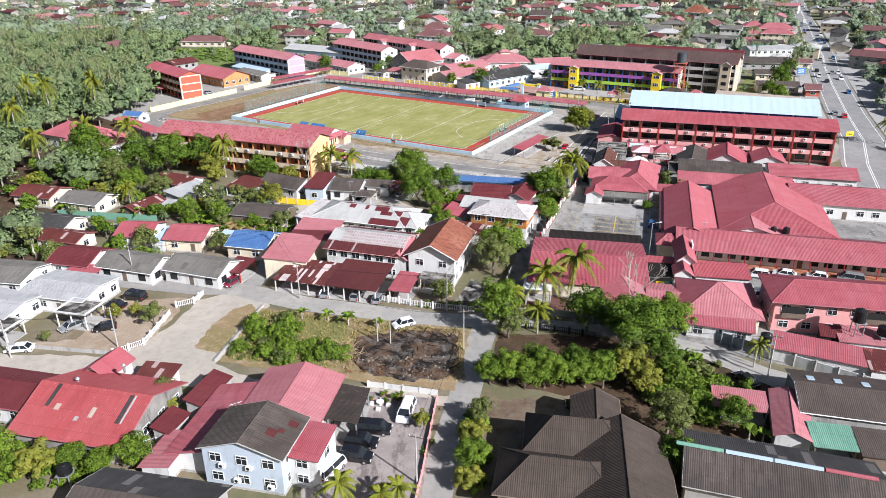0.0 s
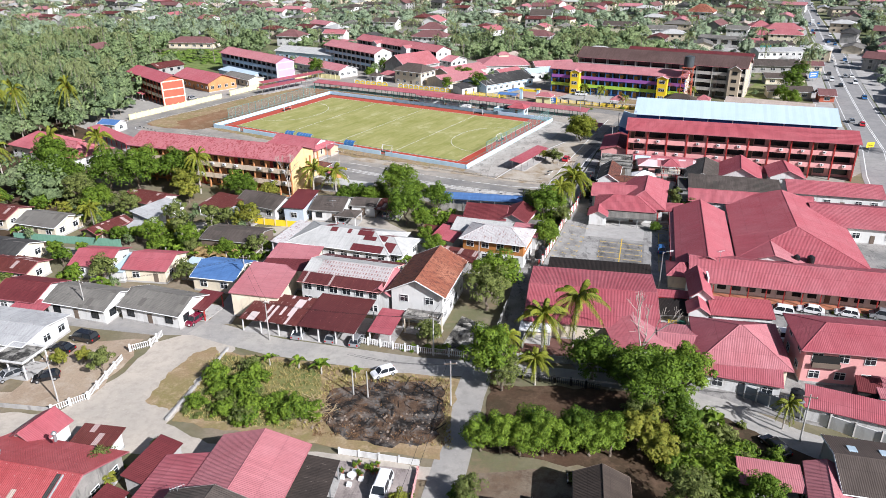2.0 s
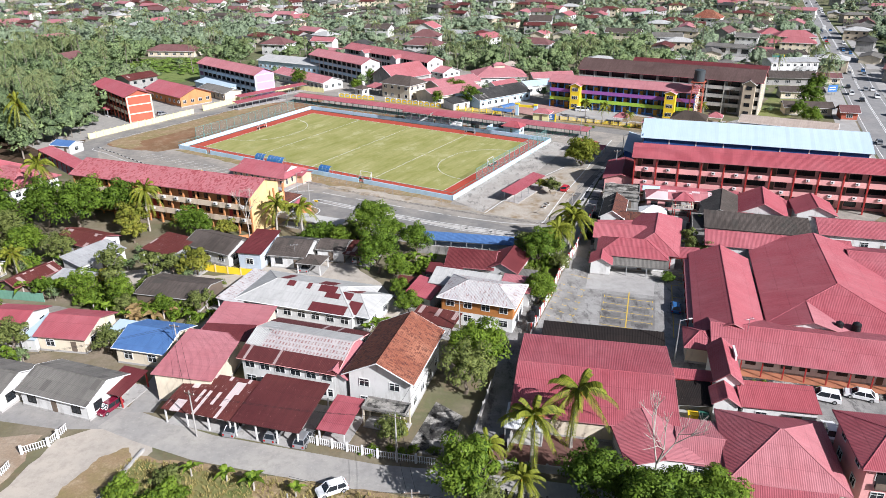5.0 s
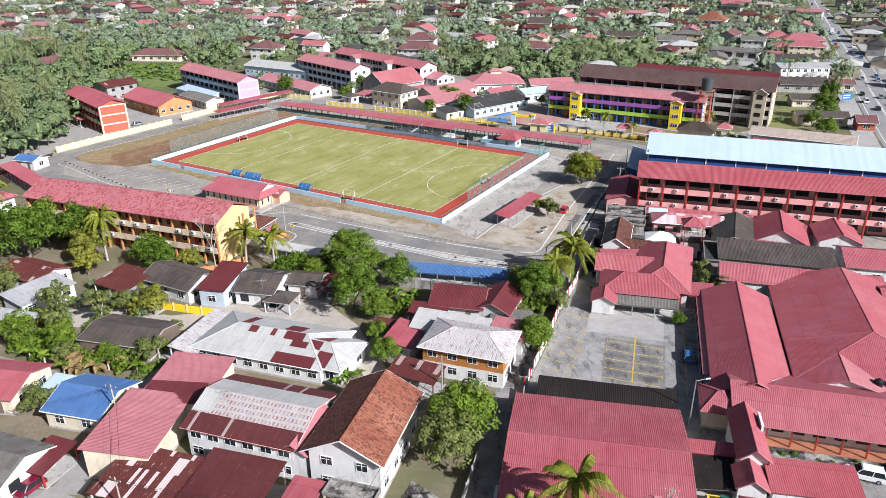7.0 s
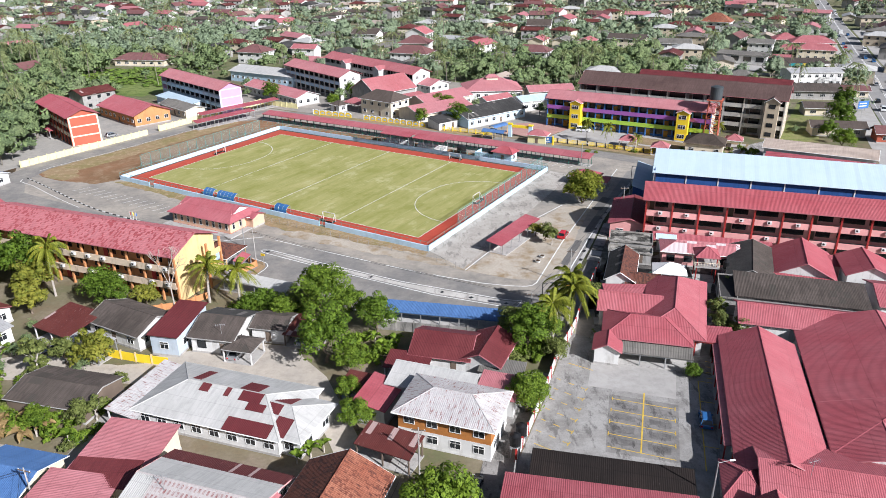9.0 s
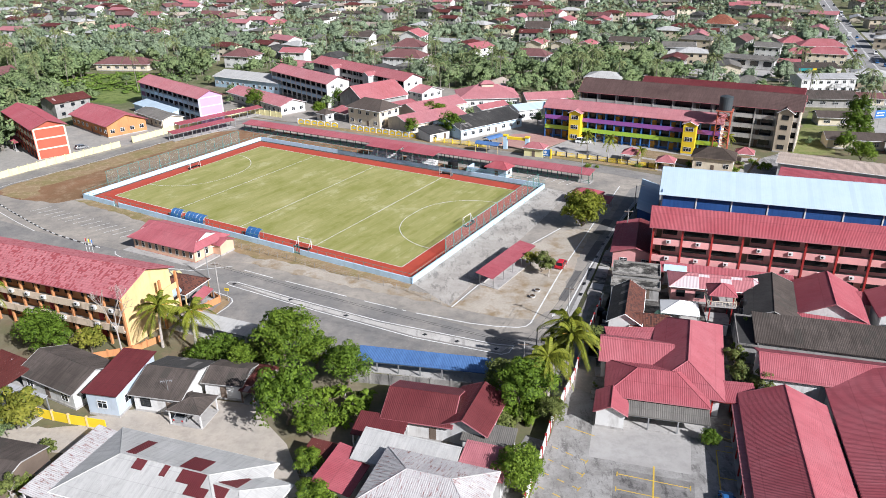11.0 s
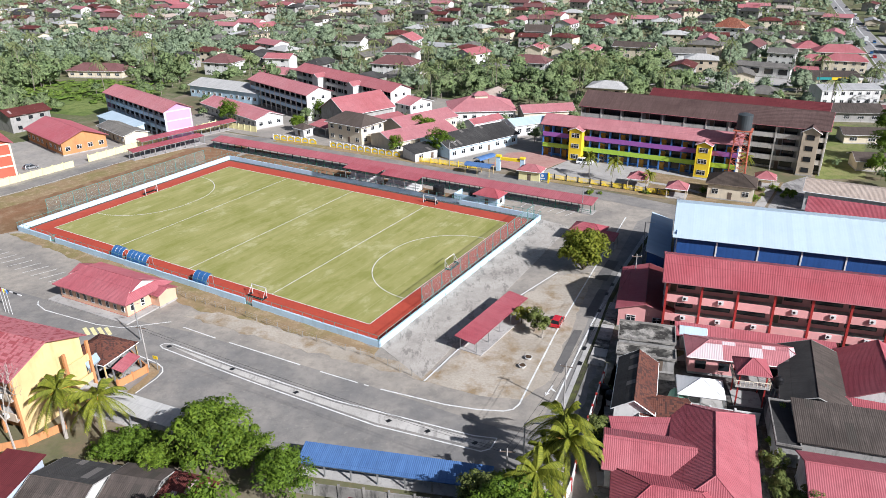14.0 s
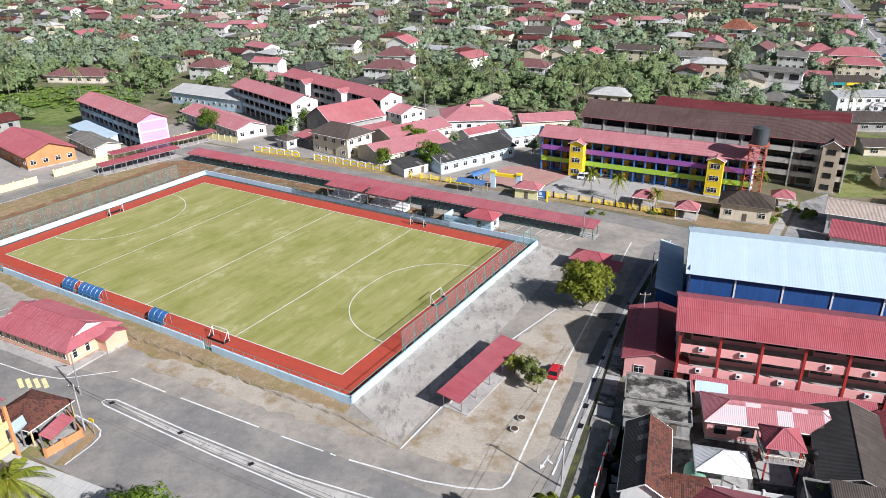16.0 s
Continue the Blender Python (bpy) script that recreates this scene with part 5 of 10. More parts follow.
house("red_shed", "narrow shed with a faded red sheet roof", 37.8, 26.2, -110, 11.0, 5.0, 2.6, 3.6, "gable", PINKR, WHITE, 0.4, win="")
house("brown_shed", "workshop with brown-grey corrugated roof and skylights", 47, 29.5, -14.2, 14, 11, 3.2, 4.6, "gable", BROWNR, GREYW, 0.4, win="")
house("green_shed", "lean-to with pale green corrugated roof", 40.9, 21.2, -12.6, 5.4, 4.6, 2.6, 3.2, "shed", GREENR, WOOD, 0.3, posts=True, cat="shed")
house("brown_lean_to", "lean-to with dark brown corrugated roof", 46.6, 19.6, -12.6, 6.2, 5.2, 2.5, 3.2, "shed", BROWNR, WOOD, 0.3, win="", cat="shed")
house("pink_carport", "low carport with a pink sheet roof", 32.3, 29.9, -14, 7.4, 4.4, 2.3, 2.9, "shed", PINKR, METAL, 0.3, posts=True, cat="carport")

# left compound and terraces
house("white_bungalow", "white bungalow with weathered pale metal roofs", -79.5, 66.5, -14, 14.5, 11.0, 3.2, 4.0, "gable", ASHR, WHITE, 0.5, win="SE", fascia=WHITE)
house("white_bungalow_wing", "white bungalow wing with weathered pale metal roof", -91, 60.5, -14, 16, 10, 3.1, 3.9, "gable", ASHR, WHITE, 0.5, win="SE", fascia=WHITE)
house("white_porch", "flat-roofed white car porch with a stained slab", -73.6, 57.9, -14, 6.4, 5.2, 2.9, 3.2, "flat", MOULD, WHITE, 0.3, posts=True, cat="car porch", fascia=WHITE)
house("white_porch", "flat-roofed white porch with a stained slab", -86.0, 53.2, -14, 8.5, 4.4, 2.6, 3.0, "flat", MOULD, WHITE, 0.3, posts=True, cat="porch", fascia=WHITE)
house("terrace_house", "white bungalow with grey fibre-cement roof", -71.2, 77.6, -17, 13.4, 8.8, 2.9, 4.6, "gable", GREYR, WHITE, 0.5, win="SE", style="d", group="terrace houses")
house("terrace_house", "white bungalow with grey fibre-cement roof", -57.2, 75.6, -19, 13.2, 8.8, 2.9, 4.6, "gable", GREYR, WHITE, 0.5, win="SE", style="d", group="terrace houses")
house("terrace_annex", "small annex with maroon sheet roof", -50.2, 76.2, -19, 4.4, 6, 2.3, 3.0, "shed", MAROON, REDP, 0.3, posts=True, cat="carport")
house("maroon_house", "white house with a maroon sheet roof", -83.6, 80.5, -14, 10, 9.5, 3, 4.7, "gable", MAROON, WHITE, 0.5, win="SE")
house("maroon_house_porch", "porch with a red patched sheet roof", -80.6, 74.8, -14, 7, 3.6, 2.4, 2.9, "shed", RED, WHITE, 0.3, posts=True, cat="porch")
house("low_grey_house", "low house with a grey corrugated roof", -96, 74, -10, 15, 10, 2.8, 4.0, "gable", GREYR, WHITE, 0.5, win="SE")
house("red_gable_house", "white house with a red sheet roof", -77.0, 95.0, -6, 8.6, 9.6, 3, 4.6, "gable", RED, WHITE, 0.5, win="SE")
house("red_gable_house", "white house with a red sheet roof", -64.8, 92.8, -9, 9.4, 9.6, 3, 4.6, "gable", RED, CREAM, 0.5, win="SE")
house("blue_lean_to", "lean-to with a pale blue sheet roof", -70.7, 92.6, -8, 3.0, 8, 2.4, 3.0, "shed", SKYR, WHITE, 0.2, win="", cat="shed")
house("blue_roof_house", "cream house with a blue sheet roof", -49.8, 88.4, -14, 9.6, 9.6, 3, 4.6, "gable", BLUER, CREAM, 0.5, win="SE", doors="E")
house("blue_annex", "small annex with a pale blue roof", -56.6, 91.6, -14, 4.4, 5, 2.3, 2.9, "shed", SKYR, CREAM, 0.2, win="", cat="shed")

# centre
house("pink_roof_house", "two-storey house with a pink sheet roof", -39.8, 80.6, 84, 13.2, 9.2, 4.2, 4.9, "shed", PINKR, CREAM, 0.4, win="E")
house("pink_roof_rear", "rear wing with a pink and maroon sheet roof", -36.8, 92.0, 84, 11, 9.6, 3.8, 4.4, "shed", PINKR, CREAM, 0.4, win="E")
house("maroon_link", "link with a dark maroon sheet roof", -37.6, 87.2, -6, 8.6, 4.6, 4.25, 4.6, "shed", MAROON, CREAM, 0.2, win="")
pr = house("patched_roof_house", "old two-storey white house with speckled white and maroon roof", -23.8, 81.8, -17.6, 16.5, 12.6, 5.2, 7.1, "gable", SPECK, WHITE, 0.6, win="SE", storeys=2, rm2=WHITER, fascia=PINKW, doors="", step=2.5, ww=1.7)
roof_patch(pr, 12.6, 5.2, 7.1, -1, -8.24, 8.24, -0.01, 0.42, OLDRED)
roof_patch(pr, 12.6, 5.2, 7.1, 1, -8.24, 8.24, -0.01, 0.36, OLDRED)
roof_patch(pr, 12.6, 5.2, 7.1, -1, -8.24, -5.6, 0.44, 0.97, WHITER, "replaced white sheets")
house("dark_canopy", "shop canopy of dark maroon sheets with white fascia", -25.1, 69.6, -16, 10.2, 10.2, 2.9, 3.9, "shed", OLDRED, WHITE, 0.4, posts=True, cat="canopy")
house("rusty_canopy", "wide shop canopy of rusty maroon sheets with white patches", -35.6, 71.8, -16, 11, 8.4, 2.7, 3.6, "shed", STREAKY, WHITE, 0.4, posts=True, cat="canopy")
house("white_gable_wing", "white gable wing with a pink roof edge", -17.0, 78.0, 72, 9, 4.5, 4.6, 5.9, "gable", PINKR, WHITE, 0.4, win="S", doors="")
# darker tile on the west slope puts its shade into the colour
house("tiled_house", "two-storey white house with an old terracotta tile roof", -9.6, 78.4, 73.7, 15.6, 10.8, 6, 8.7, "gable", CLAY, WHITE, 0.8, win="SWE", storeys=2, rm2=CLAYD, doors="")
house("red_porch", "small porch with a red sheet roof", -16.6, 67.6, -17, 4.2, 7.0, 2.4, 3.2, "shed", RED, WHITE, 0.3, posts=True, cat="porch")
house("stained_porch", "flat porch with a mouldy concrete slab", -10.4, 68.6, -17, 6.4, 2.6, 3.0, 3.3, "flat", MOULD, CREAM, 0.2, posts=True, cat="porch", fascia=OLDCONC)
wr = house("white_roof_house", "long white bungalow with a white metal hip roof and maroon patches", -27.2, 103.8, -18.1, 23.6, 12.6, 3, 5, "hip", WHITER, WHITE, 0.6, inset=5.5, win="SE", step=2.8, doors="")
for q in ((-3.7, -2.2, 0.78, 0.99), (0.3, 1.1, 0.77, 0.99), (2.8, 6.2, 0.74, 0.99), (3.0, 9.9, 0.0, 0.33), (4.6, 7.4, 0.55, 0.74)):
    roof_patch(wr, 12.6, 3, 5, -1, *q, MAROON)
for q in ((-6, -4.6, 0.3, 0.9), (2, 5, 0.5, 0.95)):
    roof_patch(wr, 12.6, 3, 5, 1, *q, MAROON)
ww_ = house("white_roof_wing", "white bungalow wing with maroon patched roof", -18.6, 100.2, -22, 11.5, 9.4, 3, 4.6, "hip", WHITER, WHITE, 0.6, inset=4.2, win="SE", step=2.8, doors="")
for q in ((0.6, 3.0, 0.02, 0.62), (-2.6, 0.4, 0.64, 0.97)):
    roof_patch(ww_, 9.4, 3, 4.6, -1, *q, MAROON)
roof_patch(ww_, 9.4, 3, 4.6, 1, -2.0, 1.0, 0.35, 0.9, MAROON)
house("grey_side_roof", "rust-streaked pale metal side roof", -39.2, 106.6, 72, 13, 5.0, 2.6, 3.4, "shed", STREAK, WHITE, 0.3, posts=True, cat="carport")
house("wooden_house", "two-storey house with varnished wood upper floor and rusty white roof", 4.6, 99.6, -19, 14.2, 9.6, 5.2, 6.9, "hip", STREAK, WOODW, 0.7, inset=4.4, win="SEW", storeys=2, low=WHITE, step=2.9, doors="")
house("rear_white_roof", "rear kitchen with new white sheet roof", 1.6, 106.4, -19, 13, 5.0, 3.6, 4.8, "shed", WHITER, WHITE, 0.3, win="E")
house("pink_annex", "annex with a pink sheet roof", 11.2, 105.6, -19, 6, 5.4, 3.2, 4.0, "shed", PINKR, WHITE, 0.3, win="E")
house("rusty_porch", "porch with rusty corrugated roof and fence", -3.8, 94.6, -25, 8.2, 4.4, 2.6, 3.3, "shed", RUSTY, WOOD, 0.3, posts=True, cat="porch")
house("red_annex", "annex with red and maroon sheet roof", -5.8, 104.6, 70, 7.5, 5.0, 3.0, 3.9, "shed", RED, WHITE, 0.3, win="", rm2=MAROON)
house("rusty_lean_to", "lean-to with rusty sheet roof", -9.2, 108.4, -20, 5, 4, 2.3, 2.9, "shed", RUSTY, WOOD, 0.2, posts=True, cat="shed")
house("maroon_hip_house", "house with a maroon sheet roof", 3.6, 118.2, -14, 10, 9.2, 3, 5.0, "gable", MAROON, WHITE, 0.6, win="SE")
house("maroon_cross_wing", "cross wing with a maroon sheet roof", 10.4, 116.4, 68, 9.5, 7.0, 3, 4.7, "gable", MAROON, WHITE, 0.5, win="E")
house("grey_annex", "annex with a grey sheet roof", 12.2, 111.8, -16, 7, 3.6, 2.4, 2.9, "shed", GREYR, WHITE, 0.3, win="S", cat="shed")
house("maroon_lean_to", "lean-to with a maroon sheet roof", -2.2, 113.6, -14, 7, 4.4, 2.5, 3.1, "shed", MAROON, WHITE, 0.3, posts=True, cat="shed")

# houses before the orange school
house("grey_white_house", "white house with a grey fibre-cement roof and steel awning", -50.4, 127.6, -28, 13, 9, 3, 4.8, "gable", MIDGREY, WHITE, 0.5, win="SE")
house("faded_red_roof", "side roof of faded red sheets", -61.0, 126.8, -28, 9, 7.6, 2.6, 3.7, "shed", RUSTY, WHITE, 0.3, posts=True, cat="carport")
house("steel_awning", "awning of pale metal sheets", -54.8, 120.6, -24, 8, 4.2, 2.5, 2.9, "shed", ASHR, METAL, 0.2, posts=True, cat="awning")
house("two_storey_blue_house", "narrow pale blue house with maroon monopitch roof", -41.2, 124.6, -12, 5.6, 10.4, 3.9, 5.0, "shed", MAROON, BLUEW, 0.4, win="SE", storeys=1, doors="")
house("white_grey_house", "white bungalow with a grey gabled roof", -33.6, 125.0, -12, 8.4, 10.5, 3, 4.7, "gable", MIDGREY, WHITE, 0.5, win="SE", style="d", rm2=DARKR)
house("grey_porch", "porch with a small grey hip roof on white posts", -29.2, 119.4, -14, 5.4, 4.8, 2.5, 3.4, "hip", MIDGREY, WHITE, 0.3, posts=True, cat="porch")
house("grey_wing", "white wing with grey gabled roof", -25.6, 126.4, -11, 6.6, 6.4, 2.8, 3.8, "gable", MIDGREY, WHITE, 0.4, win="S", style="d")
house("rusty_carport", "dark carport with rusty sheets", -19.6, 124.6, -16, 6.4, 6.4, 2.4, 3.0, "shed", RUSTY, WOOD, 0.3, posts=True, cat="carport")
house("rusty_shack", "low shack with rusty grey sheets", -52.4, 107.6, -14, 13.5, 9, 2.5, 3.6, "gable", MIDGREY, WOOD, 0.3, win="")
house("silver_house", "house with bright silver sheet roof", -75.0, 122.0, 60, 11, 6.5, 2.9, 3.8, "shed", ASHR, WHITE, 0.4, win="SE")
house("rusty_house", "house with rusty patched roof", -80.5, 131.0, -24, 12, 8, 2.9, 4.3, "gable", RUSTY, WHITE, 0.5, win="SE")
house("grey_shack", "low shack with grey sheets", -74.5, 112.5, -16, 9, 4, 2.3, 2.8, "shed", ASHR, WOOD, 0.3, win="")
house("rusty_shack", "low shack with dark rusty sheets", -83.5, 113.0, 62, 10, 6, 2.5, 3.5, "gable", RUSTY, WOOD, 0.3, win="")
house("grey_village_house", "village house with grey fibre-cement roof", -98.5, 116.5, -18, 12, 9, 2.9, 4.4, "gable", GREYR, CREAM, 0.5, win="SE")
house("grey_village_house", "village house with dark patched roof", -101, 101, -16, 16, 9, 2.9, 4.4, "gable", DARKR, CREAM, 0.5, win="SE")
house("rusty_village_house", "village house with maroon rusty roof", -92.5, 92, -15, 11, 7, 2.8, 3.9, "gable", RUSTY, CREAM, 0.5, win="SE")
house("rusty_village_house", "village house with maroon rusty roof", -113, 122, -15, 12, 9, 2.9, 4.4, "gable", RUSTY, CREAM, 0.5, win="SE")

# ---- buildings: school compound ----
house("red_hall", "large hall with a red ribbed sheet roof", 19.6, 75.4, -11.3, 22.4, 21.8, 3.1, 4.7, "gable", RED, CREAM, 0.4, win="W", cat="hall")
house("black_lean_to", "long lean-to with a sooty black roof", 23.6, 88.2, -12.5, 19.6, 5.0, 2.5, 3.0, "shed", sheet_roof("sooty_sheet", (0.013, 0.01, 0.009), (0.032, 0.022, 0.018), 0.6, rough=0.95, rust=(0.20, 0.17, 0.16), rust_amt=0.06, cell=(0.8, 5.0)), METAL, 0.3, posts=True, cat="canopy")
house("white_canopy", "white canvas canopy on metal posts beside the hall", 8.6, 66.8, -12, 5.2, 5.2, 2.5, 2.9, "shed", TARP, METAL, 0.2, posts=True, cat="canopy")
house("red_side_hall", "side building with a faded red gabled roof", 24.6, 61.8, 92, 10.4, 9.6, 3, 3.8, "gable", PINKR, WHITE, 0.5, win="S", rm2=RED2)
house("red_link", "link building with a faded red roof", 32.2, 60.8, -14, 9.6, 9.4, 2.8, 3.6, "gable", PINKR, WHITE, 0.4, win="S")
house("red_walkway", "covered walkway with a red sheet roof", 34.3, 76.2, -10.5, 5.8, 2.3, 2.8, 3.2, "shed", RED, REDP, 0.2, posts=True, cat="walkway")
house("dark_canopy", "low canopy with sooty dark sheets", 33.4, 72.2, -6, 5.6, 5.6, 2.4, 2.7, "shed", bpy.data.materials["sooty_sheet"], METAL, 0.2, posts=True, cat="canopy")
# office slopes: sunlight painted as paler sheets east, darker sheets west
house("school_office", "white school office with a red hip roof", 43.6, 129.6, 71, 22, 10.5, 3.3, 6.0, "hip", RED2, WHITE, 0.6, inset=4.8, win="EW", rm2=RED)
house("school_office_wing", "office wing with a red hip roof and grey awning", 36.8, 122.4, -14, 14.2, 9.6, 3.2, 5.3, "hip", RED, WHITE, 0.6, inset=4.4, win="S")
house("office_block", "rear office wing with a red sheet roof", 36.0, 130.6, -14, 11, 8, 3.4, 5.3, "gable", RED2, WHITE, 0.5, win="W")
house("office_porch", "small porch with a red gabled roof", 29.6, 118.3, 74, 5.2, 4.6, 2.7, 3.9, "gable", RED, WHITE, 0.4, win="S", doors="")
house("grey_awning", "grey sheet awning on posts", 36.4, 116.6, -14, 12, 3.2, 2.3, 2.9, "shed", GREYR, METAL, 0.2, posts=True, cat="awning")
house("red_walkway", "covered walkway with a red sheet roof", 47.0, 120.0, -10, 6.4, 4.6, 2.9, 3.4, "shed", RED, REDP, 0.2, posts=True, cat="walkway")
# long roof and great hall: paler sheets paint sunlight on east slopes
house("red_long_roof", "school hall with a long red gabled roof", 48.5, 102.2, -106, 33, 11.4, 3.2, 5.7, "gable", RED, WHITE, 0.5, win="", rm2=RED2, cat="hall")
house("red_side_awning", "long narrow pink-red awning beside the hall", 43.6, 106.3, -106, 27.5, 1.5, 2.6, 3.0, "shed", PINKR, REDP, 0.2, posts=True, cat="awning")
gh = house("red_great_hall", "great school hall with a dark red gabled roof", 69.4, 109.2, -106.5, 24, 24.2, 3.5, 7.0, "gable", RED, WHITE, 0.5, win="", rm2=RED2, cat="hall")
# hipped south end of the great hall
part("roof", Geo().panel([(23.0, -12.1, 3.5), (23.0, 12.1, 3.5), (12, 0, 7.0)], 0.25), RED, gh)
part("roof", Geo().panel([(12, -12.1, 3.5), (23.0, -12.1, 3.5), (12, 0, 7.0)], 0.25), RED, gh)
part("roof", Geo().panel([(23.0, 12.1, 3.5), (12, 12.1, 3.5), (12, 0, 7.0)], 0.25), RED2, gh)
part("ridge_cap", Geo().bar((16.9, -5.4, 5.44), (12, 0, 7.0), 0.075).bar((23.0, 12.1, 3.5), (12, 0, 7.0), 0.075), RED, gh)
part("wall", Geo().box(12, -11.4, 0, 22.4, 11.4, 3.5), WHITE, gh)
# pale east slope of the hall end: sunlight put into the sheet colour
house("red_hall_end", "lower hall end with a red gabled roof and white pediment", 58.9, 93.0, -106.5, 12.4, 13.2, 3.44, 5.38, "gable", RED, WHITE, 0.5, win="", rm2=PINKR, cat="hall")
house("red_rear_hall", "rear hall with a red ribbed roof", 66.5, 123.0, -15, 28, 8.5, 3.8, 5.6, "gable", RED2, WHITE, 0.5, win="")
house("red_east_hall", "school building with a red sheet roof", 88, 111, -15, 24, 16, 3.8, 6.0, "gable", RED2, WHITE, 0.5, win="S")
house("red_east_hall", "school building with a red sheet roof", 90, 130, -15, 22, 11, 3.8, 5.6, "gable", RED2, WHITE, 0.5, win="S")
house("red_pavilion", "school pavilion with a red gabled roof", 84, 143, 74, 10, 9, 4, 6, "gable", RED, WHITE, 0.5, win="S")
house("red_corridor", "long corridor building with a red roof, white panels and red posts", 63.0, 82.0, -15, 46, 14, 3.1, 5.2, "gable", RED2, WHITE, 2.2, win="S", step=2.6, style="d")
for i in range(15):
    cx, cy = turned(63.0, 82.0, -15, -21.6 + 3.05 * i, -6.6)
    tagged(part("corridor_post", Geo().box(-0.09, -0.09, 0, 0.09, 0.09, 3.05), REDP, None, m=pose(cx, cy, 0, 0, 0, -15)), "red painted post under the corridor eave", "post", "corridor posts")
ground_piece("corridor_tiles", slab([turned(63.0, 82.0, -15, -22, -6.9), turned(63.0, 82.0, -15, 22, -6.9), turned(63.0, 82.0, -15, 22, -4.7), turned(63.0, 82.0, -15, -22, -4.7)], -0.1, 0.14), paving("terracotta_tiles", (0.40, 0.16, 0.085), (0.30, 0.12, 0.07), 0.6, 0.6), "terracotta tiled corridor floor")
ground_piece("corridor_gutter", slab([turned(63.0, 82.0, -15, -22, -8.7), turned(63.0, 82.0, -15, 22, -8.7), turned(63.0, 82.0, -15, 22, -6.95), turned(63.0, 82.0, -15, -22, -6.95)], -0.1, 0.06), MOULD, "mouldy concrete strip before the corridor")
house("red_corridor_end", "short corridor end with a red sheet roof", 38.9, 86.4, -15, 5.2, 6.8, 3.0, 4.4, "hip", RED, CREAM, 0.5, win="", inset=2.4)
house("red_tower_roof", "narrow building with a steep red gabled roof", 39.1, 76.8, 77, 10.2, 4.0, 4.4, 6.0, "gable", RED, WHITE, 0.4, win="")
house("red_tower_roof", "lower end of the narrow building with a red gabled roof", 36.9, 70.2, 77, 4.2, 3.8, 3.3, 4.6, "gable", RED, WHITE, 0.3, win="")
tagged(part("roof_screen", Geo().box(-1.5, -0.12, 0, 1.5, 0.12, 1.1).box(-1.5, -0.16, 1.1, 1.5, 0.16, 1.18), FRAMEW, None, m=pose(41.2, 78.6, 4.4, 0, 0, 77)), "white screen panel at the eave of a red roof", "panel")
house("red_low_roof", "low building with a bright red sheet roof", 44.0, 69.6, -10.5, 10.4, 5.2, 3.2, 4.2, "shed", RED3, WHITE, 0.4, win="S")
house("red_pyramid_house", "school house with a pink-red hip roof", 39.5, 59.0, -13, 13.6, 14.2, 3.3, 6.4, "hip", PINKR, CREAM, 0.7, inset=6.6, win="SE", rm2=RED2)
house("red_front_roof", "low front wing with a faded red roof", 37.6, 52.0, -20, 11, 6.0, 2.7, 3.7, "shed", RED2, WHITE, 0.4, win="S")
house("pink_two_storey", "pink two-storey house with a red sheet roof", 60.2, 55.2, -10.9, 27, 11.5, 6, 7.9, "hip", RED, PINKW, 0.8, inset=4.6, win="SW", storeys=2, step=3.4)
house("maroon_lean_to", "small maroon lean-to before a pink house", 54.0, 47.6, -18, 3.4, 3.0, 2.6, 3.4, "shed", MAROON, DARK, 0.2, win="")
for q in (-9.6, 3.0):
    vx, vy = turned(60.2, 55.2, -10.9, q, -5.0)
    ve = thing("balcony", "balcony with a black sheet as shaded recess and brown rail", "balcony", vx, vy, -10.9, 3.1)
    # flat black sheet on the wall, painted as the shade of a recess
    part("recess", Geo().box(-1.9, -0.08, 0.0, 1.9, 0.0, 1.9), DARK, ve)
    part("railing", Geo().box(-1.95, -0.5, 0, 1.95, -0.42, 0.85).box(-1.95, -0.42, 0, 1.95, -0.08, 0.1), WOOD, ve)
house("red_street_roof", "low street-side roof of red sheets", 50.0, 42.4, -26, 14, 4.8, 2.5, 3.3, "shed", RED2, WHITE, 0.3, win="")
house("maroon_street_roof", "low street-side roof of maroon sheets", 64, 37.0, -15, 18, 5.6, 2.5, 3.3, "shed", RUSTY, WHITE, 0.3, win="")
house("pink_street_roof", "low roof of pale pink sheets", 58.6, 46.2, -15, 8, 5, 2.7, 3.2, "shed", PINKR, WHITE, 0.3, win="")
house("stained_store", "old concrete store with a black-stained flat roof", 43.4, 159.8, -15.5, 8.9, 5.6, 3.2, 3.5, "flat", MOULD, GREYW, 0.2, win="S", style="d", cat="store", fascia=OLDCONC)
house("stained_store", "lower concrete store with patched flat roof", 42.2, 155.4, -15.5, 9, 3.2, 2.3, 2.6, "flat", MOULD, GREYW, 0.2, win="S", style="d", cat="store", fascia=OLDCONC)
house("pink_white_pavilion", "pavilion with a pink and white metal hip roof", 57.2, 154.2, -13, 18, 6.8, 3.2, 4.6, "hip", PINKWHITE, PINKW, 0.5, inset=3.4, win="S", style="d", rm2=PINKR)
house("water_tower_pavilion", "narrow tower with a small red hip roof and railings", 54.6, 146.4, -12, 4.6, 4.6, 5.6, 7.0, "hip", RED, REDP, 0.5, posts=True, cat="tower", inset=2.2)
house("black_gable_shed", "shed with half black half red gabled roof", 38.1, 145.4, 72.8, 13.4, 5.8, 3.4, 5.2, "gable", CLAYD, WHITE, 0.4, win="", rm2=DARKR)
house("tile_shed", "shed with an orange tile roof", 40.8, 140.6, -14, 6.6, 5.4, 3.0, 4.3, "gable", CLAYD, WHITE, 0.3, win="", rm2=CLAY)
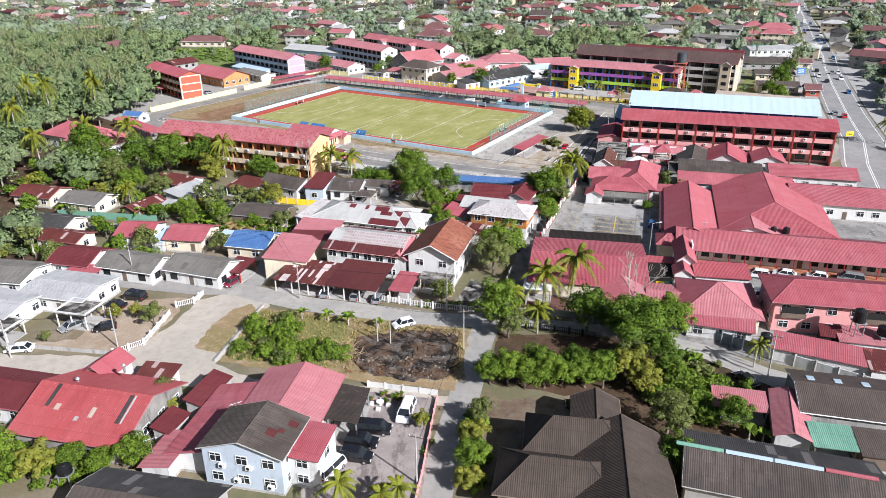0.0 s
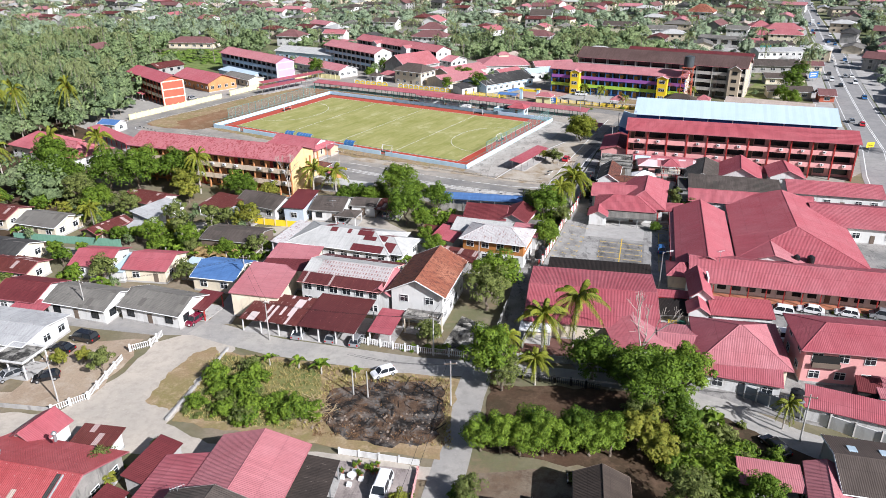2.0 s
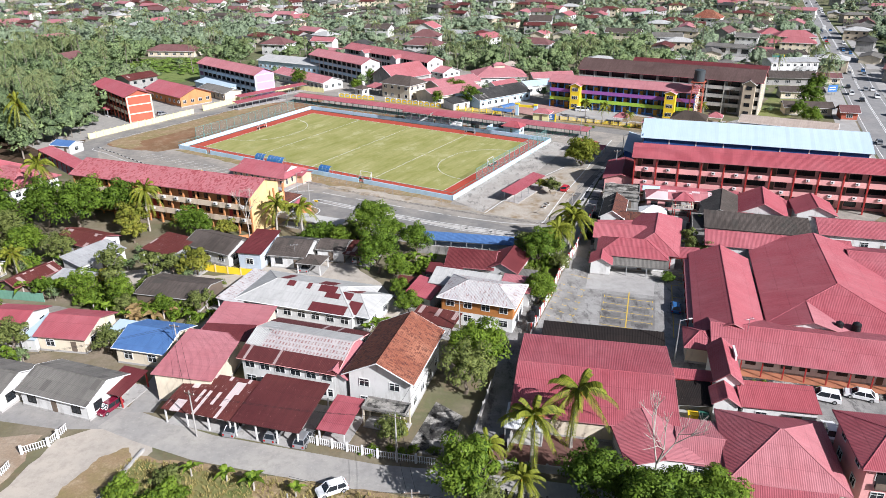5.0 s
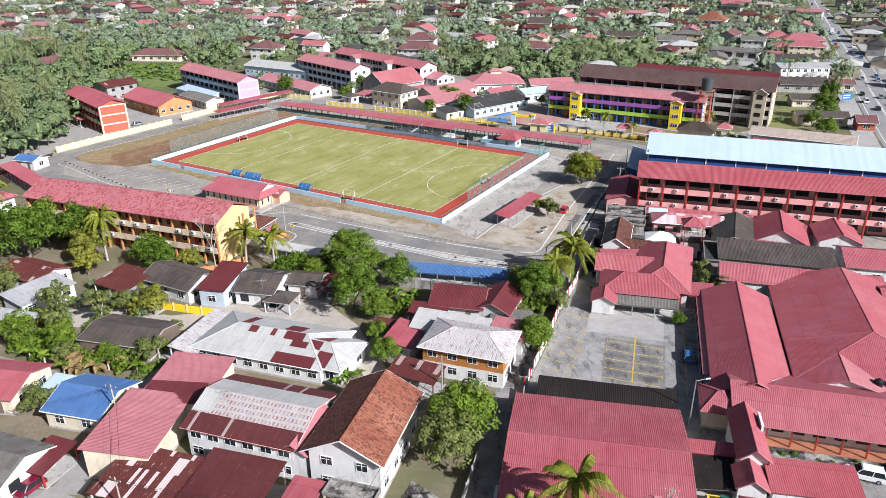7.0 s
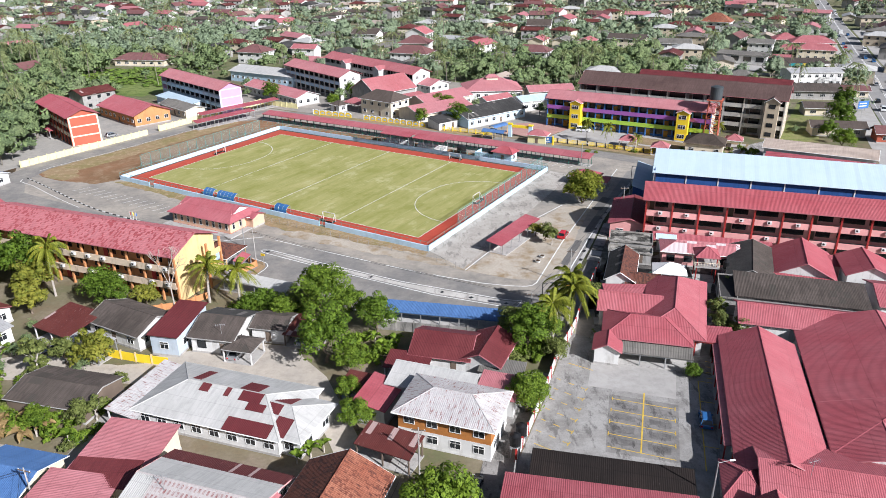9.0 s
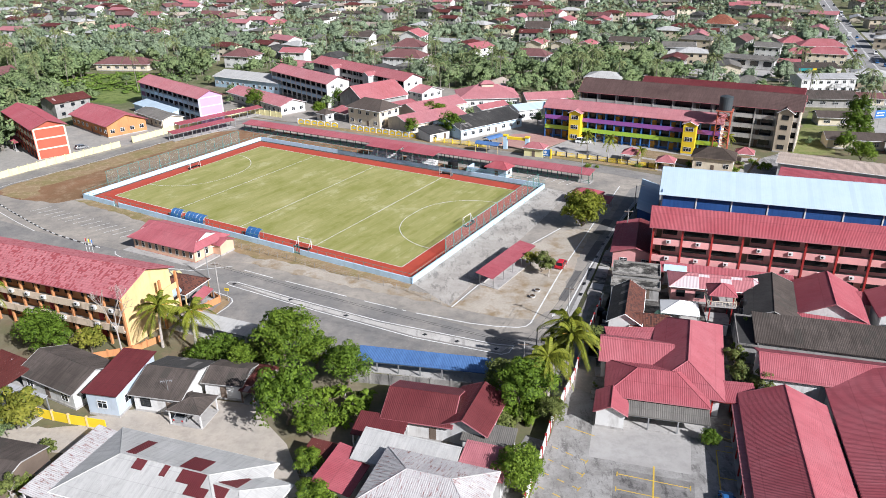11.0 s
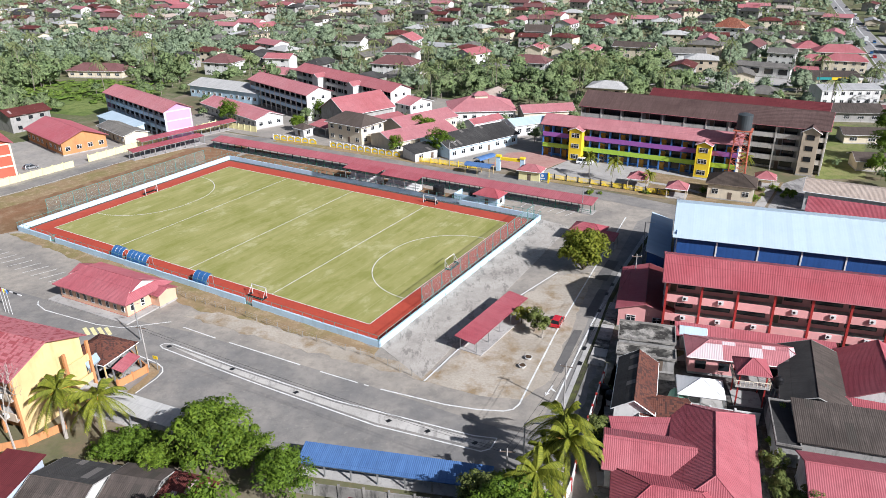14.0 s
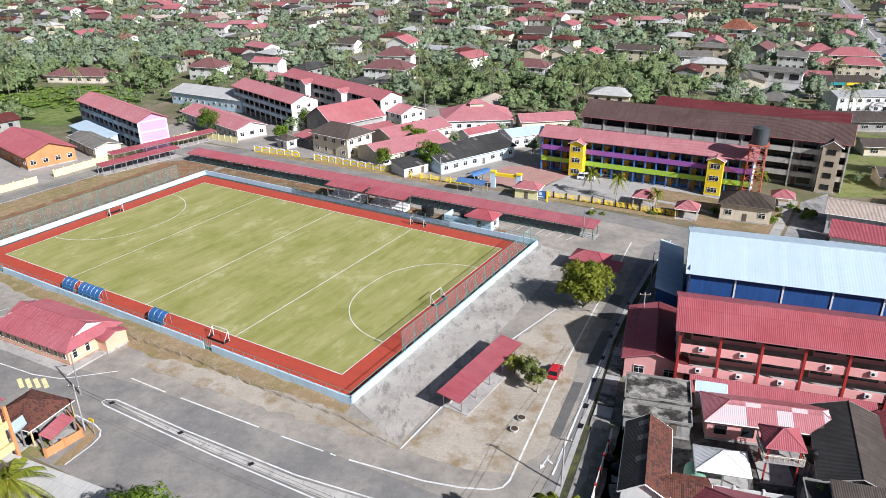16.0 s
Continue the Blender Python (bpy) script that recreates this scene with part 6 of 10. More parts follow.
house("white_tent", "white canvas canopy on thin metal posts", 47.6, 146.1, -14, 6.4, 4.8, 2.4, 3.9, "hip", TARP, METAL, 0.1, posts=True, cat="canopy", inset=3.15)
house("low_red_roof", "low annex with a flat red sheet roof", 36.8, 136.0, -3, 8.4, 4.2, 2.9, 3.3, "shed", RED2, WHITE, 0.3, win="")
house("flat_black_roof", "narrow store with a black flat roof", 55.4, 136.8, 73, 10, 3.0, 3.0, 3.2, "flat", DARKR, GREYW, 0.2, win="", cat="store", fascia=OLDCONC)
house("hall_skirt_roof", "low red skirt roof before a gable", 70.6, 138.9, -20.4, 11, 2.6, 2.8, 3.6, "shed", RED, WHITE, 0.3, win="")
house("long_dark_shed", "long shed with a dark weathered roof", 66.8, 133.2, -16, 22, 7.8, 3.6, 5.0, "shed", MIDGREY, GREYW, 0.4, win="")
house("dark_cross_shed", "shed with a grey weathered gabled roof", 64.0, 147.2, 68.4, 16, 9.0, 3.3, 5.0, "gable", MIDGREY, GREYW, 0.4, win="", rm2=DARKR)
house("red_gambrel_hall", "small hall with a red roof and white gable", 73.4, 146.2, 69.6, 13.5, 11, 3.4, 6.2, "gable", RED, WHITE, 0.5, win="")
house("red_front_canopy", "long red canopy before the school", 81, 146.8, -14, 16, 4, 3.2, 3.8, "shed", RED, PINKW, 0.3, win="")
block("pink_school", "three-storey pink school with red columns and a red sheet roof", 77.4, 160.8, -17.0, 61.4, 12.5, 3, 3.5, 2.2, RED3, PINKW, [PINKW, PINKW, PINKW], REDP, WOOD, bay=5.2, aircon=True, deep=3.4)
_x, _y = turned(77.4, 160.8, -17, -16, -7.8)
house("red_school_canopy", "low red sheet canopy along the pink school", _x, _y, -17, 24, 3.2, 2.8, 3.6, "shed", RED2, PINKW, 0.3, posts=True, cat="canopy")
house("pink_school_annex", "pink annex with a maroon-red roof", 47.0, 174.0, 73, 17, 9.6, 3.8, 5.2, "gable", MAROON, PINKW, 0.5, win="W", rm2=RED)
house("small_blue_roof", "small lean-to with a pale blue gabled roof", 51.2, 161.0, -16, 4.2, 3.6, 2.8, 3.6, "gable", SKYR, WHITE, 0.3, win="", cat="shed")

# sports hall with pale blue roof and navy cladding
FOOT.append((83.6, 181.6, -18.5, 29, 11))
hall = thing("sports_hall", "large sports hall with a pale blue metal roof and navy walls", "sports hall", 83.6, 181.6, -18.5)
HX, HY, HE = 29.0, 10.6, 11.2
part("wall", Geo().box(-HX + 0.6, -HY + 0.8, 0, HX - 0.6, HY - 0.8, HE), WHITE, hall)
for i in range(8):
    x0 = -HX + 0.8 + i * (2 * HX - 1.6) / 8
    x1 = x0 + (2 * HX - 1.6) / 8 - 0.3
    part("cladding", Geo().panel([(x0, -HY + 0.75, HE - 4.8), (x1, -HY + 0.75, HE - 4.8), (x1, -HY + 0.72, HE - 0.2), (x0, -HY + 0.72, HE - 0.2)], 0.5, 0.05, 0.05), NAVY, hall, "navy ribbed cladding")
    part("pilaster", Geo().box(x1 + 0.02, -HY + 0.55, 0, x1 + 0.28, -HY + 0.8, HE - 0.2), FRAMEW, hall)
part("end_cladding", Geo().box(-HX + 0.5, -HY + 0.8, 3.5, -HX + 0.6, HY - 0.8, HE + 0.6), NAVY, hall, "navy end cladding")
roof_parts(hall, 2 * HX, 2 * HY, HE, HE + 3.0, "gable", SKYR, pitch=0.45, fascia=SKYR)
house("hall_annex", "side annex with a pale blue sheet roof", 55.0, 195.0, 72, 22, 4.6, 5.0, 6.4, "shed", SKYR, NAVY, 0.3, win="", cat="annex")

# ---- buildings: orange school and west side ----
og = block("orange_school", "three-storey orange school with a worn red roof and balcony rails", -68.2, 152.8, -20.5, 53, 13, 3, 3.2, 2.5, WORN, ORANGE, [PEACH, PEACH, PEACH], ORANGE, REDP, bay=3.6, aircon=True, end_mat=YELLOWW, ends=False, deep=1.5, glaze=0.42, proud=0.5)
for k in range(3):
    X_ = 53 / 2 - 0.8 + 0.15
    part("landing", Geo().box(X_ + 0.05, 1.2, k * 3.2 - 0.1, X_ + 1.7, 5.6, k * 3.2 + 0.1).box(X_ + 1.55, 1.2, k * 3.2 + 0.1, X_ + 1.7, 5.6, k * 3.2 + 1.0), YELLOWW, og, "pale orange landing")
part("landing_post", Geo().box(X_ + 1.4, 1.2, 0, X_ + 1.75, 1.6, 9.4), ORANGE, og)
part("landing_post", Geo().box(X_ + 1.4, 5.2, 0, X_ + 1.75, 5.6, 9.4), ORANGE, og)
house("orange_stair", "orange stair wing with a mouldy tiled canopy", -43.4, 156.6, -20, 8.0, 7.4, 2.8, 4.5, "hip", CLAYD, YELLOWW, 0.4, inset=3.6, posts=True, cat="pavilion")
house("field_office", "salmon office with a red hip roof and tall windows", -51.6, 179.6, -27, 19.5, 10.8, 3.1, 5.4, "hip", RED2, SALMON, 0.8, inset=3.6, win="SE", step=1.9, ww=0.7, wh=1.5, doors="", low=REDWALL)
FO = bpy.data.objects["field_office"]
for e in (-1, 1):
    gx, gz, gy = e * (9.75 - 3.6 * 0.45), 5.4 - 0.55 * 2.3, 5.4 * 0.55
    gg = Geo()
    for q in (-1, 1):
        gg.poly([(e * 6.15, 0, 5.42), (gx + 0.35 * e, 0, 5.42), (gx + 0.35 * e, q * gy, gz + 0.02)])
    part("gablet_roof", gg, RED2, FO)
    part("gablet", Geo().hexa([(gx - 0.06, -gy * 0.96, gz), (gx + 0.06, -gy * 0.96, gz), (gx + 0.06, gy * 0.96, gz), (gx - 0.06, gy * 0.96, gz)], [(gx - 0.06, -0.05, 5.36), (gx + 0.06, -0.05, 5.36), (gx + 0.06, 0.05, 5.36), (gx - 0.06, 0.05, 5.36)]), FRAMEW, FO, "white gable panel")
house("court_awning", "small red sheet awning on thin posts inside the wall", -38.2, 153.3, 80, 4.6, 1.8, 2.2, 2.8, "shed", RED2, METAL, 0.1, posts=True, cat="awning")
house("court_awning", "small pale blue sheet awning on thin posts", -42.9, 152.2, 74, 5.6, 1.6, 3.2, 3.6, "shed", SKYR, METAL, 0.1, posts=True, cat="awning")
house("office_porch", "porch with a small red roof", -41.8, 177.6, -27, 3.6, 4.6, 2.6, 3.4, "gable", RED, SALMON, 0.3, win="")
house("red_west_hall", "hall with a red tiled hip roof", -118.5, 171, -28, 19, 15, 4, 7.0, "hip", WORN, WHITE, 0.8, inset=6, win="SE")
house("red_west_hall", "hall with a red tiled hip roof", -131, 180, -28, 18, 14, 4, 7.4, "hip", RED2, WHITE, 0.8, inset=6, win="SE")
house("red_walkway", "covered walkway with a red sheet roof", -116.5, 193.6, -43.7, 30, 4.4, 3.0, 3.5, "shed", RED2, REDP, 0.2, posts=True, cat="walkway")
house("blue_hut", "white hut with a blue sheet roof", -123.4, 210.0, -18, 8, 6.4, 2.9, 4.0, "gable", BLUER, WHITE, 0.4, win="SE")
def end_bands(ob, L, d, floors, fh, over, mat):
    """Pale bands round the end wall of a block."""
    X, Y, H = L / 2 - over + 0.15, d / 2 - over, floors * fh
    for k in range(floors + 1):
        part("band", Geo().box(X, -Y, max(0, k * fh - 0.35), X + 0.06, Y, k * fh + 0.1), mat, ob)
    for y0 in (-Y, Y - 0.5):
        part("band", Geo().box(X, y0, 0.1, X + 0.08, y0 + 0.5, H), mat, ob)


red_west = block("red_block_west", "three-storey red and cream school with a red roof", -127.5, 265.5, -48, 36, 11, 3, 3.2, 2.2, RED, REDWALL, [CREAM, CREAM, CREAM], REDWALL, bay=4, end_mat=REDWALL, ends=False)
end_bands(red_west, 36, 11, 3, 3.2, 0.8, CREAM)
house("red_hall_west", "hall with a wide red gabled roof", -114.6, 289.5, -42, 30, 15.5, 4.2, 7.2, "gable", RED2, ORANGE, 0.8, win="SE", cat="hall")
house("red_court_canopy", "low red sheet canopy before the red school", -134.8, 266.2, -48, 15, 5.4, 2.8, 3.4, "shed", RED, METAL, 0.3, posts=True, cat="canopy")
house("grey_hall_west", "low hall with a grey sheet roof", -99, 297.0, -44, 22, 9, 3.2, 4.4, "gable", GREYR, CREAM, 0.5, win="S")
house("long_walkway_west", "long covered walkway with a red sheet roof", -76, 296, 50, 36, 3.4, 2.8, 3.2, "shed", RED, METAL, 0.2, posts=True, cat="walkway")
house("long_walkway_west", "long covered walkway with a red sheet roof", -77.6, 280, 51, 25, 3.4, 2.7, 3.1, "shed", RED, METAL, 0.2, posts=True, cat="walkway")

# ---- buildings: north school ----
purple = block("purple_school", "three-storey lilac and blue school with a red roof", -96.4, 313.6, -44.6, 50, 11, 3, 3.2, 2.4, HAZER, BLUEW, [SKYP, SKYP, SKYP], BLUEW, bay=4, end_mat=LILAC, ends=False)
end_bands(purple, 50, 11, 3, 3.2, 0.8, plain("pale_lilac", (0.62, 0.45, 0.64), 0.8, 0.08))
house("blue_canteen", "low canteen with a pale blue sheet roof", -104.5, 308.5, -44.6, 28, 6, 3.2, 4.2, "shed", SKYR, SKYP, 0.4, win="")
block("grey_school", "three-storey grey school with a red roof", -50.2, 338.4, -48.4, 45, 12, 3, 3.2, 2.4, HAZER, GREYW, [SKYP, SKYP, SKYP], WHITE, bay=4, end_mat=WHITE)
for q in (-13.0, 12.0):
    sx, sy = turned(-28, 351.0, -48.2, q, -6.2)
    house("stair_wing", "white stair wing with a red gabled roof", sx, sy, 41.8, 5.0, 5.0, 9.6, 11.0, "gable", HAZER2, WHITE, 0.4, win="E", storeys=3, doors="", cat="stair tower")
block("white_school", "three-storey white school with a long red roof", -28, 351.0, -48.2, 68, 11, 3, 3.2, 2.4, HAZER2, WHITE, [WHITE, WHITE, WHITE], WHITE, bay=4.4)
house("white_roof_hall", "hall with a white curved roof", -78, 362, -30, 40, 16, 5, 7, "gable", WHITER, SKYP, 0.6, win="S", cat="hall")
house("red_great_roof", "assembly hall with a wide red gabled roof", -21.5, 318.5, 42, 22, 18, 5, 10, "gable", HAZER2, GREYW, 0.8, win="SE", cat="hall")
house("red_hall_canopy", "lean-to beside the assembly hall with a red sheet roof", -10.2, 308.6, 42, 15, 5.4, 3.2, 4.2, "shed", HAZER2, METAL, 0.3, posts=True, cat="canopy")
house("brown_roof_office", "two-storey cream office with a brown hip roof", -19, 293, -36.6, 16.5, 12.5, 6.2, 9.0, "hip", BROWNR, CREAM, 0.8, inset=4, win="SE", storeys=2)
house("pink_roof_house", "house with a pale pink sheet roof", -66, 324.5, -46, 42, 12, 3.6, 5.6, "gable", HAZER, WHITE, 0.6, win="SE")
house("pink_roof_hall", "long low classroom hall with a pale pink sheet roof", 2, 304.5, 40.5, 25, 13, 4, 6.2, "gable", HAZER, CREAM, 0.6, win="SE", cat="hall")
house("pink_roof_hall", "long low classroom hall with a pale pink sheet roof", 0.5, 287.5, 38, 26, 14.5, 3.6, 5.8, "gable", HAZER, CREAM, 0.6, win="SE", cat="hall")
hall = house("pyramid_hall", "broad hall with a red hip roof and a small raised top", 24, 325, 4, 25, 19, 3.8, 7.6, "hip", HAZER, WHITE, 0.8, win="SE", inset=8.6, cat="hall")
tp = Geo()
for a, b in (((-3, -2.2), (3, -2.2)), ((3, -2.2), (3, 2.2)), ((3, 2.2), (-3, 2.2)), ((-3, 2.2), (-3, -2.2))):
    sx = 1 if a[0] + b[0] > 0 else -1
    hi = [(1.2 * (1 if b[0] > 0 else -1), 0, 9.2), (1.2 * (1 if a[0] > 0 else -1), 0, 9.2)]
    tp.poly([(*a, 8.0), (*b, 8.0)] + (hi if a[1] == b[1] else [(1.2 * sx, 0, 9.2)]))
part("roof_cap", tp, HAZER, hall)
part("lantern_wall", Geo().box(-2.4, -1.7, 6.8, 2.4, 1.7, 8.1), CREAM, hall)
house("red_roof_house", "house with a red sheet roof", 47.6, 318.4, 10, 20, 9.5, 3.8, 5.8, "gable", HAZER, CREAM, 0.6, win="SE")
house("red_long_canteen", "narrow canteen with a red sheet roof", 24.2, 304.8, 38, 14, 6, 3.2, 4.6, "gable", HAZER2, WHITE, 0.4, win="S", cat="canteen")
house("school_hut", "small hut with a brown hip roof beside the school wall", -37.6, 298.2, -42, 6, 5, 2.8, 4.2, "hip", BROWNR, WHITE, 0.5, win="SE", inset=2.4, cat="hut")
house("red_lean_roof", "low canopy with a red sheet roof beside the office", -31.2, 301.4, -42, 9, 6, 2.8, 3.8, "shed", HAZER2, METAL, 0.3, posts=True, cat="canopy")
house("white_annex", "white two-storey annex with a red roof", -2.6, 327.5, -46, 14, 12, 5.4, 7.4, "gable", HAZER, WHITE, 0.6, win="SE", storeys=2)
house("blue_long_roof", "low hall with a dark stained sheet roof", 18.4, 282.0, 38, 29, 16.5, 3.6, 6.2, "gable", DARKR, SKYP, 0.6, win="SE", rm2=GREYR, cat="hall")
house("dark_lean_roof", "low store with a dark stained sheet roof", 3.2, 270.4, 38, 9, 7, 2.8, 3.8, "shed", DARKR, WHITE, 0.3, win="S", cat="store")
house("pale_blue_roof", "low building with a pale blue sheet roof", 38.2, 300.8, 24, 14, 10.5, 3.8, 5.2, "gable", SKYR, WHITE, 0.4, win="S")
block("rainbow_school", "three-storey school painted yellow, purple, lime and blue", 67.3, 263.4, -27.5, 57, 10.5, 3, 3.3, 2.2, HAZER, BLUEP, [YELLOW, LIME, PURPLE], BLUEP, OCHRE, bay=2.9, end_mat=CREAM, deep=1.5, proud=0.3, door_w=0.75, every=2)
for i, q in enumerate((-16.8, 19.3)):
    sx, sy = turned(67.3, 263.4, -27.5, q, -5.2)
    st = house("stair_tower", "yellow and blue stair tower with a small red roof", sx, sy, 62.5, 4.4, 4.6, 9.4, 10.4, "gable", HAZER, YELLOW, 0.4, win="W", storeys=3, doors="", cat="stair tower", ww=2.2)
block("brown_school", "four-storey grey and cream school with a long dark brown roof", 87.8, 273.0, -29.0, 71, 16, 4, 3.2, 3.6, REDBROWN, GREYW, [PALEG, PALEG, PALEG, PALEG], PALEG, bay=6.2, end_mat=TAN)
for q in (31.0,):
    sx, sy = turned(87.8, 273.0, -29.0, q, -7.6)
    house("stair_wing", "four-storey cream stair wing with a dark brown roof", sx, sy, 61, 4.2, 5.2, 12.2, 13.8, "gable", REDBROWN, TAN, 0.5, win="WE", storeys=4, doors="", cat="stair tower", style="d", ww=1.8)
block("maroon_school", "four-storey school behind with a maroon roof", 104.6, 288.6, -29.0, 54, 12, 4, 3.1, 2.2, MAROON, GREYW, [GREYW], TAN, bay=18)
house("guard_house", "small guard house with a red hip roof and blue sign", 34.6, 248.6, -24, 7, 5, 3.0, 4.4, "hip", HAZER2, PALEY, 0.5, win="S", inset=2.4)
house("store_house", "cream store with a dark brown hip roof", 84.2, 233.8, -24, 12, 9, 4.2, 6.4, "hip", DKBROWN, CREAM, 0.6, win="SE", inset=4.2)
for gx, gy in ((62.6, 242.4), (70.6, 234.2), (96.2, 241.6)):
    house("red_gazebo", "garden gazebo with a red hip roof", gx, gy, -24, 5.4, 5.4, 2.6, 4.2, "hip", HAZER2, CREAM, 0.4, posts=True, cat="gazebo", inset=2.6, group="gazebos")
house("beige_roof_hall", "hall with a beige sheet roof", 113, 221, -29, 30, 12, 5.0, 6.4, "gable", BEIGER, WHITE, 0.6, win="S")
house("red_low_hall", "low hall with a dark red sheet roof", 108, 211, -29, 28, 8, 3.2, 4.4, "shed", RED, WHITE, 0.4, win="")

# field-side walkway and shelters
wy = thing("field_walkway", "long covered walkway with a red sheet roof on steel posts", "walkway", -8.2, 253.4, -29.5)
WL = 127.0
part("roof", Geo().panel([(-WL / 2, -2.25, 2.7), (WL / 2, -2.25, 2.7), (WL / 2, 2.25, 3.3), (-WL / 2, 2.25, 3.3)], 0.5, 0.05), RED2, wy)
for i in range(43):
    q = -WL / 2 + 0.5 + i * (WL - 1) / 42
    part("post", Geo().box(q - 0.06, -1.66, 0, q + 0.06, -1.54, 2.72).box(q - 0.06, 1.5, 0, q + 0.06, 1.62, 3.2).box(q - 0.05, -1.6, 2.55, q + 0.05, 1.5, 2.66), GREENP, wy)
part("floor_slab", Geo().box(-WL / 2, -1.7, 0, WL / 2, 1.7, 0.12), CONC, wy)
part("rail", Geo().bar((-WL / 2, -1.6, 1.0), (WL / 2, -1.6, 1.0), 0.05).bar((-WL / 2, -1.6, 0.55), (WL / 2, -1.6, 0.55), 0.04), GREENP, wy)


def tribune(u, L):
    x, y = fld(u, 62.4)
    f = thing("tribune", "small covered stand with white steps and red roof", "stand", x, y, PROT)
    for k in range(3):
        part("step", Geo().box(-L / 2, 0.3 + k * 0.9, 0, L / 2, 1.2 + k * 0.9, 0.5 + 0.45 * k), FRAMEW, f, "white step")
    part("roof", Geo().panel([(-L / 2 - 0.6, -0.6, 3.6), (L / 2 + 0.6, -0.6, 3.6), (L / 2 + 0.6, 3.6, 4.1), (-L / 2 - 0.6, 3.6, 4.1)]), RED, f)
    for i in range(4):
        q = -L / 2 + L * i / 3
        part("post", Geo().box(q - 0.07, -0.3, 0, q + 0.07, -0.16, 3.65), METAL, f)
        part("post", Geo().box(q - 0.07, 3.1, 0, q + 0.07, 3.24, 4.0), METAL, f)


tribune(43.1, 10.4)
tribune(55.8, 10.4)
house("field_kiosk", "pale blue kiosk with a red hip roof", *fld(82, 64.2), PROT, 7.2, 5.2, 3.0, 4.4, "hip", RED3, SKYP, 0.6, win="SE", inset=2.4, cat="kiosk")
pw = thing("pump_yard", "low pale wall round a water tank", "wall", *fld(76.8, 64.2), PROT)
part("wall", Geo().box(-4.2, -1.9, 0, 3, -1.7, 2.0).box(-4.2, -1.7, 0, -4, 2.2, 2.0), SKYP, pw)
sb = thing("bus_shelter", "open shelter with a red sheet roof on thin posts", "shelter", 18.9, 166.4, 57.0)
part("roof", Geo().panel([(-9.0, -1.9, 2.55), (9.6, -1.9, 2.55), (9.6, 1.9, 3.0), (-9.0, 1.9, 3.0)]), RED, sb)
for i in range(5):
    q = -7.8 + i * 3.9
    part("post", Geo().box(q - 0.06, -1.6, 0, q + 0.06, -1.48, 2.6).box(q - 0.06, 1.48, 0, q + 0.06, 1.6, 2.9), METAL, sb)
part("floor_slab", Geo().box(-8.1, -2.6, 0, 8.1, 1.7, 0.18), CONC, sb)
part("bench", Geo().box(-7.5, 0.9, 0.18, 7.5, 1.3, 0.6), CONC, sb)
house("guard_kiosk", "small red-roofed guard kiosk by the road", 42.6, 205.8, -28, 7.5, 5.4, 2.8, 4.0, "hip", RED, REDWALL, 0.6, win="SE", inset=2.4, cat="kiosk")
house("guard_canopy", "lean-to canopy with a red sheet roof", 45.4, 202.0, -28, 5, 4, 2.4, 2.9, "shed", RED, METAL, 0.2, posts=True, cat="canopy")
house("blue_fence_roof", "long lean-to with a bright blue sheet roof along the road", 4.6, 130.2, -11.5, 24.5, 3.4, 2.0, 2.6, "shed", BLUER, METAL, 0.2, posts=True, cat="canopy")
house("white_fence_roof", "long lean-to with a white sheet roof along the road", -33.8, 142.7, -23.4, 18.4, 3.2, 2.3, 2.9, "shed", WHITER, METAL, 0.2, posts=True, cat="canopy")

# far landmarks beside the town street
VISTA = [(161, 402), (150, 403), (128, 404), (140, 398), (182, 432), (168, 341), (204, 413), (193, 421), (178, 395), (185, 382)]  # houses and yards that stand clear of trees
house("shop_row", "long white garage row with dark open bays and a grey roof", 161.3, 402.5, -34, 26, 10, 4.8, 5.6, "shed", GREYR, WHITE, 0.6, win="S", style="d", ww=4.4, wh=3.2, step=5.6, doors="", cat="garage")
ground_piece("garage_yard", slab([(119.8, 392), (123.8, 405), (147, 409), (174, 394), (170, 376.5), (139, 379)], -0.2, 0.05), CONCP, "pale concrete yard before the garages")
house("shop_house", "white two-storey house with a grey roof", 182.5, 432, -28, 14, 10, 6.4, 8.4, "gable", GREYR, WHITE, 0.6, win="SE", storeys=2, doors="")
house("white_villa", "white two-storey villa with a pale grey sheet roof", 168, 342, 2, 24, 11, 6.2, 7.6, "gable", ASHR, WHITE, 0.4, win="SE", storeys=2, doors="", fascia=WHITE)
house("red_shop", "cream two-storey shop with a red hip roof", 204.5, 413, -23, 20, 11, 5.4, 8.2, "hip", HAZER2, CREAM, 0.6, win="S", storeys=2, doors="", cat="shop", inset=5)
house("red_shop", "low shop with a red hip roof", 193, 421.5, -21, 11.5, 9, 4.2, 6.8, "hip", HAZER2, CREAM, 0.6, win="S", style="d", ww=3, step=5, doors="", cat="shop", inset=4)
house("red_shop", "low shop with a red lean-to roof", 178, 395.5, -20, 11, 8, 3.4, 4.8, "shed", HAZER2, CREAM, 0.5, win="S", style="d", ww=3, step=5, doors="", cat="shop")
front = house("street_shop", "low brown-roofed shop with coloured shop boards", 185, 382, -8, 20, 11, 3.6, 4.8, "shed", BROWNR, CREAM, 0.5, win="S", style="d", ww=3, step=5, doors="", cat="shop")
for q, w_, mt in ((-6.6, 6.0, plain("teal_paint", (0.03, 0.27, 0.27), 0.6, 0.2)), (0.2, 7.0, YELLOW), (6.8, 5.4, WHITE)):
    part("shop_board", Geo().box(q - w_ / 2, -5.62, 2.5, q + w_ / 2, -5.5, 3.6), mt, front)
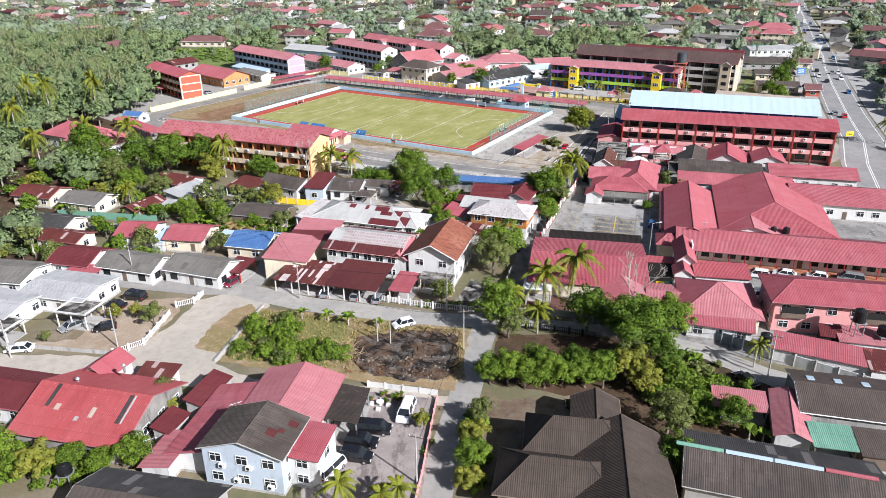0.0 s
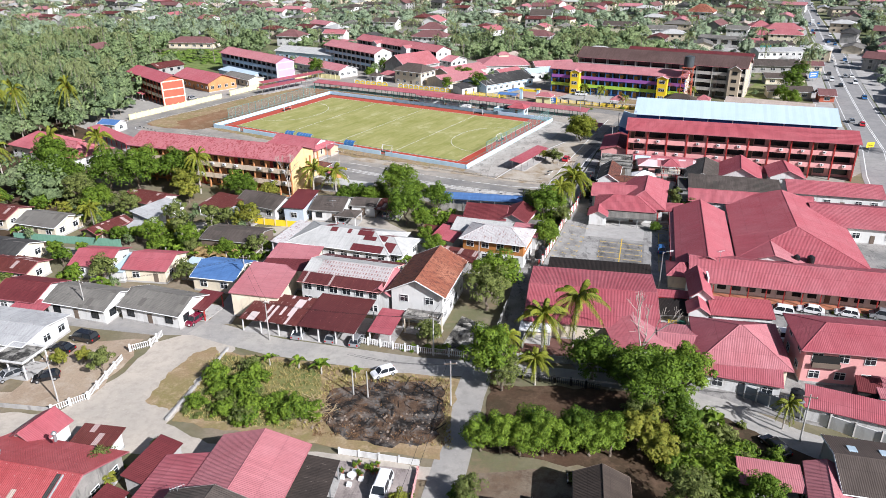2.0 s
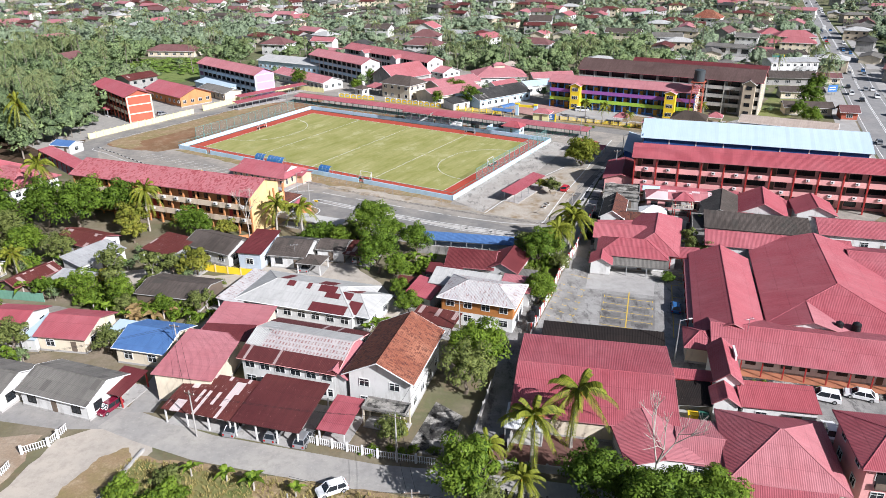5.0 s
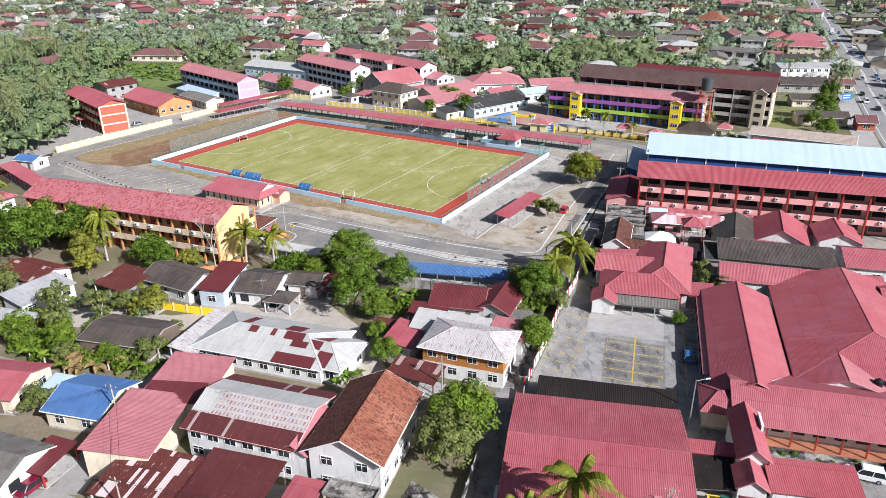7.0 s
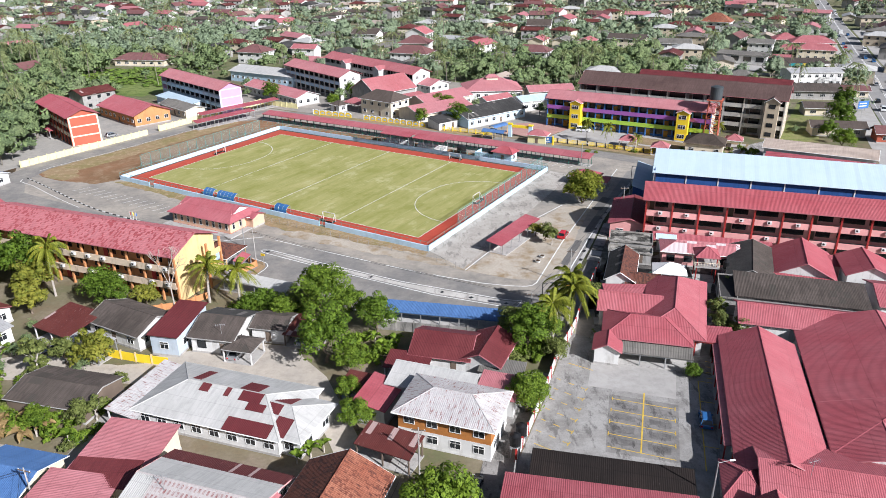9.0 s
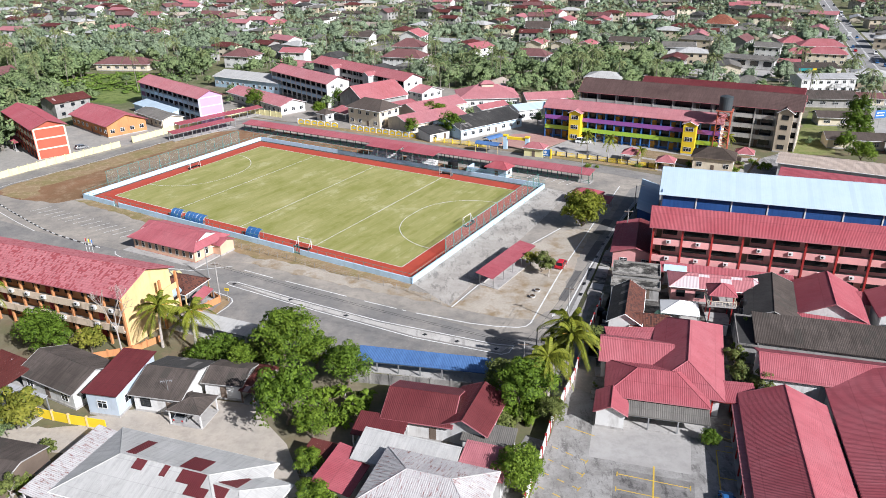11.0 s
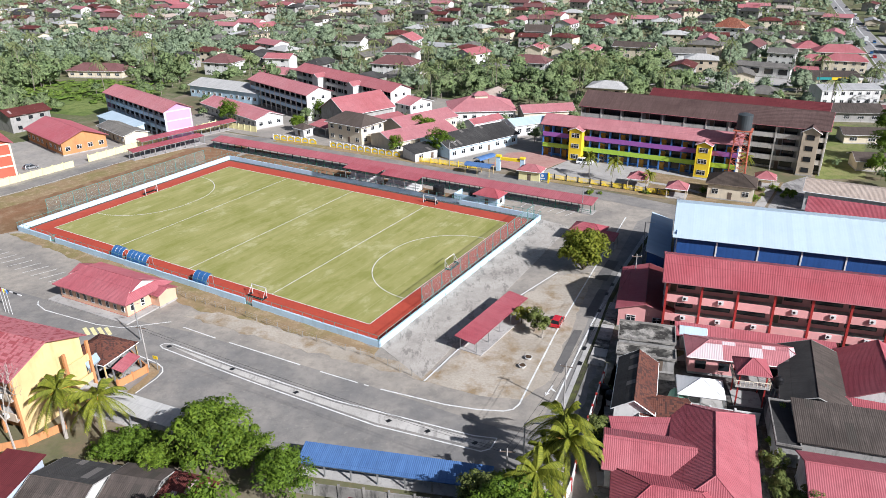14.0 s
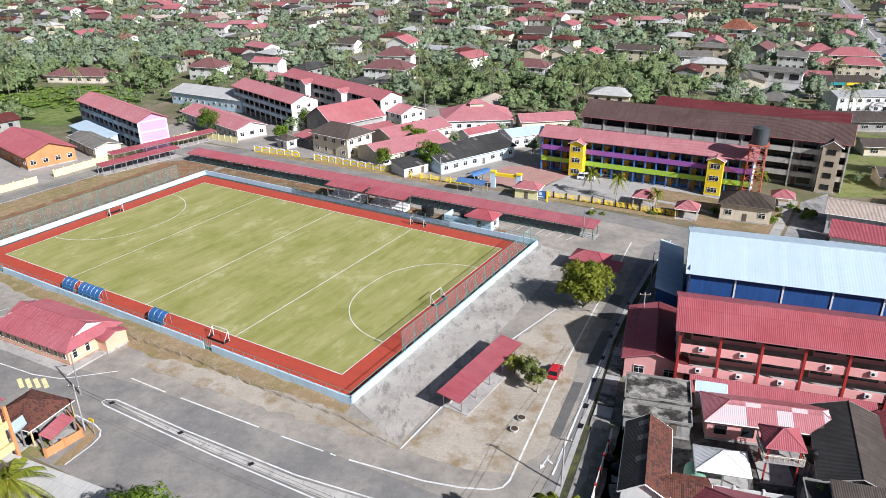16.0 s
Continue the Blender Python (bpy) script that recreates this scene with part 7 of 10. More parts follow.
house("red_pink_villa", "house with a maroon hip roof", 52, 414, -24, 20, 13, 6.0, 9.0, "hip", DULLM, WHITE, 0.8, win="SE", storeys=2, inset=5)
house("maroon_villa", "white two-storey house with maroon hip roof", -13, 412, -20, 22, 15, 6.2, 9.6, "hip", DULLM, WHITE, 0.8, win="SE", storeys=2, inset=6)
for nm, lb, x, y, r, w, d, e, z, kd, rm_, wm_, st in (
    ("hip_villa", "white two-storey villa with a maroon hip roof", -99.5, 421, -20, 17, 14, 6.2, 9.8, "hip", DULLM, WHITE, 2),
    ("long_house", "long low house with a maroon hip roof", -160, 417, -8, 30, 13, 3.4, 6.4, "hip", DULLM, CREAM, 1),
    ("balcony_house", "white two-storey house with a pink roof and balcony", -74, 433, -14, 15, 11, 6.0, 8.0, "gable", HAZER2, WHITE, 2),
    ("hip_villa", "white two-storey villa with a maroon hip roof", -12.6, 449, -12, 19, 15, 6.4, 10.2, "hip", DULLM, WHITE, 2),
    ("gable_villa", "white two-storey villa with a red gabled roof", -12, 494, 70, 16, 15, 6.4, 10.0, "gable", HAZER2, WHITE, 2),
    ("gable_villa", "white house with a brown gabled roof", -46, 500, -20, 19, 12, 5.6, 8.0, "gable", BROWNR, WHITE, 2),
    ("tile_villa", "white villa with an orange tile hip roof", 195, 538, -30, 21, 17, 7.0, 12.4, "hip", CLAY, WHITE, 2),
    ("dark_villa", "white two-storey villa with a dark brown gabled roof", 69.6, 527, -14, 17, 14, 6.8, 10.4, "gable", BROWNR, WHITE, 2),
    ("terrace_row", "cream two-storey terrace with a dark grey roof", 114, 459, -26, 23, 11, 6.2, 8.6, "gable", BROWNR, CREAM, 2),
    ("modern_villa", "white modern villa with grey lean-to roofs", 135, 436, -12, 18, 13, 6.4, 8.6, "gable", GREYR, WHITE, 2),
    ("low_row", "low house with a pink sheet roof", 62, 470, 66, 15, 11, 4.6, 6.6, "gable", HAZER2, CREAM, 1),
    ("low_row", "low house with a grey sheet roof", 76, 465, 66, 15, 11, 4.6, 6.6, "gable", GREYR, CREAM, 1),
    ("low_row", "low house with a pink sheet roof", 90, 461, 66, 15, 11, 4.6, 6.6, "gable", HAZER2, CREAM, 1),
    ("shop_block", "low shop with a red sheet roof beside the town road", 209, 461, -12, 15, 13, 4.6, 8.0, "hip", HAZER2, CREAM, 1),
    ("shop_block", "cream two-storey shop with a red roof beside the town road", 216, 442, -14, 24, 13, 5.2, 8.6, "hip", HAZER2, CREAM, 2),
    ("shed_row", "low shed with a brown sheet roof behind the school", 147, 285, -10, 18, 9, 3.0, 4.6, "gable", BROWNR, CREAM, 1),
    ("shed_row", "low shed with a brown sheet roof behind the school", 136, 256, -12, 18, 9, 3.0, 4.6, "gable", BROWNR, CREAM, 1),
    ("grey_sheds", "long grey fibre-cement shed roof", 152, 317, -8, 30, 13, 3.4, 5.6, "gable", MIDGREY, GREYW, 1),
    ("street_kiosk", "small maroon roofed kiosk beside the town road", 147, 247, -14, 7, 8, 3.0, 5.0, "gable", DULLM, REDWALL, 1),
    ("street_kiosk", "small maroon roofed kiosk beside the town road", 174, 316, -14, 11, 8, 3.0, 4.6, "gable", DULLM, CREAM, 1),
):
    house(nm, lb, x, y, r, w, d, e, z, kd, rm_, wm_, 0.8, win="S", storeys=st, doors="", step=4.5, ww=2.0)
    VISTA.append((x, y))
house("pink_low_houses", "row of low houses with pink roofs", -62, 402, -28, 34, 11, 3.2, 5.6, "gable", HAZER, CREAM, 0.6, win="SE")

# ---- plants ----
def quads_mesh(name, V, mat, soft=None):
    """A mesh of loose four-cornered leaves from an array (n, 4, 3)."""
    n = len(V)
    me = bpy.data.meshes.new(name)
    me.vertices.add(4 * n)
    me.vertices.foreach_set("co", np.asarray(V, dtype=np.float32).ravel())
    me.loops.add(4 * n)
    me.loops.foreach_set("vertex_index", np.arange(4 * n, dtype=np.int32))
    me.polygons.add(n)
    me.polygons.foreach_set("loop_start", np.arange(0, 4 * n, 4, dtype=np.int32))
    me.materials.append(mat)
    me.update(calc_edges=True)
    if soft is not None:
        me.shade_smooth()
        me.normals_split_custom_set_from_vertices(np.asarray(soft, dtype=np.float32).reshape(-1, 3) if np.ndim(soft) == 3 else np.repeat(np.asarray(soft, dtype=np.float32), 4, axis=0))
    return me


LAST = [None]  # leaf directions of the newest cloud


def leaf_cloud(rng, R, H0, H1, clumps, leaves, size, flat=1.0, mess=0.42):
    """Leaves on the skins of many clumps that together make an uneven crown."""
    cz, hz = (H0 + H1) / 2, (H1 - H0) / 2
    d = rng.normal(size=(clumps, 3))
    d /= np.linalg.norm(d, axis=1)[:, None]
    d[:, 2] = np.where(d[:, 2] < -0.75, -d[:, 2] * 0.6, d[:, 2])
    rad = rng.uniform(0.3, 0.92, (clumps, 1))
    C = d * rad * np.array([[R, R, hz]]) + np.array([[0, 0, cz]])
    cr = rng.uniform(0.15, 0.36, clumps) * R
    k = rng.integers(0, clumps, leaves)
    o = rng.normal(size=(leaves, 3))
    o /= np.linalg.norm(o, axis=1)[:, None]
    o[:, 2] = np.where(o[:, 2] < -0.5, -o[:, 2], o[:, 2])
    c = C[k] + o * cr[k][:, None] * np.array([[1, 1, 0.8 * flat]]) * rng.uniform(0.75, 1.1, (leaves, 1))
    nrm = o + rng.normal(size=(leaves, 3)) * mess + np.array([[0, 0, 0.35]])
    nrm /= np.linalg.norm(nrm, axis=1)[:, None]
    t = np.cross(nrm, rng.normal(size=(leaves, 3)))
    t /= np.linalg.norm(t, axis=1)[:, None]
    b = np.cross(nrm, t)
    s = size * rng.uniform(0.5, 1.35, (leaves, 1))
    up = o * 1.0 + nrm * 0.55 + np.array([[0, 0, 0.2]])
    up /= np.linalg.norm(up, axis=1)[:, None]
    LAST[0] = up
    return np.stack([c - t * s, c - b * s * 0.5, c + t * s, c + b * s * 0.5], axis=1)


def trunk_geo(rng, h, r, R, forks=5, lean=0.4):
    g = Geo()
    p = Vector((0, 0, 0))
    n = 4
    for i in range(n):
        q = Vector((rng.normal() * lean * 0.4, rng.normal() * lean * 0.4, h * (i + 1) / n))
        g.bar(p, q, r * (1 - 0.15 * i), r2=r * (1 - 0.15 * (i + 1)), n=8)
        p = q
    for i in range(forks):
        a = 2 * math.pi * i / forks + rng.normal() * 0.3
        m = p + Vector((math.cos(a) * R * 0.35, math.sin(a) * R * 0.35, R * 0.4))
        e = m + Vector((math.cos(a) * R * 0.3, math.sin(a) * R * 0.3, R * 0.35))
        g.bar(p - Vector((0, 0, 0.3)), m, r * 0.45, r2=r * 0.28)
        g.bar(m, e, r * 0.28, r2=r * 0.1)
    return g


TREE = {}


def tree_kind(key, seed, R, H, stem, leaves, size, mat, clumps=26, bark=BARK):
    rng = np.random.default_rng(seed)
    stem_geo = trunk_geo(rng, stem, 0.035 * H, R)
    V = leaf_cloud(rng, R, stem * 0.55, H, clumps, leaves, size)
    TREE[key] = (stem_geo.mesh("trunk", bark), quads_mesh("crown", V, mat, LAST[0]))


tree_kind("mango", 1, 4.2, 8.5, 2.4, 7600, 0.2, LEAF_A, 60)
tree_kind("mango2", 2, 4.0, 7.5, 2.2, 7000, 0.2, LEAF_A, 56)
tree_kind("bright", 3, 3.6, 7.0, 2.0, 6600, 0.19, LEAF_B, 52)
tree_kind("bright2", 4, 3.3, 8.0, 2.6, 6000, 0.19, LEAF_B, 46)
tree_kind("dull", 5, 3.4, 7.4, 2.6, 5000, 0.18, LEAF_C, 46)
tree_kind("dull2", 6, 3.0, 6.0, 2.0, 3400, 0.215, LEAF_C, 34)
tree_kind("yellow", 7, 3.0, 6.0, 1.8, 3800, 0.235, LEAF_Y, 36)
tree_kind("round", 8, 3.6, 6.6, 0.5, 9000, 0.24, LEAF_A, 140)
tree_kind("clipped", 16, 3.6, 6.6, 0.5, 9000, 0.24, leafy("yellowing_leaves", (0.04, 0.075, 0.008), (0.27, 0.28, 0.035)), 140)
tree_kind("shrub", 9, 2.0, 2.6, 0.4, 430, 0.31, LEAF_B, 22)
tree_kind("shrub2", 10, 1.8, 2.2, 0.4, 480, 0.27, LEAF_C, 20)
for key_, src in (("wood_a", 31), ("wood_b", 32), ("wood_c", 33), ("wood_y", 34)):
    tree_kind(key_, src, 4.2, 9.0, 2.4, 1300, 0.5, (LEAF_A, LEAF_B, LEAF_C, LEAF_Y)[src - 31], 30)
tree_kind("lotbush", 14, 2.0, 2.5, 0.3, 1000, 0.205, LEAF_B, 34)
tree_kind("weed", 15, 1.8, 2.0, 0.2, 640, 0.22, LEAF_C, 26)
tree_kind("great", 12, 5.6, 11.0, 3.0, 13000, 0.23, LEAF_A, 80)
tree_kind("tall", 13, 4.8, 11.5, 3.4, 9500, 0.225, LEAF_B, 64)
tree_kind("thin", 11, 2.4, 6.0, 2.6, 1300, 0.24, LEAF_C, 16, PALEBARK)
NAMES = {"clipped": "large round tree with dense yellow-green leaves", "lotbush": "bright leafy bush in rough grass", "weed": "olive weeds in rough grass", "wood_y": "yellow-green tree among village houses", "great": "huge mango tree with dense leaves", "tall": "tall tree with bright green crown", "mango": "broad mango tree with dense dark leaves", "mango2": "broad mango tree with dense dark leaves", "bright": "leafy tree with bright green crown", "bright2": "leafy tree with bright green crown", "dull": "tree with dull olive leaves", "dull2": "small tree with dull olive leaves", "yellow": "small tree with yellow-green leaves", "round": "clipped round tree with dense leaves", "shrub": "bright green garden shrub", "shrub2": "olive green garden shrub", "thin": "thin tree with sparse olive leaves", "wood_a": "dense dark tree in the wood", "wood_b": "bright green tree in the wood", "wood_c": "dull olive tree in the wood"}
TRN = random.Random(11)


def tree(kind, x, y, s=1.0, sz=None, z=0.0):
    if kind in ("shrub", "shrub2", "lotbush", "weed"):
        f = tagged(part("shrub", TREE[kind][1], None, m=pose(x, y, z - 0.22, 0, 0, TRN.uniform(0, 360))), NAMES[kind], "shrub")
        f.scale = (s, s, s)
        return f
    f = thing("tree", NAMES[kind], "tree", x, y, TRN.uniform(0, 360), z)
    s *= 1.15
    f.scale = (s, s, sz or s)
    part("trunk", TREE[kind][0], None, f)
    part("crown", TREE[kind][1], None, f)
    return f


def palm_leaves(rng, n, L, leaflets, w, droop):
    out = []
    for i in range(n):
        a = 2 * math.pi * i / n + rng.normal() * 0.25
        el = rng.uniform(-0.55, 1.25)
        ln = L * rng.uniform(0.8, 1.1)
        ca, sa = math.cos(a), math.sin(a)
        pts = []
        for k in range(leaflets + 1):
            q = k / leaflets
            r = ln * q * math.cos(el) * (1 - 0.12 * q)
            z = ln * q * math.sin(el) - droop * ln * q * q * (0.75 + 0.5 * math.cos(el))
            pts.append(np.array([ca * r, sa * r, z]))
        side = np.array([-sa, ca, 0.0])
        for k in range(1, leaflets + 1):
            p, d = pts[k], pts[k] - pts[k - 1]
            d = d / np.linalg.norm(d)
            ll = 0.85 * L / 4 * (1 - 0.6 * abs(k / leaflets - 0.4))
            for s in (-1, 1):
                tip = p + side * s * ll * 0.5 + d * ll * 0.5 + np.array([0, 0, -0.6 * ll])
                out.append([p - d * w, p + d * w, tip + d * w * 0.4, tip - d * w * 0.4])
        for k in range(leaflets):
            out.append([pts[k] - side * 0.05, pts[k] + side * 0.05, pts[k + 1] + side * 0.04, pts[k + 1] - side * 0.04])
    return np.array(out)


PALM = []
for sd in range(3):
    rng = np.random.default_rng(50 + sd)
    bend = rng.normal(size=2) * 0.5
    H = 1.0
    tg = Geo()
    N_ = 7
    prev = Vector((0, 0, 0))
    for i in range(N_):
        q = (i + 1) / N_
        cur = Vector((bend[0] * q * q, bend[1] * q * q, 7.5 * q))
        tg.bar(prev, cur, 0.2 - 0.012 * i, r2=0.2 - 0.012 * (i + 1), n=8)
        prev = cur
    nuts = Geo()
    for i in range(9):
        a = i * 0.7
        nuts.bar((prev.x, prev.y, 7.3), (prev.x + 1.1 * math.cos(a), prev.y + 1.1 * math.sin(a), 7.5 - 0.5 * (i % 3)), 0.05, r2=0.02, n=4)
        nuts.cyl(prev.x + 0.3 * math.cos(a), prev.y + 0.3 * math.sin(a), 7.0, 7.28, 0.13, 0.1, 8)
    lv = palm_leaves(rng, 24, 4.0, 34, 0.055, 0.5) + np.array([prev.x, prev.y, 7.45])
    PALM.append((tg.mesh("trunk", PALEBARK), quads_mesh("crown", lv, LEAF_P), nuts.mesh("coconuts", OCHRE)))


def palm(x, y, h=8.0, s=1.0):
    f = thing("coconut_palm", "coconut palm with arching yellow-green fronds", "palm", x, y, TRN.uniform(0, 360), group="coconut palms")
    f.scale = (s, s, h / 7.5)
    t, c, k = PALM[TRN.randrange(3)]
    part("trunk", t, None, f)
    cr = part("crown", c, None, f)
    part("fruit_stalk", k, None, f)
    return f


def banana_mesh(seed):
    rng = np.random.default_rng(seed)
    out = []
    for i in range(9):
        a = 2 * math.pi * i / 9 + rng.normal() * 0.3
        L, el = rng.uniform(1.8, 2.5), rng.uniform(0.5, 1.2)
        ca, sa = math.cos(a), math.sin(a)
        side = np.array([-sa, ca, 0])
        prev = None
        for k in range(6):
            q = k / 5
            p = np.array([ca * L * q * math.cos(el), sa * L * q * math.cos(el), 1.4 + L * q * math.sin(el) - 1.1 * q * q * L * 0.6])
            w = 0.34 * math.sin(math.pi * min(1, 0.15 + 0.85 * q)) + 0.03
            up = np.array([0, 0, 0.12])
            if prev is not None:
                out.append([prev[0], prev[0] + side * prev[1] + up, p + side * w + up, p])
                out.append([prev[0] - side * prev[1] + up, prev[0], p, p - side * w + up])
            prev = (p, w)
    return np.array(out)


BAN = [(Geo().cyl(0, 0, 0, 1.6, 0.14, 0.08, 8).mesh("stem", PALEBARK), quads_mesh("leaves", banana_mesh(s), LEAF_B)) for s in (3, 4)]


def banana(x, y, s=1.0):
    f = thing("banana_plant", "banana plant with broad arching leaves", "banana plant", x, y, TRN.uniform(0, 360), group="banana plants")
    f.scale = (s, s, s)
    a, b = BAN[TRN.randrange(2)]
    part("stem", a, None, f)
    part("foliage", b, None, f)


for k, x, y, s in (
    ("bright", -2.2, 37.6, 0.66), ("bright2", 0.4, 37.2, 0.68), ("bright", 2.8, 36.8, 0.68), ("mango2", 4.8, 38.2, 0.7), ("bright2", 5.8, 36.6, 0.7), ("bright", 8.6, 36.6, 0.66), ("mango", 10.2, 38.4, 0.66), ("bright", 12.0, 36.4, 0.66), ("bright2", 14.6, 36.4, 0.66), ("mango2", 16.0, 38.6, 0.62),
    ("great", 21.6, 45.0, 0.84), ("tall", 27.6, 47.6, 0.78), ("yellow", 18.6, 37.6, 0.95), ("dull", 19.4, 40.6, 0.8), ("yellow", 20.8, 35.2, 0.75), ("mango", 24.4, 41.4, 0.7), ("dull", 21.0, 25.2, 0.9), ("mango2", 19.8, 17.6, 0.7), ("mango", 30.6, 26.4, 0.56),
    ("bright2", 0.4, 53.2, 1.1), ("dull", 1.6, 51.2, 0.75), ("mango2", 15.4, 53.4, 0.95), ("round", 20.4, 53.0, 0.72), ("mango", 24.6, 51.4, 0.72), ("dull", 0.8, 76.0, 1.12), ("bright", 3.2, 80.6, 1.2),
    ("shrub", 26.8, 31.8, 1.3), ("shrub2", 29.6, 38.6, 1.2), ("shrub", 31.6, 36.0, 0.8), ("dull", -4.2, 28.2, 0.55), ("yellow", -5.4, 23.4, 0.62), ("bright", -5.8, 19.2, 0.58), ("yellow", -6.4, 15.0, 0.55),
    ("tall", -18.4, 131.0, 0.9), ("bright", -13.6, 131.4, 0.86), ("mango2", -15.6, 117.6, 1.12), ("bright", -11.6, 114.6, 0.6), ("mango", -8.2, 127.0, 0.8), ("bright2", -25.0, 130.6, 0.6), ("mango2", -28.6, 133.4, 0.62), ("dull", -22.8, 134.2, 0.72), ("mango", -31.8, 133.0, 0.5),
    ("mango", 17.0, 119.6, 0.95), ("bright", 19.4, 122.8, 0.85), ("dull", 15.0, 123.6, 0.85), ("dull", 21.2, 116.8, 0.62), ("bright", 15.2, 104.4, 0.78), ("bright", 16.6, 106.0, 0.55),
    ("clipped", 38.6, 190.2, 1.18), ("dull2", 26.0, 166.0, 0.62), ("yellow", 24.2, 168.8, 0.5), ("thin", 27.2, 163.8, 0.6),
    ("yellow", -52.4, 117.6, 0.95), ("yellow", -74.5, 140.5, 1.15), ("mango2", -57.4, 136.4, 0.8), ("mango", -60.8, 138.0, 0.8), ("yellow", -51.8, 137.0, 0.72), ("dull2", -57.6, 117.8, 0.7),
    ("bright2", -61.8, 104.4, 0.7), ("thin", -65.6, 110.0, 1.0), ("thin", -68.6, 116.0, 1.1), ("bright", -70.6, 106.8, 0.8), ("dull2", -47.6, 101.6, 0.6), ("thin", -60.0, 114.4, 1.0), ("thin", -46.0, 103.0, 0.6), ("shrub", -44.6, 100.2, 0.7),
    ("dull2", -73.6, 88.8, 0.85), ("dull2", -57.2, 87.6, 0.75), ("thin", -96.6, 86.0, 1.1), ("dull2", -90.0, 82.0, 0.8),
    ("mango", -87.0, 141.0, 1.3), ("mango2", -96.6, 145.0, 1.35), ("mango", -79.0, 146.0, 1.2), ("mango2", -104.0, 138.0, 1.3), ("dull", -98.0, 131.0, 1.2), ("mango", -112.0, 148.0, 1.5), ("bright", -90.8, 126.0, 1.0), ("bright2", -88.0, 150.0, 1.2), ("yellow", -72.0, 134.6, 0.9), ("dull", -83.4, 124.0, 0.9),
    ("dull", -50.4, 33.6, 0.55), ("yellow", -48.6, 31.4, 0.4), ("bright", -49.0, 20.0, 0.62), ("bright", -53.0, 18.4, 0.5), ("yellow", -60.6, 17.6, 0.8), ("bright2", -65.0, 18.2, 0.7), ("bright", -57.0, 19.4, 0.5), ("bright2", -70.0, 22.0, 0.8),
    ("dull", -9.6, 64.4, 0.6), ("yellow", -9.0, 65.6, 0.5), ("yellow", -12.6, 27.4, 0.4), ("yellow", -64.8, 59.8, 0.4), ("dull2", -60.6, 57.0, 0.62), ("yellow", -68.0, 58.6, 0.45), ("dull2", -76.6, 51.4, 0.3),
    ("bright", -8.8, 100.4, 0.62), ("bright", -10.6, 107.4, 0.5), ("round", 41.6, 112.6, 0.32), ("dull2", 31.0, 137.0, 0.6), ("bright", 57.4, 140.4, 0.42), ("dull2", 50.4, 126.0, 0.6), ("dull2", 53.0, 123.6, 0.6), ("thin", 51.0, 129.4, 0.7),
    ("mango2", -68.6, 317.0, 0.95), ("mango2", 9.0, 273.4, 0.95), ("bright", 4.8, 293.0, 0.9), ("bright2", -4.8, 274.0, 0.7), ("bright", 1.0, 300.0, 0.8), ("mango2", -36.0, 322.0, 0.85), ("bright", -41.0, 305.0, 0.7),
    ("mango2", 130.6, 250.6, 0.7), ("mango2", 157.0, 292.0, 1.0), ("mango2", 140.0, 262.0, 1.2), ("bright", 128.0, 236.0, 0.9), ("shrub", 98.0, 232.0, 0.9), ("shrub", 89.0, 230.0, 0.8), ("shrub2", 70.0, 238.0, 0.7),
):
    tree(k, x, y, s)
dead = thing("dead_tree", "bare dead tree with pale branches", "tree", 22.6, 54.6, 30)
dead.scale = (1.15, 1.15, 1.2)
rng = np.random.default_rng(5)
dg = Geo()


def branch(p, d, L, r, depth):
    q = p + d * L
    dg.bar(p, q, r, r2=r * 0.6, n=5)
    if depth:
        for _ in range(3):
            e = (d + Vector(rng.normal(size=3)) * 0.4 + Vector((0, 0, 0.4))).normalized()
            branch(q, e, L * 0.72, r * 0.6, depth - 1)


branch(Vector((0, 0, 0)), Vector((0.08, 0, 1)).normalized(), 4.0, 0.17, 4)
part("limb", dg, PALEBARK, dead)
dead2 = copy_thing(dead, pose(-46.3, 136.0, 0, 0, 0, 140))
dead2.scale = (0.9, 0.9, 1.1)

for x, y, h, s in ((8.6, 59.0, 8.6, 1.3), (14.4, 63.6, 9.6, 1.4), (6.8, 52.6, 5.2, 0.8), (2.9, 57.6, 6.0, 0.8), (-40.6, 138.4, 8.0, 1.3), (-34.6, 137.4, 7.4, 1.3), (24.8, 127.4, 8.6, 1.35), (21.5, 123.0, 7.8, 1.3), (25.2, 131.5, 8.6, 1.3), (23.0, 128.4, 6.4, 1.0), (-71.2, 141.6, 10.5, 1.15), (-105, 160, 11, 1.2), (-117, 156, 12, 1.2), (-128, 150, 11, 1.2), (-68.0, 18.0, 5.4, 1.1), (-22.0, 12.0, 4.2, 0.85), (-17.0, 11.6, 3.2, 0.7), (-14.6, 12.2, 3.4, 0.7), (39.4, 41.6, 4.4, 0.62), (50.9, 250.2, 6.2, 0.75), (56.5, 245.8, 6.0, 0.75), (64.8, 239.6, 4.4, 0.6), (95.0, 252.0, 5.0, 0.7), (-140, 215, 15, 1.2), (-152, 205, 16, 1.2), (-164, 215, 14, 1.2), (-150, 178, 13, 1.2), (-88, 116, 6, 0.9), (134, 170, 8, 1.1), (139, 158, 7, 1.1)):
    palm(x, y, h, s)
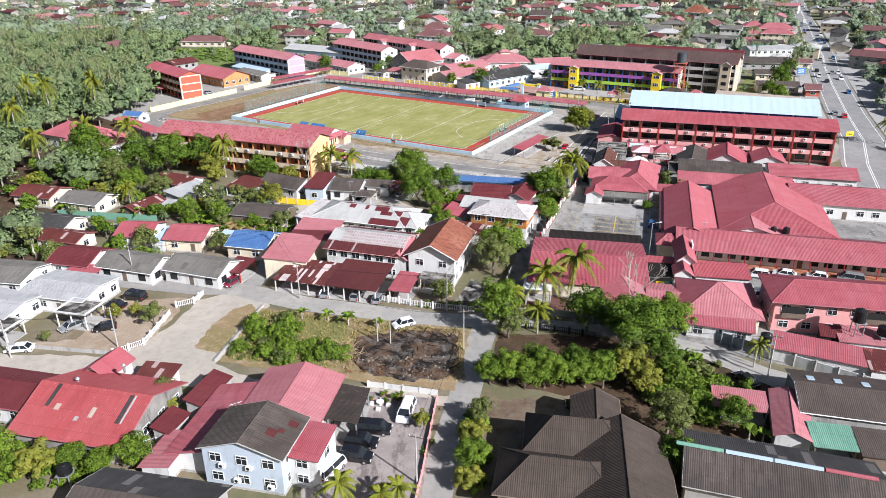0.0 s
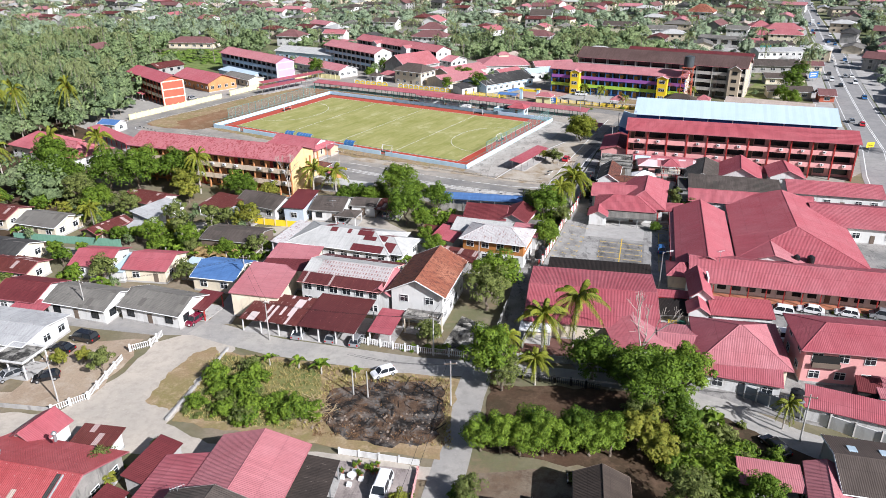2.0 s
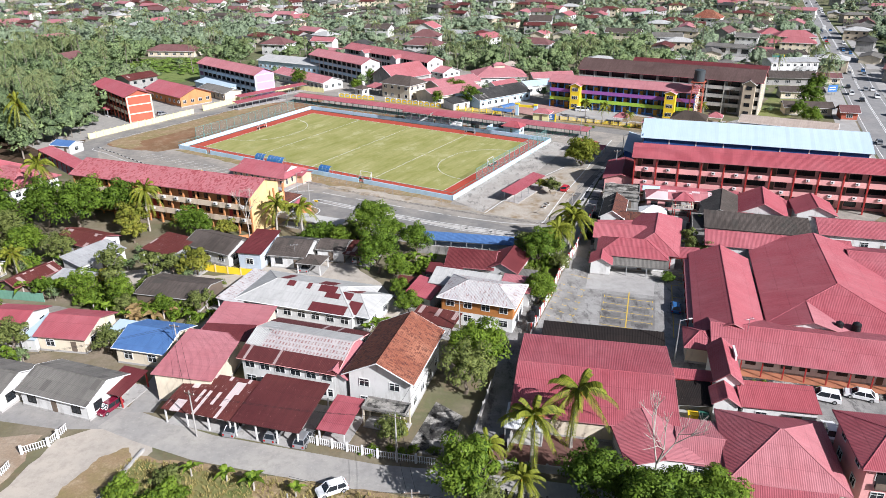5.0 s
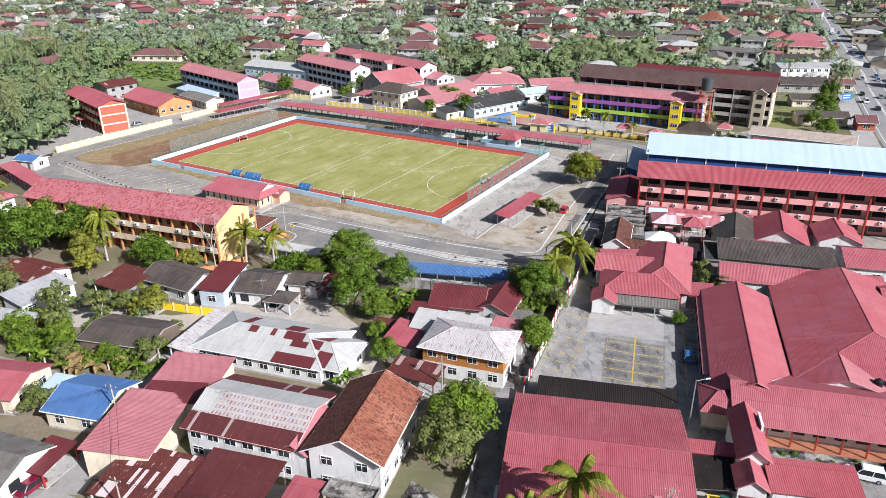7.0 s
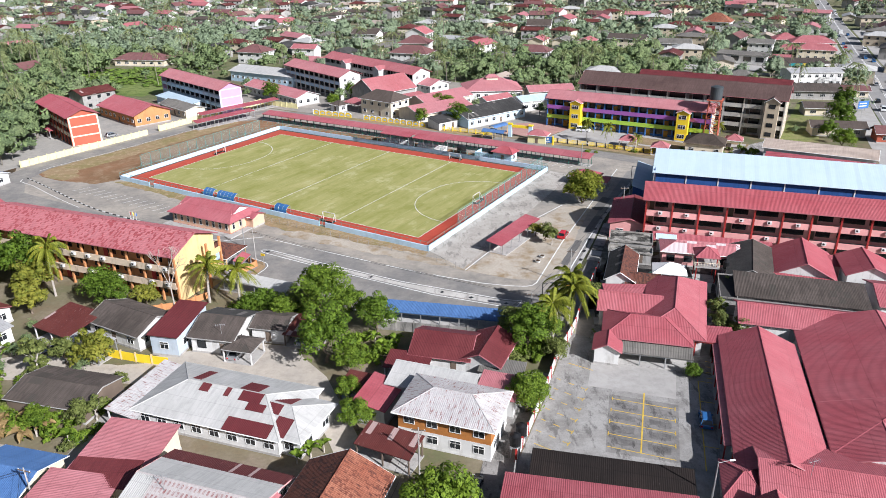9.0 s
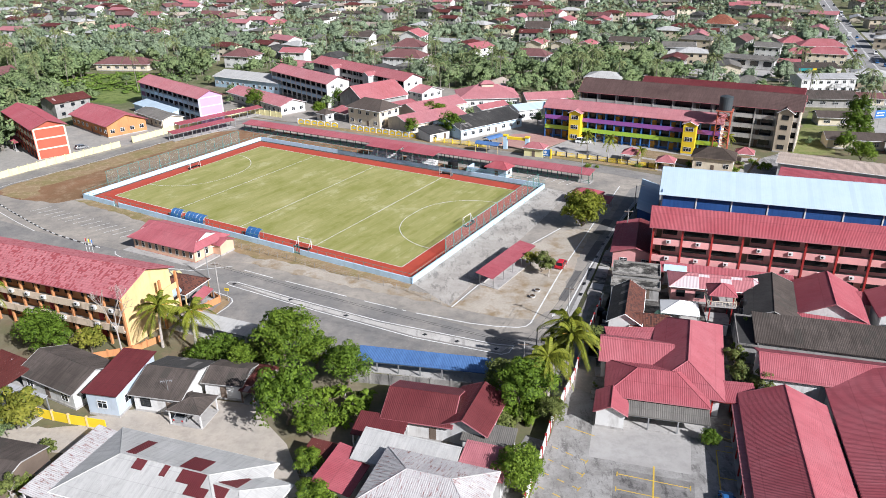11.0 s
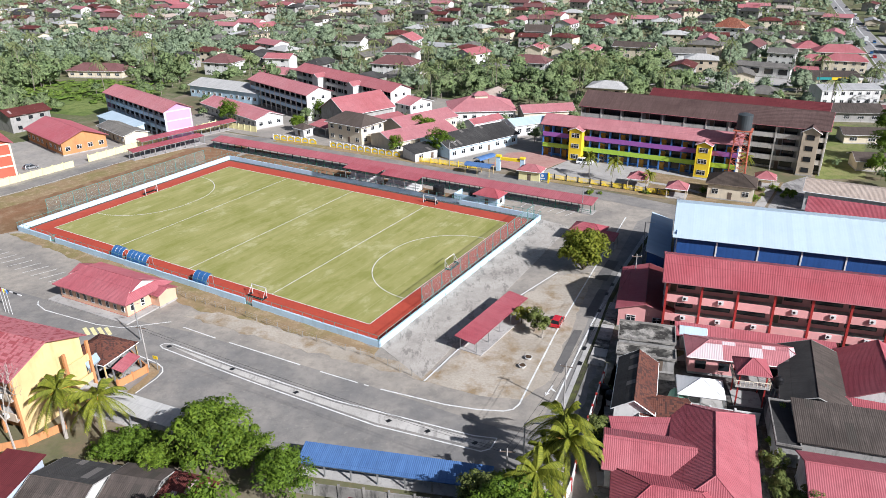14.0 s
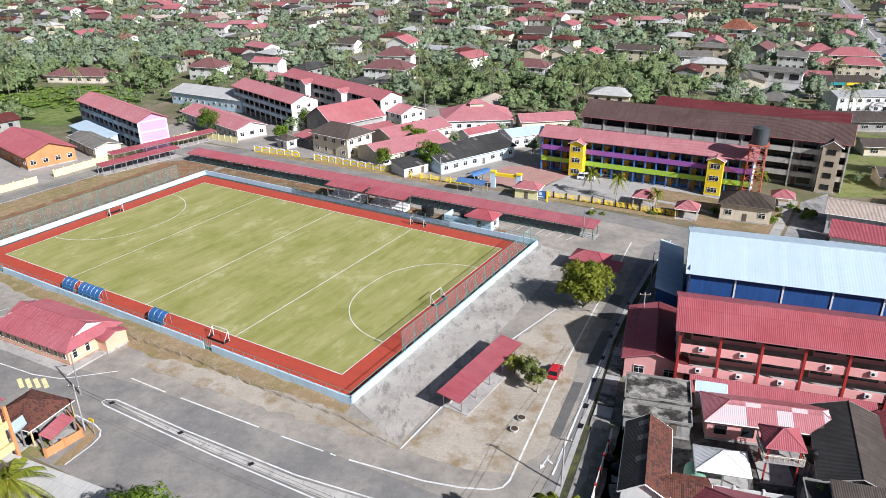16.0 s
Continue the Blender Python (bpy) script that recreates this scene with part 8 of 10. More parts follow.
for x, y, s in ((-20.6, 54.8, 0.9), (-29.8, 57.6, 1.0), (-26.0, 56.0, 1.1), (-34.6, 58.6, 0.9), (-6.8, 120.6, 1.0), (-4.6, 122.0, 1.1), (-8.2, 123.2, 1.0), (-14.2, 94.8, 1.0), (-15.8, 93.6, 0.9), (-12.6, 95.8, 0.9), (-79.6, 110.0, 1.3), (-82.8, 108.6, 1.4), (-77.4, 108.0, 1.2), (-86.0, 110.6, 1.3), (-52.8, 99.6, 1.2), (-47.4, 97.8, 1.1), (-63.6, 101.0, 1.2), (-66.4, 102.0, 1.2), (-95.0, 134.0, 1.5), (-92.4, 119.0, 1.3), (31.6, 24.0, 1.1), (33.2, 23.4, 1.0), (30.2, 41.2, 1.2), (27.0, 47.8, 1.1), (26.0, 49.4, 1.1), (-59.4, 98.6, 1.0)):
    banana(x, y, s)
# dried banana clump
dry = thing("dry_banana_clump", "clump of dead straw-coloured banana leaves", "banana plant", -55.4, 100.6)
dry.scale = (1.25, 1.25, 1.35)
part("foliage", quads_mesh("leaves", np.concatenate([banana_mesh(20 + i) * np.array([1.1, 1.1, 0.75]) + np.array([math.cos(i * 1.3) * (0.5 + 0.35 * i), math.sin(i * 1.3) * (0.4 + 0.2 * i), -0.2]) for i in range(9)]), LEAF_D), None, dry)
part("stem", Geo().cyl(0, 0, 0, 1.3, 0.2, 0.12, 8), PALEBARK, dry)
# bushes of the vacant lot, verges and gardens
SR = random.Random(21)
for cx, cy, rx, ry, n, lo, hi in ((-38.6, 54.2, 4.2, 4.0, 13, 0.7, 1.25), (-33.0, 47.2, 7.0, 3.6, 26, 0.6, 1.15), (-27.0, 46.0, 3.0, 2.6, 8, 0.5, 0.8), (-42.6, 48.0, 2.6, 3.6, 10, 0.35, 0.7), (29.4, 36.0, 4.2, 5.5, 14, 0.6, 1.2), (24.6, 31.0, 4.5, 5.5, 16, 0.6, 1.3), (30.5, 42.0, 4, 3, 10, 0.5, 1.0), (27.6, 35.0, 3.6, 7.0, 34, 0.8, 1.3), (9.0, 40.6, 9, 1.6, 12, 0.4, 0.8), (34.6, 34.6, 3.0, 3.0, 9, 0.4, 0.9), (-56.5, 18.0, 8, 2.0, 12, 0.4, 0.8), (-68, 19.5, 5, 3, 12, 0.6, 1.1), (-65.0, 110.0, 9, 7, 18, 0.5, 1.0), (-84, 118, 10, 9, 12, 0.6, 1.1), (-52.0, 105.0, 7, 5, 18, 0.5, 1.0), (-28, 135, 9, 2.5, 20, 0.7, 1.2), (-9.0, 121.0, 4.5, 4, 10, 0.6, 1.0), (17.6, 119.0, 3.4, 4, 10, 0.7, 1.1), (-5.2, 22.0, 1.6, 8.5, 16, 0.45, 0.85), (-9.0, 62.8, 6, 0.9, 8, 0.3, 0.5), (-11.6, 25.0, 0.9, 6, 5, 0.25, 0.4), (5, 58.6, 6, 1.6, 9, 0.4, 0.7), (-100, 92, 6, 5, 8, 0.6, 1.0), (-46.0, 36.0, 2.5, 4.0, 7, 0.3, 0.55), (55.0, 130.0, 3.6, 7.0, 22, 0.35, 0.8), (90, 236, 12, 4, 14, 0.4, 0.7), (60, 236.5, 12, 1.2, 8, 0.35, 0.6)):
    for _ in range(n):
        a, r = SR.uniform(0, 2 * math.pi), math.sqrt(SR.random())
        near = -48 < cx < -20 and cy < 60 or 20 < cx < 36 and cy < 40
        tree(SR.choice(("lotbush", "lotbush", "weed") if near else ("shrub", "shrub", "shrub2")), cx + rx * r * math.cos(a), cy + ry * r * math.sin(a), SR.uniform(lo, hi))
for _ in range(30):
    x, y = SR.uniform(-72, -45), SR.uniform(96.5, 113)
    if free(x, y, 0.8) and abs(y - 97 + (x + 60) * 0.3) > 2.4:
        tree(SR.choice(("shrub", "lotbush", "weed", "weed")), x, y, SR.uniform(0.5, 1.15))
for _ in range(10):
    x, y = SR.uniform(-72, -47), SR.uniform(98, 113)
    if free(x, y, 1.6) and abs(y - 97 + (x + 60) * 0.3) > 2.6:
        tree(SR.choice(("thin", "bright", "dull2")), x, y, SR.uniform(0.4, 0.6))
# hanging pot plants and low plants along the corridor
for i in range(16):
    x, y = turned(63.0, 82.0, -15, -17 + i * 2.3 + SR.uniform(-0.6, 0.6), -7.6 - 0.7 * SR.random())
    tree("shrub", x, y, SR.uniform(0.18, 0.3))


# the wood west of the school, and trees among the village houses
def in_any(x, y, boxes):
    return any(a <= x <= b and c <= y <= d for a, b, c, d in boxes)


WOOD_TREES, DENSE = 0, []  # trees of the woods, joined further down
for _ in range(4000):
    if WOOD_TREES >= 210:
        break
    x, y = SR.uniform(-215, -100), SR.uniform(84, 250)
    if x > -134 and y > 150 or in_any(x, y, ((-122, -86, 94, 128), (-145, -108, 160, 192), (-132, -112, 200, 220), (-150, -105, 228, 275))) or abs(y - 84 - (-100 - x) * 0.05) < 3:
        continue
    WOOD_TREES += 1
    DENSE.append((x, y, SR.uniform(0.9, 1.5)))


VILLAGE = 0
for _ in range(3000):
    if VILLAGE >= 115:
        break
    x, y = SR.uniform(-128, -14), SR.uniform(84, 148)
    if not free(x, y, 1.6) or (x > -98 and y > 131) or y > 148 - (x + 128) * 0.1 or (-52 < x < -40 and y < 118) or (-42 < x < -10 and 92 < y < 121) or (x > -62 and y < 113) or abs(y - 106 + (x + 93) * 0.15) < 2.5 and x < -60:
        continue
    VILLAGE += 1
    k = SR.random()
    if k < 0.5:
        tree(SR.choice(("wood_a", "wood_b", "wood_c", "wood_y")), x, y, SR.uniform(0.3, 0.62))
    elif k < 0.68:
        banana(x, y, SR.uniform(0.9, 1.4))
    else:
        DENSE.append((x, y, SR.uniform(0.25, 0.4)))
NORTH = 0
for _ in range(3000):
    if NORTH >= 110:
        break
    x, y = SR.uniform(-150, 150), SR.uniform(245, 395)
    if not free(x, y, 2.0) or y < 322 - 0.5 * x - 40 + (0 if x < 0 else 8) or (x > -60 and x < 100 and y < 275 - 0.55 * x) or (24 < x < 95 and y < 276) or abs(x - main_x(y)) < 14 or x < -125 and y < 275:
        continue
    NORTH += 1
    DENSE.append((x, y, SR.uniform(0.4, 0.9)))


# ---- far town: houses and woods ----
def far_ok(x, y):
    if y > 100 and -10 < x - main_x(y) < 12:
        return False
    if -150 < x < 60 and 200 < y < 392 and x < 60:
        return not (x > -130 - (y - 250) * 0.1 and y < (385 if x < -45 else 392 - 0.9 * (x + 45) if x < 0 else 351.5 - 0.35 * x))
    if 20 < x < 150 and 150 < y < 335 - (x - 90) * 0.35:
        return False
    return y > 215 or x > 100 + y * 0.3


FR = random.Random(5)
PAL = [HAZER2, GREYR, DULLM, RUSTY, BROWNR, GREYR, GREYR, WHITER, BROWNR, HAZER, DARKR, BEIGER, ASHR, RUSTY]
WAL = [WHITE, CREAM, GREYW, WHITE, TAN, CREAM]
FAR, spots = [], []
y = 225.0
while y < 1010:
    half = 70 + (y + 60) * 0.66
    x = -half
    while x < half + 60:
        px, py = x + FR.uniform(-5, 5), y + FR.uniform(-5, 5)
        wood = px < -120 - 0.1 * (py - 250) and py < 520 + 0.3 * (px + 200) or (px < -60 and 380 < py < 430) or (0 < px < 120 and 310 < py < 420)
        field_ = -160 < px < -118 and 342 < py < 395
        if far_ok(px, py) and not field_:
            spots.append((px, py, wood))
            if FR.random() < (0.07 if wood else 0.52):
                FAR.append((px, py))
        x += 20 + y * 0.006
    y += 19 + y * 0.008


for i in range(16):
    ry = 128 + i * 17
    rx = main_x(ry)
    FAR.append((rx + 26 + FR.uniform(-2, 3), ry - 8))
    FAR.append((rx + 43 + FR.uniform(-3, 5), ry - 6))
    FAR.append((rx + 62 + FR.uniform(-3, 5), ry - 10))
    spots.append((rx + 34, ry - 4, False))
    spots.append((rx + 60, ry - 4, False))


def far_house_geo(w, d, e, r, hip, mats, wall, over=0.7, pitch=0.8):
    """Walls, roof and windows of one distant house in three meshes."""
    X, Y = w / 2, d / 2
    rf, wl = Geo(), Geo()
    if hip:
        i = Y * 0.9
        rf.panel([(-X, -Y, e), (X, -Y, e), (X - i, 0, r), (-X + i, 0, r)], pitch, 0.04, 0.15).panel([(X, Y, e), (-X, Y, e), (-X + i, 0, r), (X - i, 0, r)], pitch, 0.04, 0.15)
        rf.panel([(X, -Y, e), (X, Y, e), (X - i, 0, r)], pitch, 0.04, 0.15).panel([(-X, Y, e), (-X, -Y, e), (-X + i, 0, r)], pitch, 0.04, 0.15)
        wl.box(-X + over, -Y + over, 0, X - over, Y - over, e + 0.15)
    else:
        rf.panel([(-X, -Y, e), (X, -Y, e), (X, 0, r), (-X, 0, r)], pitch, 0.04, 0.15).panel([(X, Y, e), (-X, Y, e), (-X, 0, r), (X, 0, r)], pitch, 0.04, 0.15)
        a, b = X - over, Y - over
        ring = [(-b, 0), (b, 0), (b, e + 0.1), (0, r - 0.15), (-b, e + 0.1)]
        wl.hexa([(-a, p, q) for p, q in ring], [(a, p, q) for p, q in ring])
    return rf, wl


TPL = []
for i in range(14):
    w, d = FR.uniform(12, 20), FR.uniform(10, 14)
    two = FR.random() < 0.3
    e = 6.0 if two else 3.1
    r = e + FR.uniform(1.6, 2.8)
    hp = FR.random() < 0.55
    rf, wl = far_house_geo(w, d, e, r, hp, None, None)
    rm_, wm_ = PAL[i % len(PAL)], FR.choice(WAL)
    wg = Geo().box(-0.7, -0.06, 0, 0.7, 0, 1.2).mesh("window", GLASS)
    TPL.append((rf, wl, rm_, wm_, w, d, e, two, wg, rf.mesh("roof", rm_), wl.mesh("wall", wm_), r, hp))
LOW = [(far_house_geo(t[4], t[5], t[6], t[11], t[12], None, None, 0.7, 4.0) + t[2:]) for t in TPL]
FAR = [p for p in FAR if free(p[0], p[1], 7)]
FAR.sort(key=lambda p: p[1] - abs(p[0]) * 0.1)
NEARFAR = FAR[:34]
for j, (hx, hy) in enumerate(NEARFAR):
    t = TPL[FR.randrange(len(TPL))]
    f = thing("town_house", f"{'two-storey ' if t[7] else ''}house with a {t[2].name.replace('_', ' ')} roof among trees", "house", hx, hy, FR.choice((-25, 65, -35, 55, -15)) + FR.uniform(-10, 10))
    part("roof", t[9], None, f)
    part("wall", t[10], None, f)
    for k in range(2 if t[7] else 1):
        for q in (-0.28, 0.22):
            part("window", t[8], None, f, m=pose(q * t[4], -t[5] / 2 + 0.68, 1.0 + 3.0 * k))
        part("window", t[8], None, f, m=pose(t[4] / 2 - 0.68, 0.1 * t[5], 1.0 + 3.0 * k, 0, 0, 90))
MT = PAL[:0] + list(dict.fromkeys([t[2] for t in TPL] + [t[3] for t in TPL])) + [GLASS]
IDX = {m.name: i for i, m in enumerate(MT)}
VV, FF, UU, MM = [], [], [], []
for hx, hy in FAR[34:]:
    t = LOW[FR.randrange(len(TPL))]
    a = radians(FR.choice((-25, 65, -35, 55, -15)) + FR.uniform(-10, 10))
    c, s = math.cos(a), math.sin(a)
    win = Geo()
    for k in range(2 if t[7] else 1):
        for q in (-0.28, 0.0, 0.26):
            win.box(q * t[4] - 0.7, -t[5] / 2 + 0.6, 1 + 3 * k, q * t[4] + 0.7, -t[5] / 2 + 0.72, 2.2 + 3 * k)
    for geo, mi in ((t[0], IDX[t[2].name]), (t[1], IDX[t[3].name]), (win, IDX["dark_glass"])):
        k = len(VV)
        VV += [(hx + c * p[0] - s * p[1], hy + s * p[0] + c * p[1], p[2]) for p in geo.v]
        FF += [tuple(i + k for i in q) for q in geo.f]
        UU += geo.uv
        MM += [mi] * len(geo.f)
fg = Geo()
fg.v, fg.f, fg.uv, fg.m = VV, FF, UU, MM
tagged(part("distant_houses", fg, MT), "many distant red, grey and white roofed houses", "houses", kind="stuff")

def boughs(rng, R, H0, H1, n, fine):
    """A crown of overlapping uneven boughs: quads and their corner normals. fine: 2 or 1 cuts a side."""
    cz, hz = (H0 + H1) / 2, (H1 - H0) / 2
    d = rng.normal(size=(n, 3))
    d /= np.linalg.norm(d, axis=1)[:, None]
    d[:, 2] = np.abs(d[:, 2]) * 0.9 - 0.25
    C = d * rng.uniform(0.4, 0.86, (n, 1)) * np.array([[R, R, hz]]) + np.array([[0, 0, cz]])
    r = rng.uniform(0.62, 1.15, n) * R / n ** 0.5
    grid = np.linspace(-1, 1, fine + 1)
    face = []
    for ax in range(3):
        for sg in (-1.0, 1.0):
            for a in range(fine):
                for b in range(fine):
                    q = []
                    for u, v in ((a, b), (a + 1, b), (a + 1, b + 1), (a, b + 1)):
                        p = [0.0, 0.0, 0.0]
                        p[ax], p[(ax + 1) % 3], p[(ax + 2) % 3] = sg, grid[u] * sg, grid[v]
                        q.append(p)
                    face.append(q)
    S = np.array(face)
    S /= np.linalg.norm(S, axis=2)[:, :, None]
    S = S[S[:, :, 2].mean(axis=1) > -0.5]
    V, Nn = [], []
    for k in range(n):
        w = rng.normal(size=(3, 3)) * 2.2
        lump = 1 + 0.24 * np.sin(S @ w[0]) + 0.2 * np.sin(S @ w[1] * 1.9)
        a = rng.uniform(0, 6.28)
        T = np.array([[math.cos(a), -math.sin(a), 0], [math.sin(a), math.cos(a), 0], [0, 0, 1]])
        D = S @ T.T
        P = D * lump[:, :, None] * r[k] * np.array([1, 1, 0.78]) + C[k]
        out = P - np.array([0, 0, cz * 0.7])
        out /= np.linalg.norm(out, axis=2)[:, :, None]
        m = D * 0.85 + out * 0.5 + np.array([0, 0, 0.15])
        V.append(P)
        Nn.append(m / np.linalg.norm(m, axis=2)[:, :, None])
    return np.concatenate(V), np.concatenate(Nn)


def cloud2(*a, **k):
    v = leaf_cloud(*a, **k)
    c = v.mean(axis=1)
    out = c - np.array([[0, 0, 2.0]])
    out /= np.linalg.norm(out, axis=1)[:, None]
    n = out * 0.9 + LAST[0] * 0.6
    return v, n / np.linalg.norm(n, axis=1)[:, None]


def rng_of(k):
    return np.random.default_rng(k)


BOUGH_NEAR = [boughs(rng_of(300 + i), 3.9, 0.4, 8.0, 12, 2) for i in range(5)]
BOUGH_MID = [boughs(rng_of(320 + i), 3.9, 0.0, 7.6, 8, 2) for i in range(6)]
BOUGH_FAR = [boughs(rng_of(340 + i), 4.0, 0.0, 7.4, 5, 2) for i in range(6)]
BOUGH_LAST = [boughs(rng_of(360 + i), 4.0, 0.0, 7.4, 7, 1) for i in range(6)]
LEAF_NEAR = [cloud2(rng_of(140 + i), 4.0, 0.8, 8.6, 34, 330, 0.38, mess=0.35) for i in range(5)]
LEAF_MID = [cloud2(rng_of(160 + i), 4.2, 0.6, 8.2, 26, 100, 0.5, mess=0.4) for i in range(4)]
LEAF_FAR = [cloud2(rng_of(180 + i), 4.2, 0.8, 7.8, 20, 46, 0.62, mess=0.4) for i in range(4)]
FPALM = [palm_leaves(rng_of(200 + i), 16, 4.6, 6, 0.22, 0.6) for i in range(3)]
FPALM2 = [palm_leaves(rng_of(210 + i), 11, 4.6, 3, 0.36, 0.6) for i in range(2)]
wood_v, wood_n, far_v, far_n, lf_v, lf_n, fl_v, fl_n, pal, stems = [], [], [], [], [], [], [], [], [], Geo()
HS = np.array(FAR)


def turn_z(a):
    return np.array([[math.cos(a), -math.sin(a), 0], [math.sin(a), math.cos(a), 0], [0, 0, 1]])


def stand(x, y, s, sz, bough, leaf, v, n):
    """One tree of the woods: boughs, and leaves over them where it stands near enough."""
    T = turn_z(FR.uniform(0, 6.28))
    k = np.array([s, s, sz])
    b, bn = bough[FR.randrange(len(bough))]
    v.append(b @ T.T * k + np.array([x, y, 0]))
    n.append(bn @ T.T)
    if leaf:
        c, cn = leaf[FR.randrange(len(leaf))]
        fv, fn = (lf_v, lf_n) if v is wood_v else (fl_v, fl_n)
        fv.append(c @ T.T * k + np.array([x, y, 0]))
        fn.append(cn @ T.T)


def far_palm(x, y, h, sets, lean=1.0):
    dx = FR.uniform(-lean, lean)
    pal.append(sets[FR.randrange(len(sets))] * FR.uniform(0.95, 1.2) @ turn_z(FR.uniform(0, 6.28)).T + np.array([x + dx, y, h]))
    stems.bar((x, y, 0), (x + dx * 0.4, y, h * 0.5), 0.2, r2=0.16, n=4)
    stems.bar((x + dx * 0.4, y, h * 0.5), (x + dx, y, h), 0.16, r2=0.12, n=4)


for x, y_, s in DENSE:
    stand(x, y_, s, s * FR.uniform(0.8, 1.15), BOUGH_NEAR, LEAF_NEAR, wood_v, wood_n)
    stems.bar((x, y_, 0), (x, y_, 3 * s), 0.22 * s, n=4)
for sx, sy, wood in spots:
    for _ in range((12 if wood else 10) if sy < 600 else 7):
        x, y_ = sx + FR.uniform(-11, 11), sy + FR.uniform(-11, 11)
        if not far_ok(x, y_):
            continue
        if np.min(np.hypot(HS[:, 0] - x, HS[:, 1] - y_)) < 8.8 or not free(x, y_, 1.5) and y_ < 560:
            continue
        if not wood and FR.random() < 0.65 and np.min(np.hypot(HS[:, 0] - x, HS[:, 1] - 11 - y_)) < 6.5:
            continue
        if any(abs(x - vx) < 11 and -24 < y_ - vy < 4 for vx, vy in VISTA):
            continue
        if -168 < x < -122 and 344 < y_ < 394:
            continue
        s = (0.7 if wood else 0.42) + FR.random() ** 1.6 * (0.95 if wood else 0.95)
        if FR.random() < 0.085:
            far_palm(x, y_, FR.uniform(8, 15), FPALM if y_ < 440 else FPALM2)
        elif y_ < 440:
            stand(x, y_, s, s * FR.uniform(0.8, 1.2), BOUGH_MID, LEAF_MID, wood_v if wood else far_v, wood_n if wood else far_n)
            stems.bar((x, y_, 0), (x, y_, 2 * s), 0.15 * s, n=3)
        else:
            stand(x, y_, s, s * FR.uniform(0.8, 1.2), BOUGH_FAR if y_ < 570 else BOUGH_LAST, LEAF_FAR if y_ < 560 else None, far_v, far_n)
# tall palms standing out of the wood
for x, y_, h in ((-161, 234, 17), (-164, 263, 18), (-201, 342, 16), (-163.6, 209, 15), (-229, 350, 16), (-255, 455, 15), (-232, 464, 15), (-207, 443, 16), (-128.6, 352, 17)):
    far_palm(x, y_, h, FPALM, 3.0)
for _ in range(46):
    x, y_ = FR.uniform(-250, -128), FR.uniform(225, 470)
    if far_ok(x, y_) and not (-168 < x < -120 and 340 < y_ < 396) and np.min(np.hypot(HS[:, 0] - x, HS[:, 1] - y_)) > 7:
        far_palm(x, y_, FR.uniform(11, 17), FPALM, 2.0)
# the far greens carry distance haze in their colour
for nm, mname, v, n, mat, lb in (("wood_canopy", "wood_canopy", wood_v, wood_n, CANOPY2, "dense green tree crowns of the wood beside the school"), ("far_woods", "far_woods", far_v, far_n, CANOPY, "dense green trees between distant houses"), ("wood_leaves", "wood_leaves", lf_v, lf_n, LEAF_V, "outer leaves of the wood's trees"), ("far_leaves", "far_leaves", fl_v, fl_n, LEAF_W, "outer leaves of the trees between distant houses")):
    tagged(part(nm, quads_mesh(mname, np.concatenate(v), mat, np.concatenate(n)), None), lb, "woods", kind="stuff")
mv, mn = [], []
for _ in range(230):
    x, y_ = FR.uniform(-184, -120), FR.uniform(340, 402)
    if y_ < 352 - (x + 128) * 0.33 or y_ > 405 - abs(x + 150) * 0.2 or x > -112 - (372 - y_) * 0.3:
        continue
    b, bn = BOUGH_FAR[FR.randrange(6)]
    s = FR.uniform(0.35, 0.85)
    mv.append(b * np.array([s, s, 0.16 * FR.uniform(0.6, 1.5)]) + np.array([x, y_, 0]))
    mn.append(bn * 0.6 + np.array([0, 0, 0.5]))
tagged(part("meadow_bushes", quads_mesh("meadow_bushes", np.concatenate(mv), MEADOWB, np.concatenate(mn)), None), "low bright green bushes covering the meadow", "bushes", kind="stuff")
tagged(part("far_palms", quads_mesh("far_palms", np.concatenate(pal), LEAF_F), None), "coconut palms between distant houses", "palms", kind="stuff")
tagged(part("far_trunks", stems, plain("palm_trunk", (0.24, 0.21, 0.17), 0.9, 0.3)), "trunks of distant trees and palms", "woods", kind="stuff")
ground_piece("meadow", slab([(-190, 350), (-128, 330), (-112, 372), (-150, 405), (-190, 400)], -0.2, 0.03), ground_mat("meadow_grass", ((0.13, 0.18, 0.045), (0.19, 0.23, 0.07), (0.08, 0.12, 0.03)), (0.05, 0.3, 2.0)), "bright green meadow")
ground_piece("far_road", strip([(-15, 425), (18, 409), (80, 393), (130, 376), (230, 352)], 7, 0.05), LANE, "pale town street")

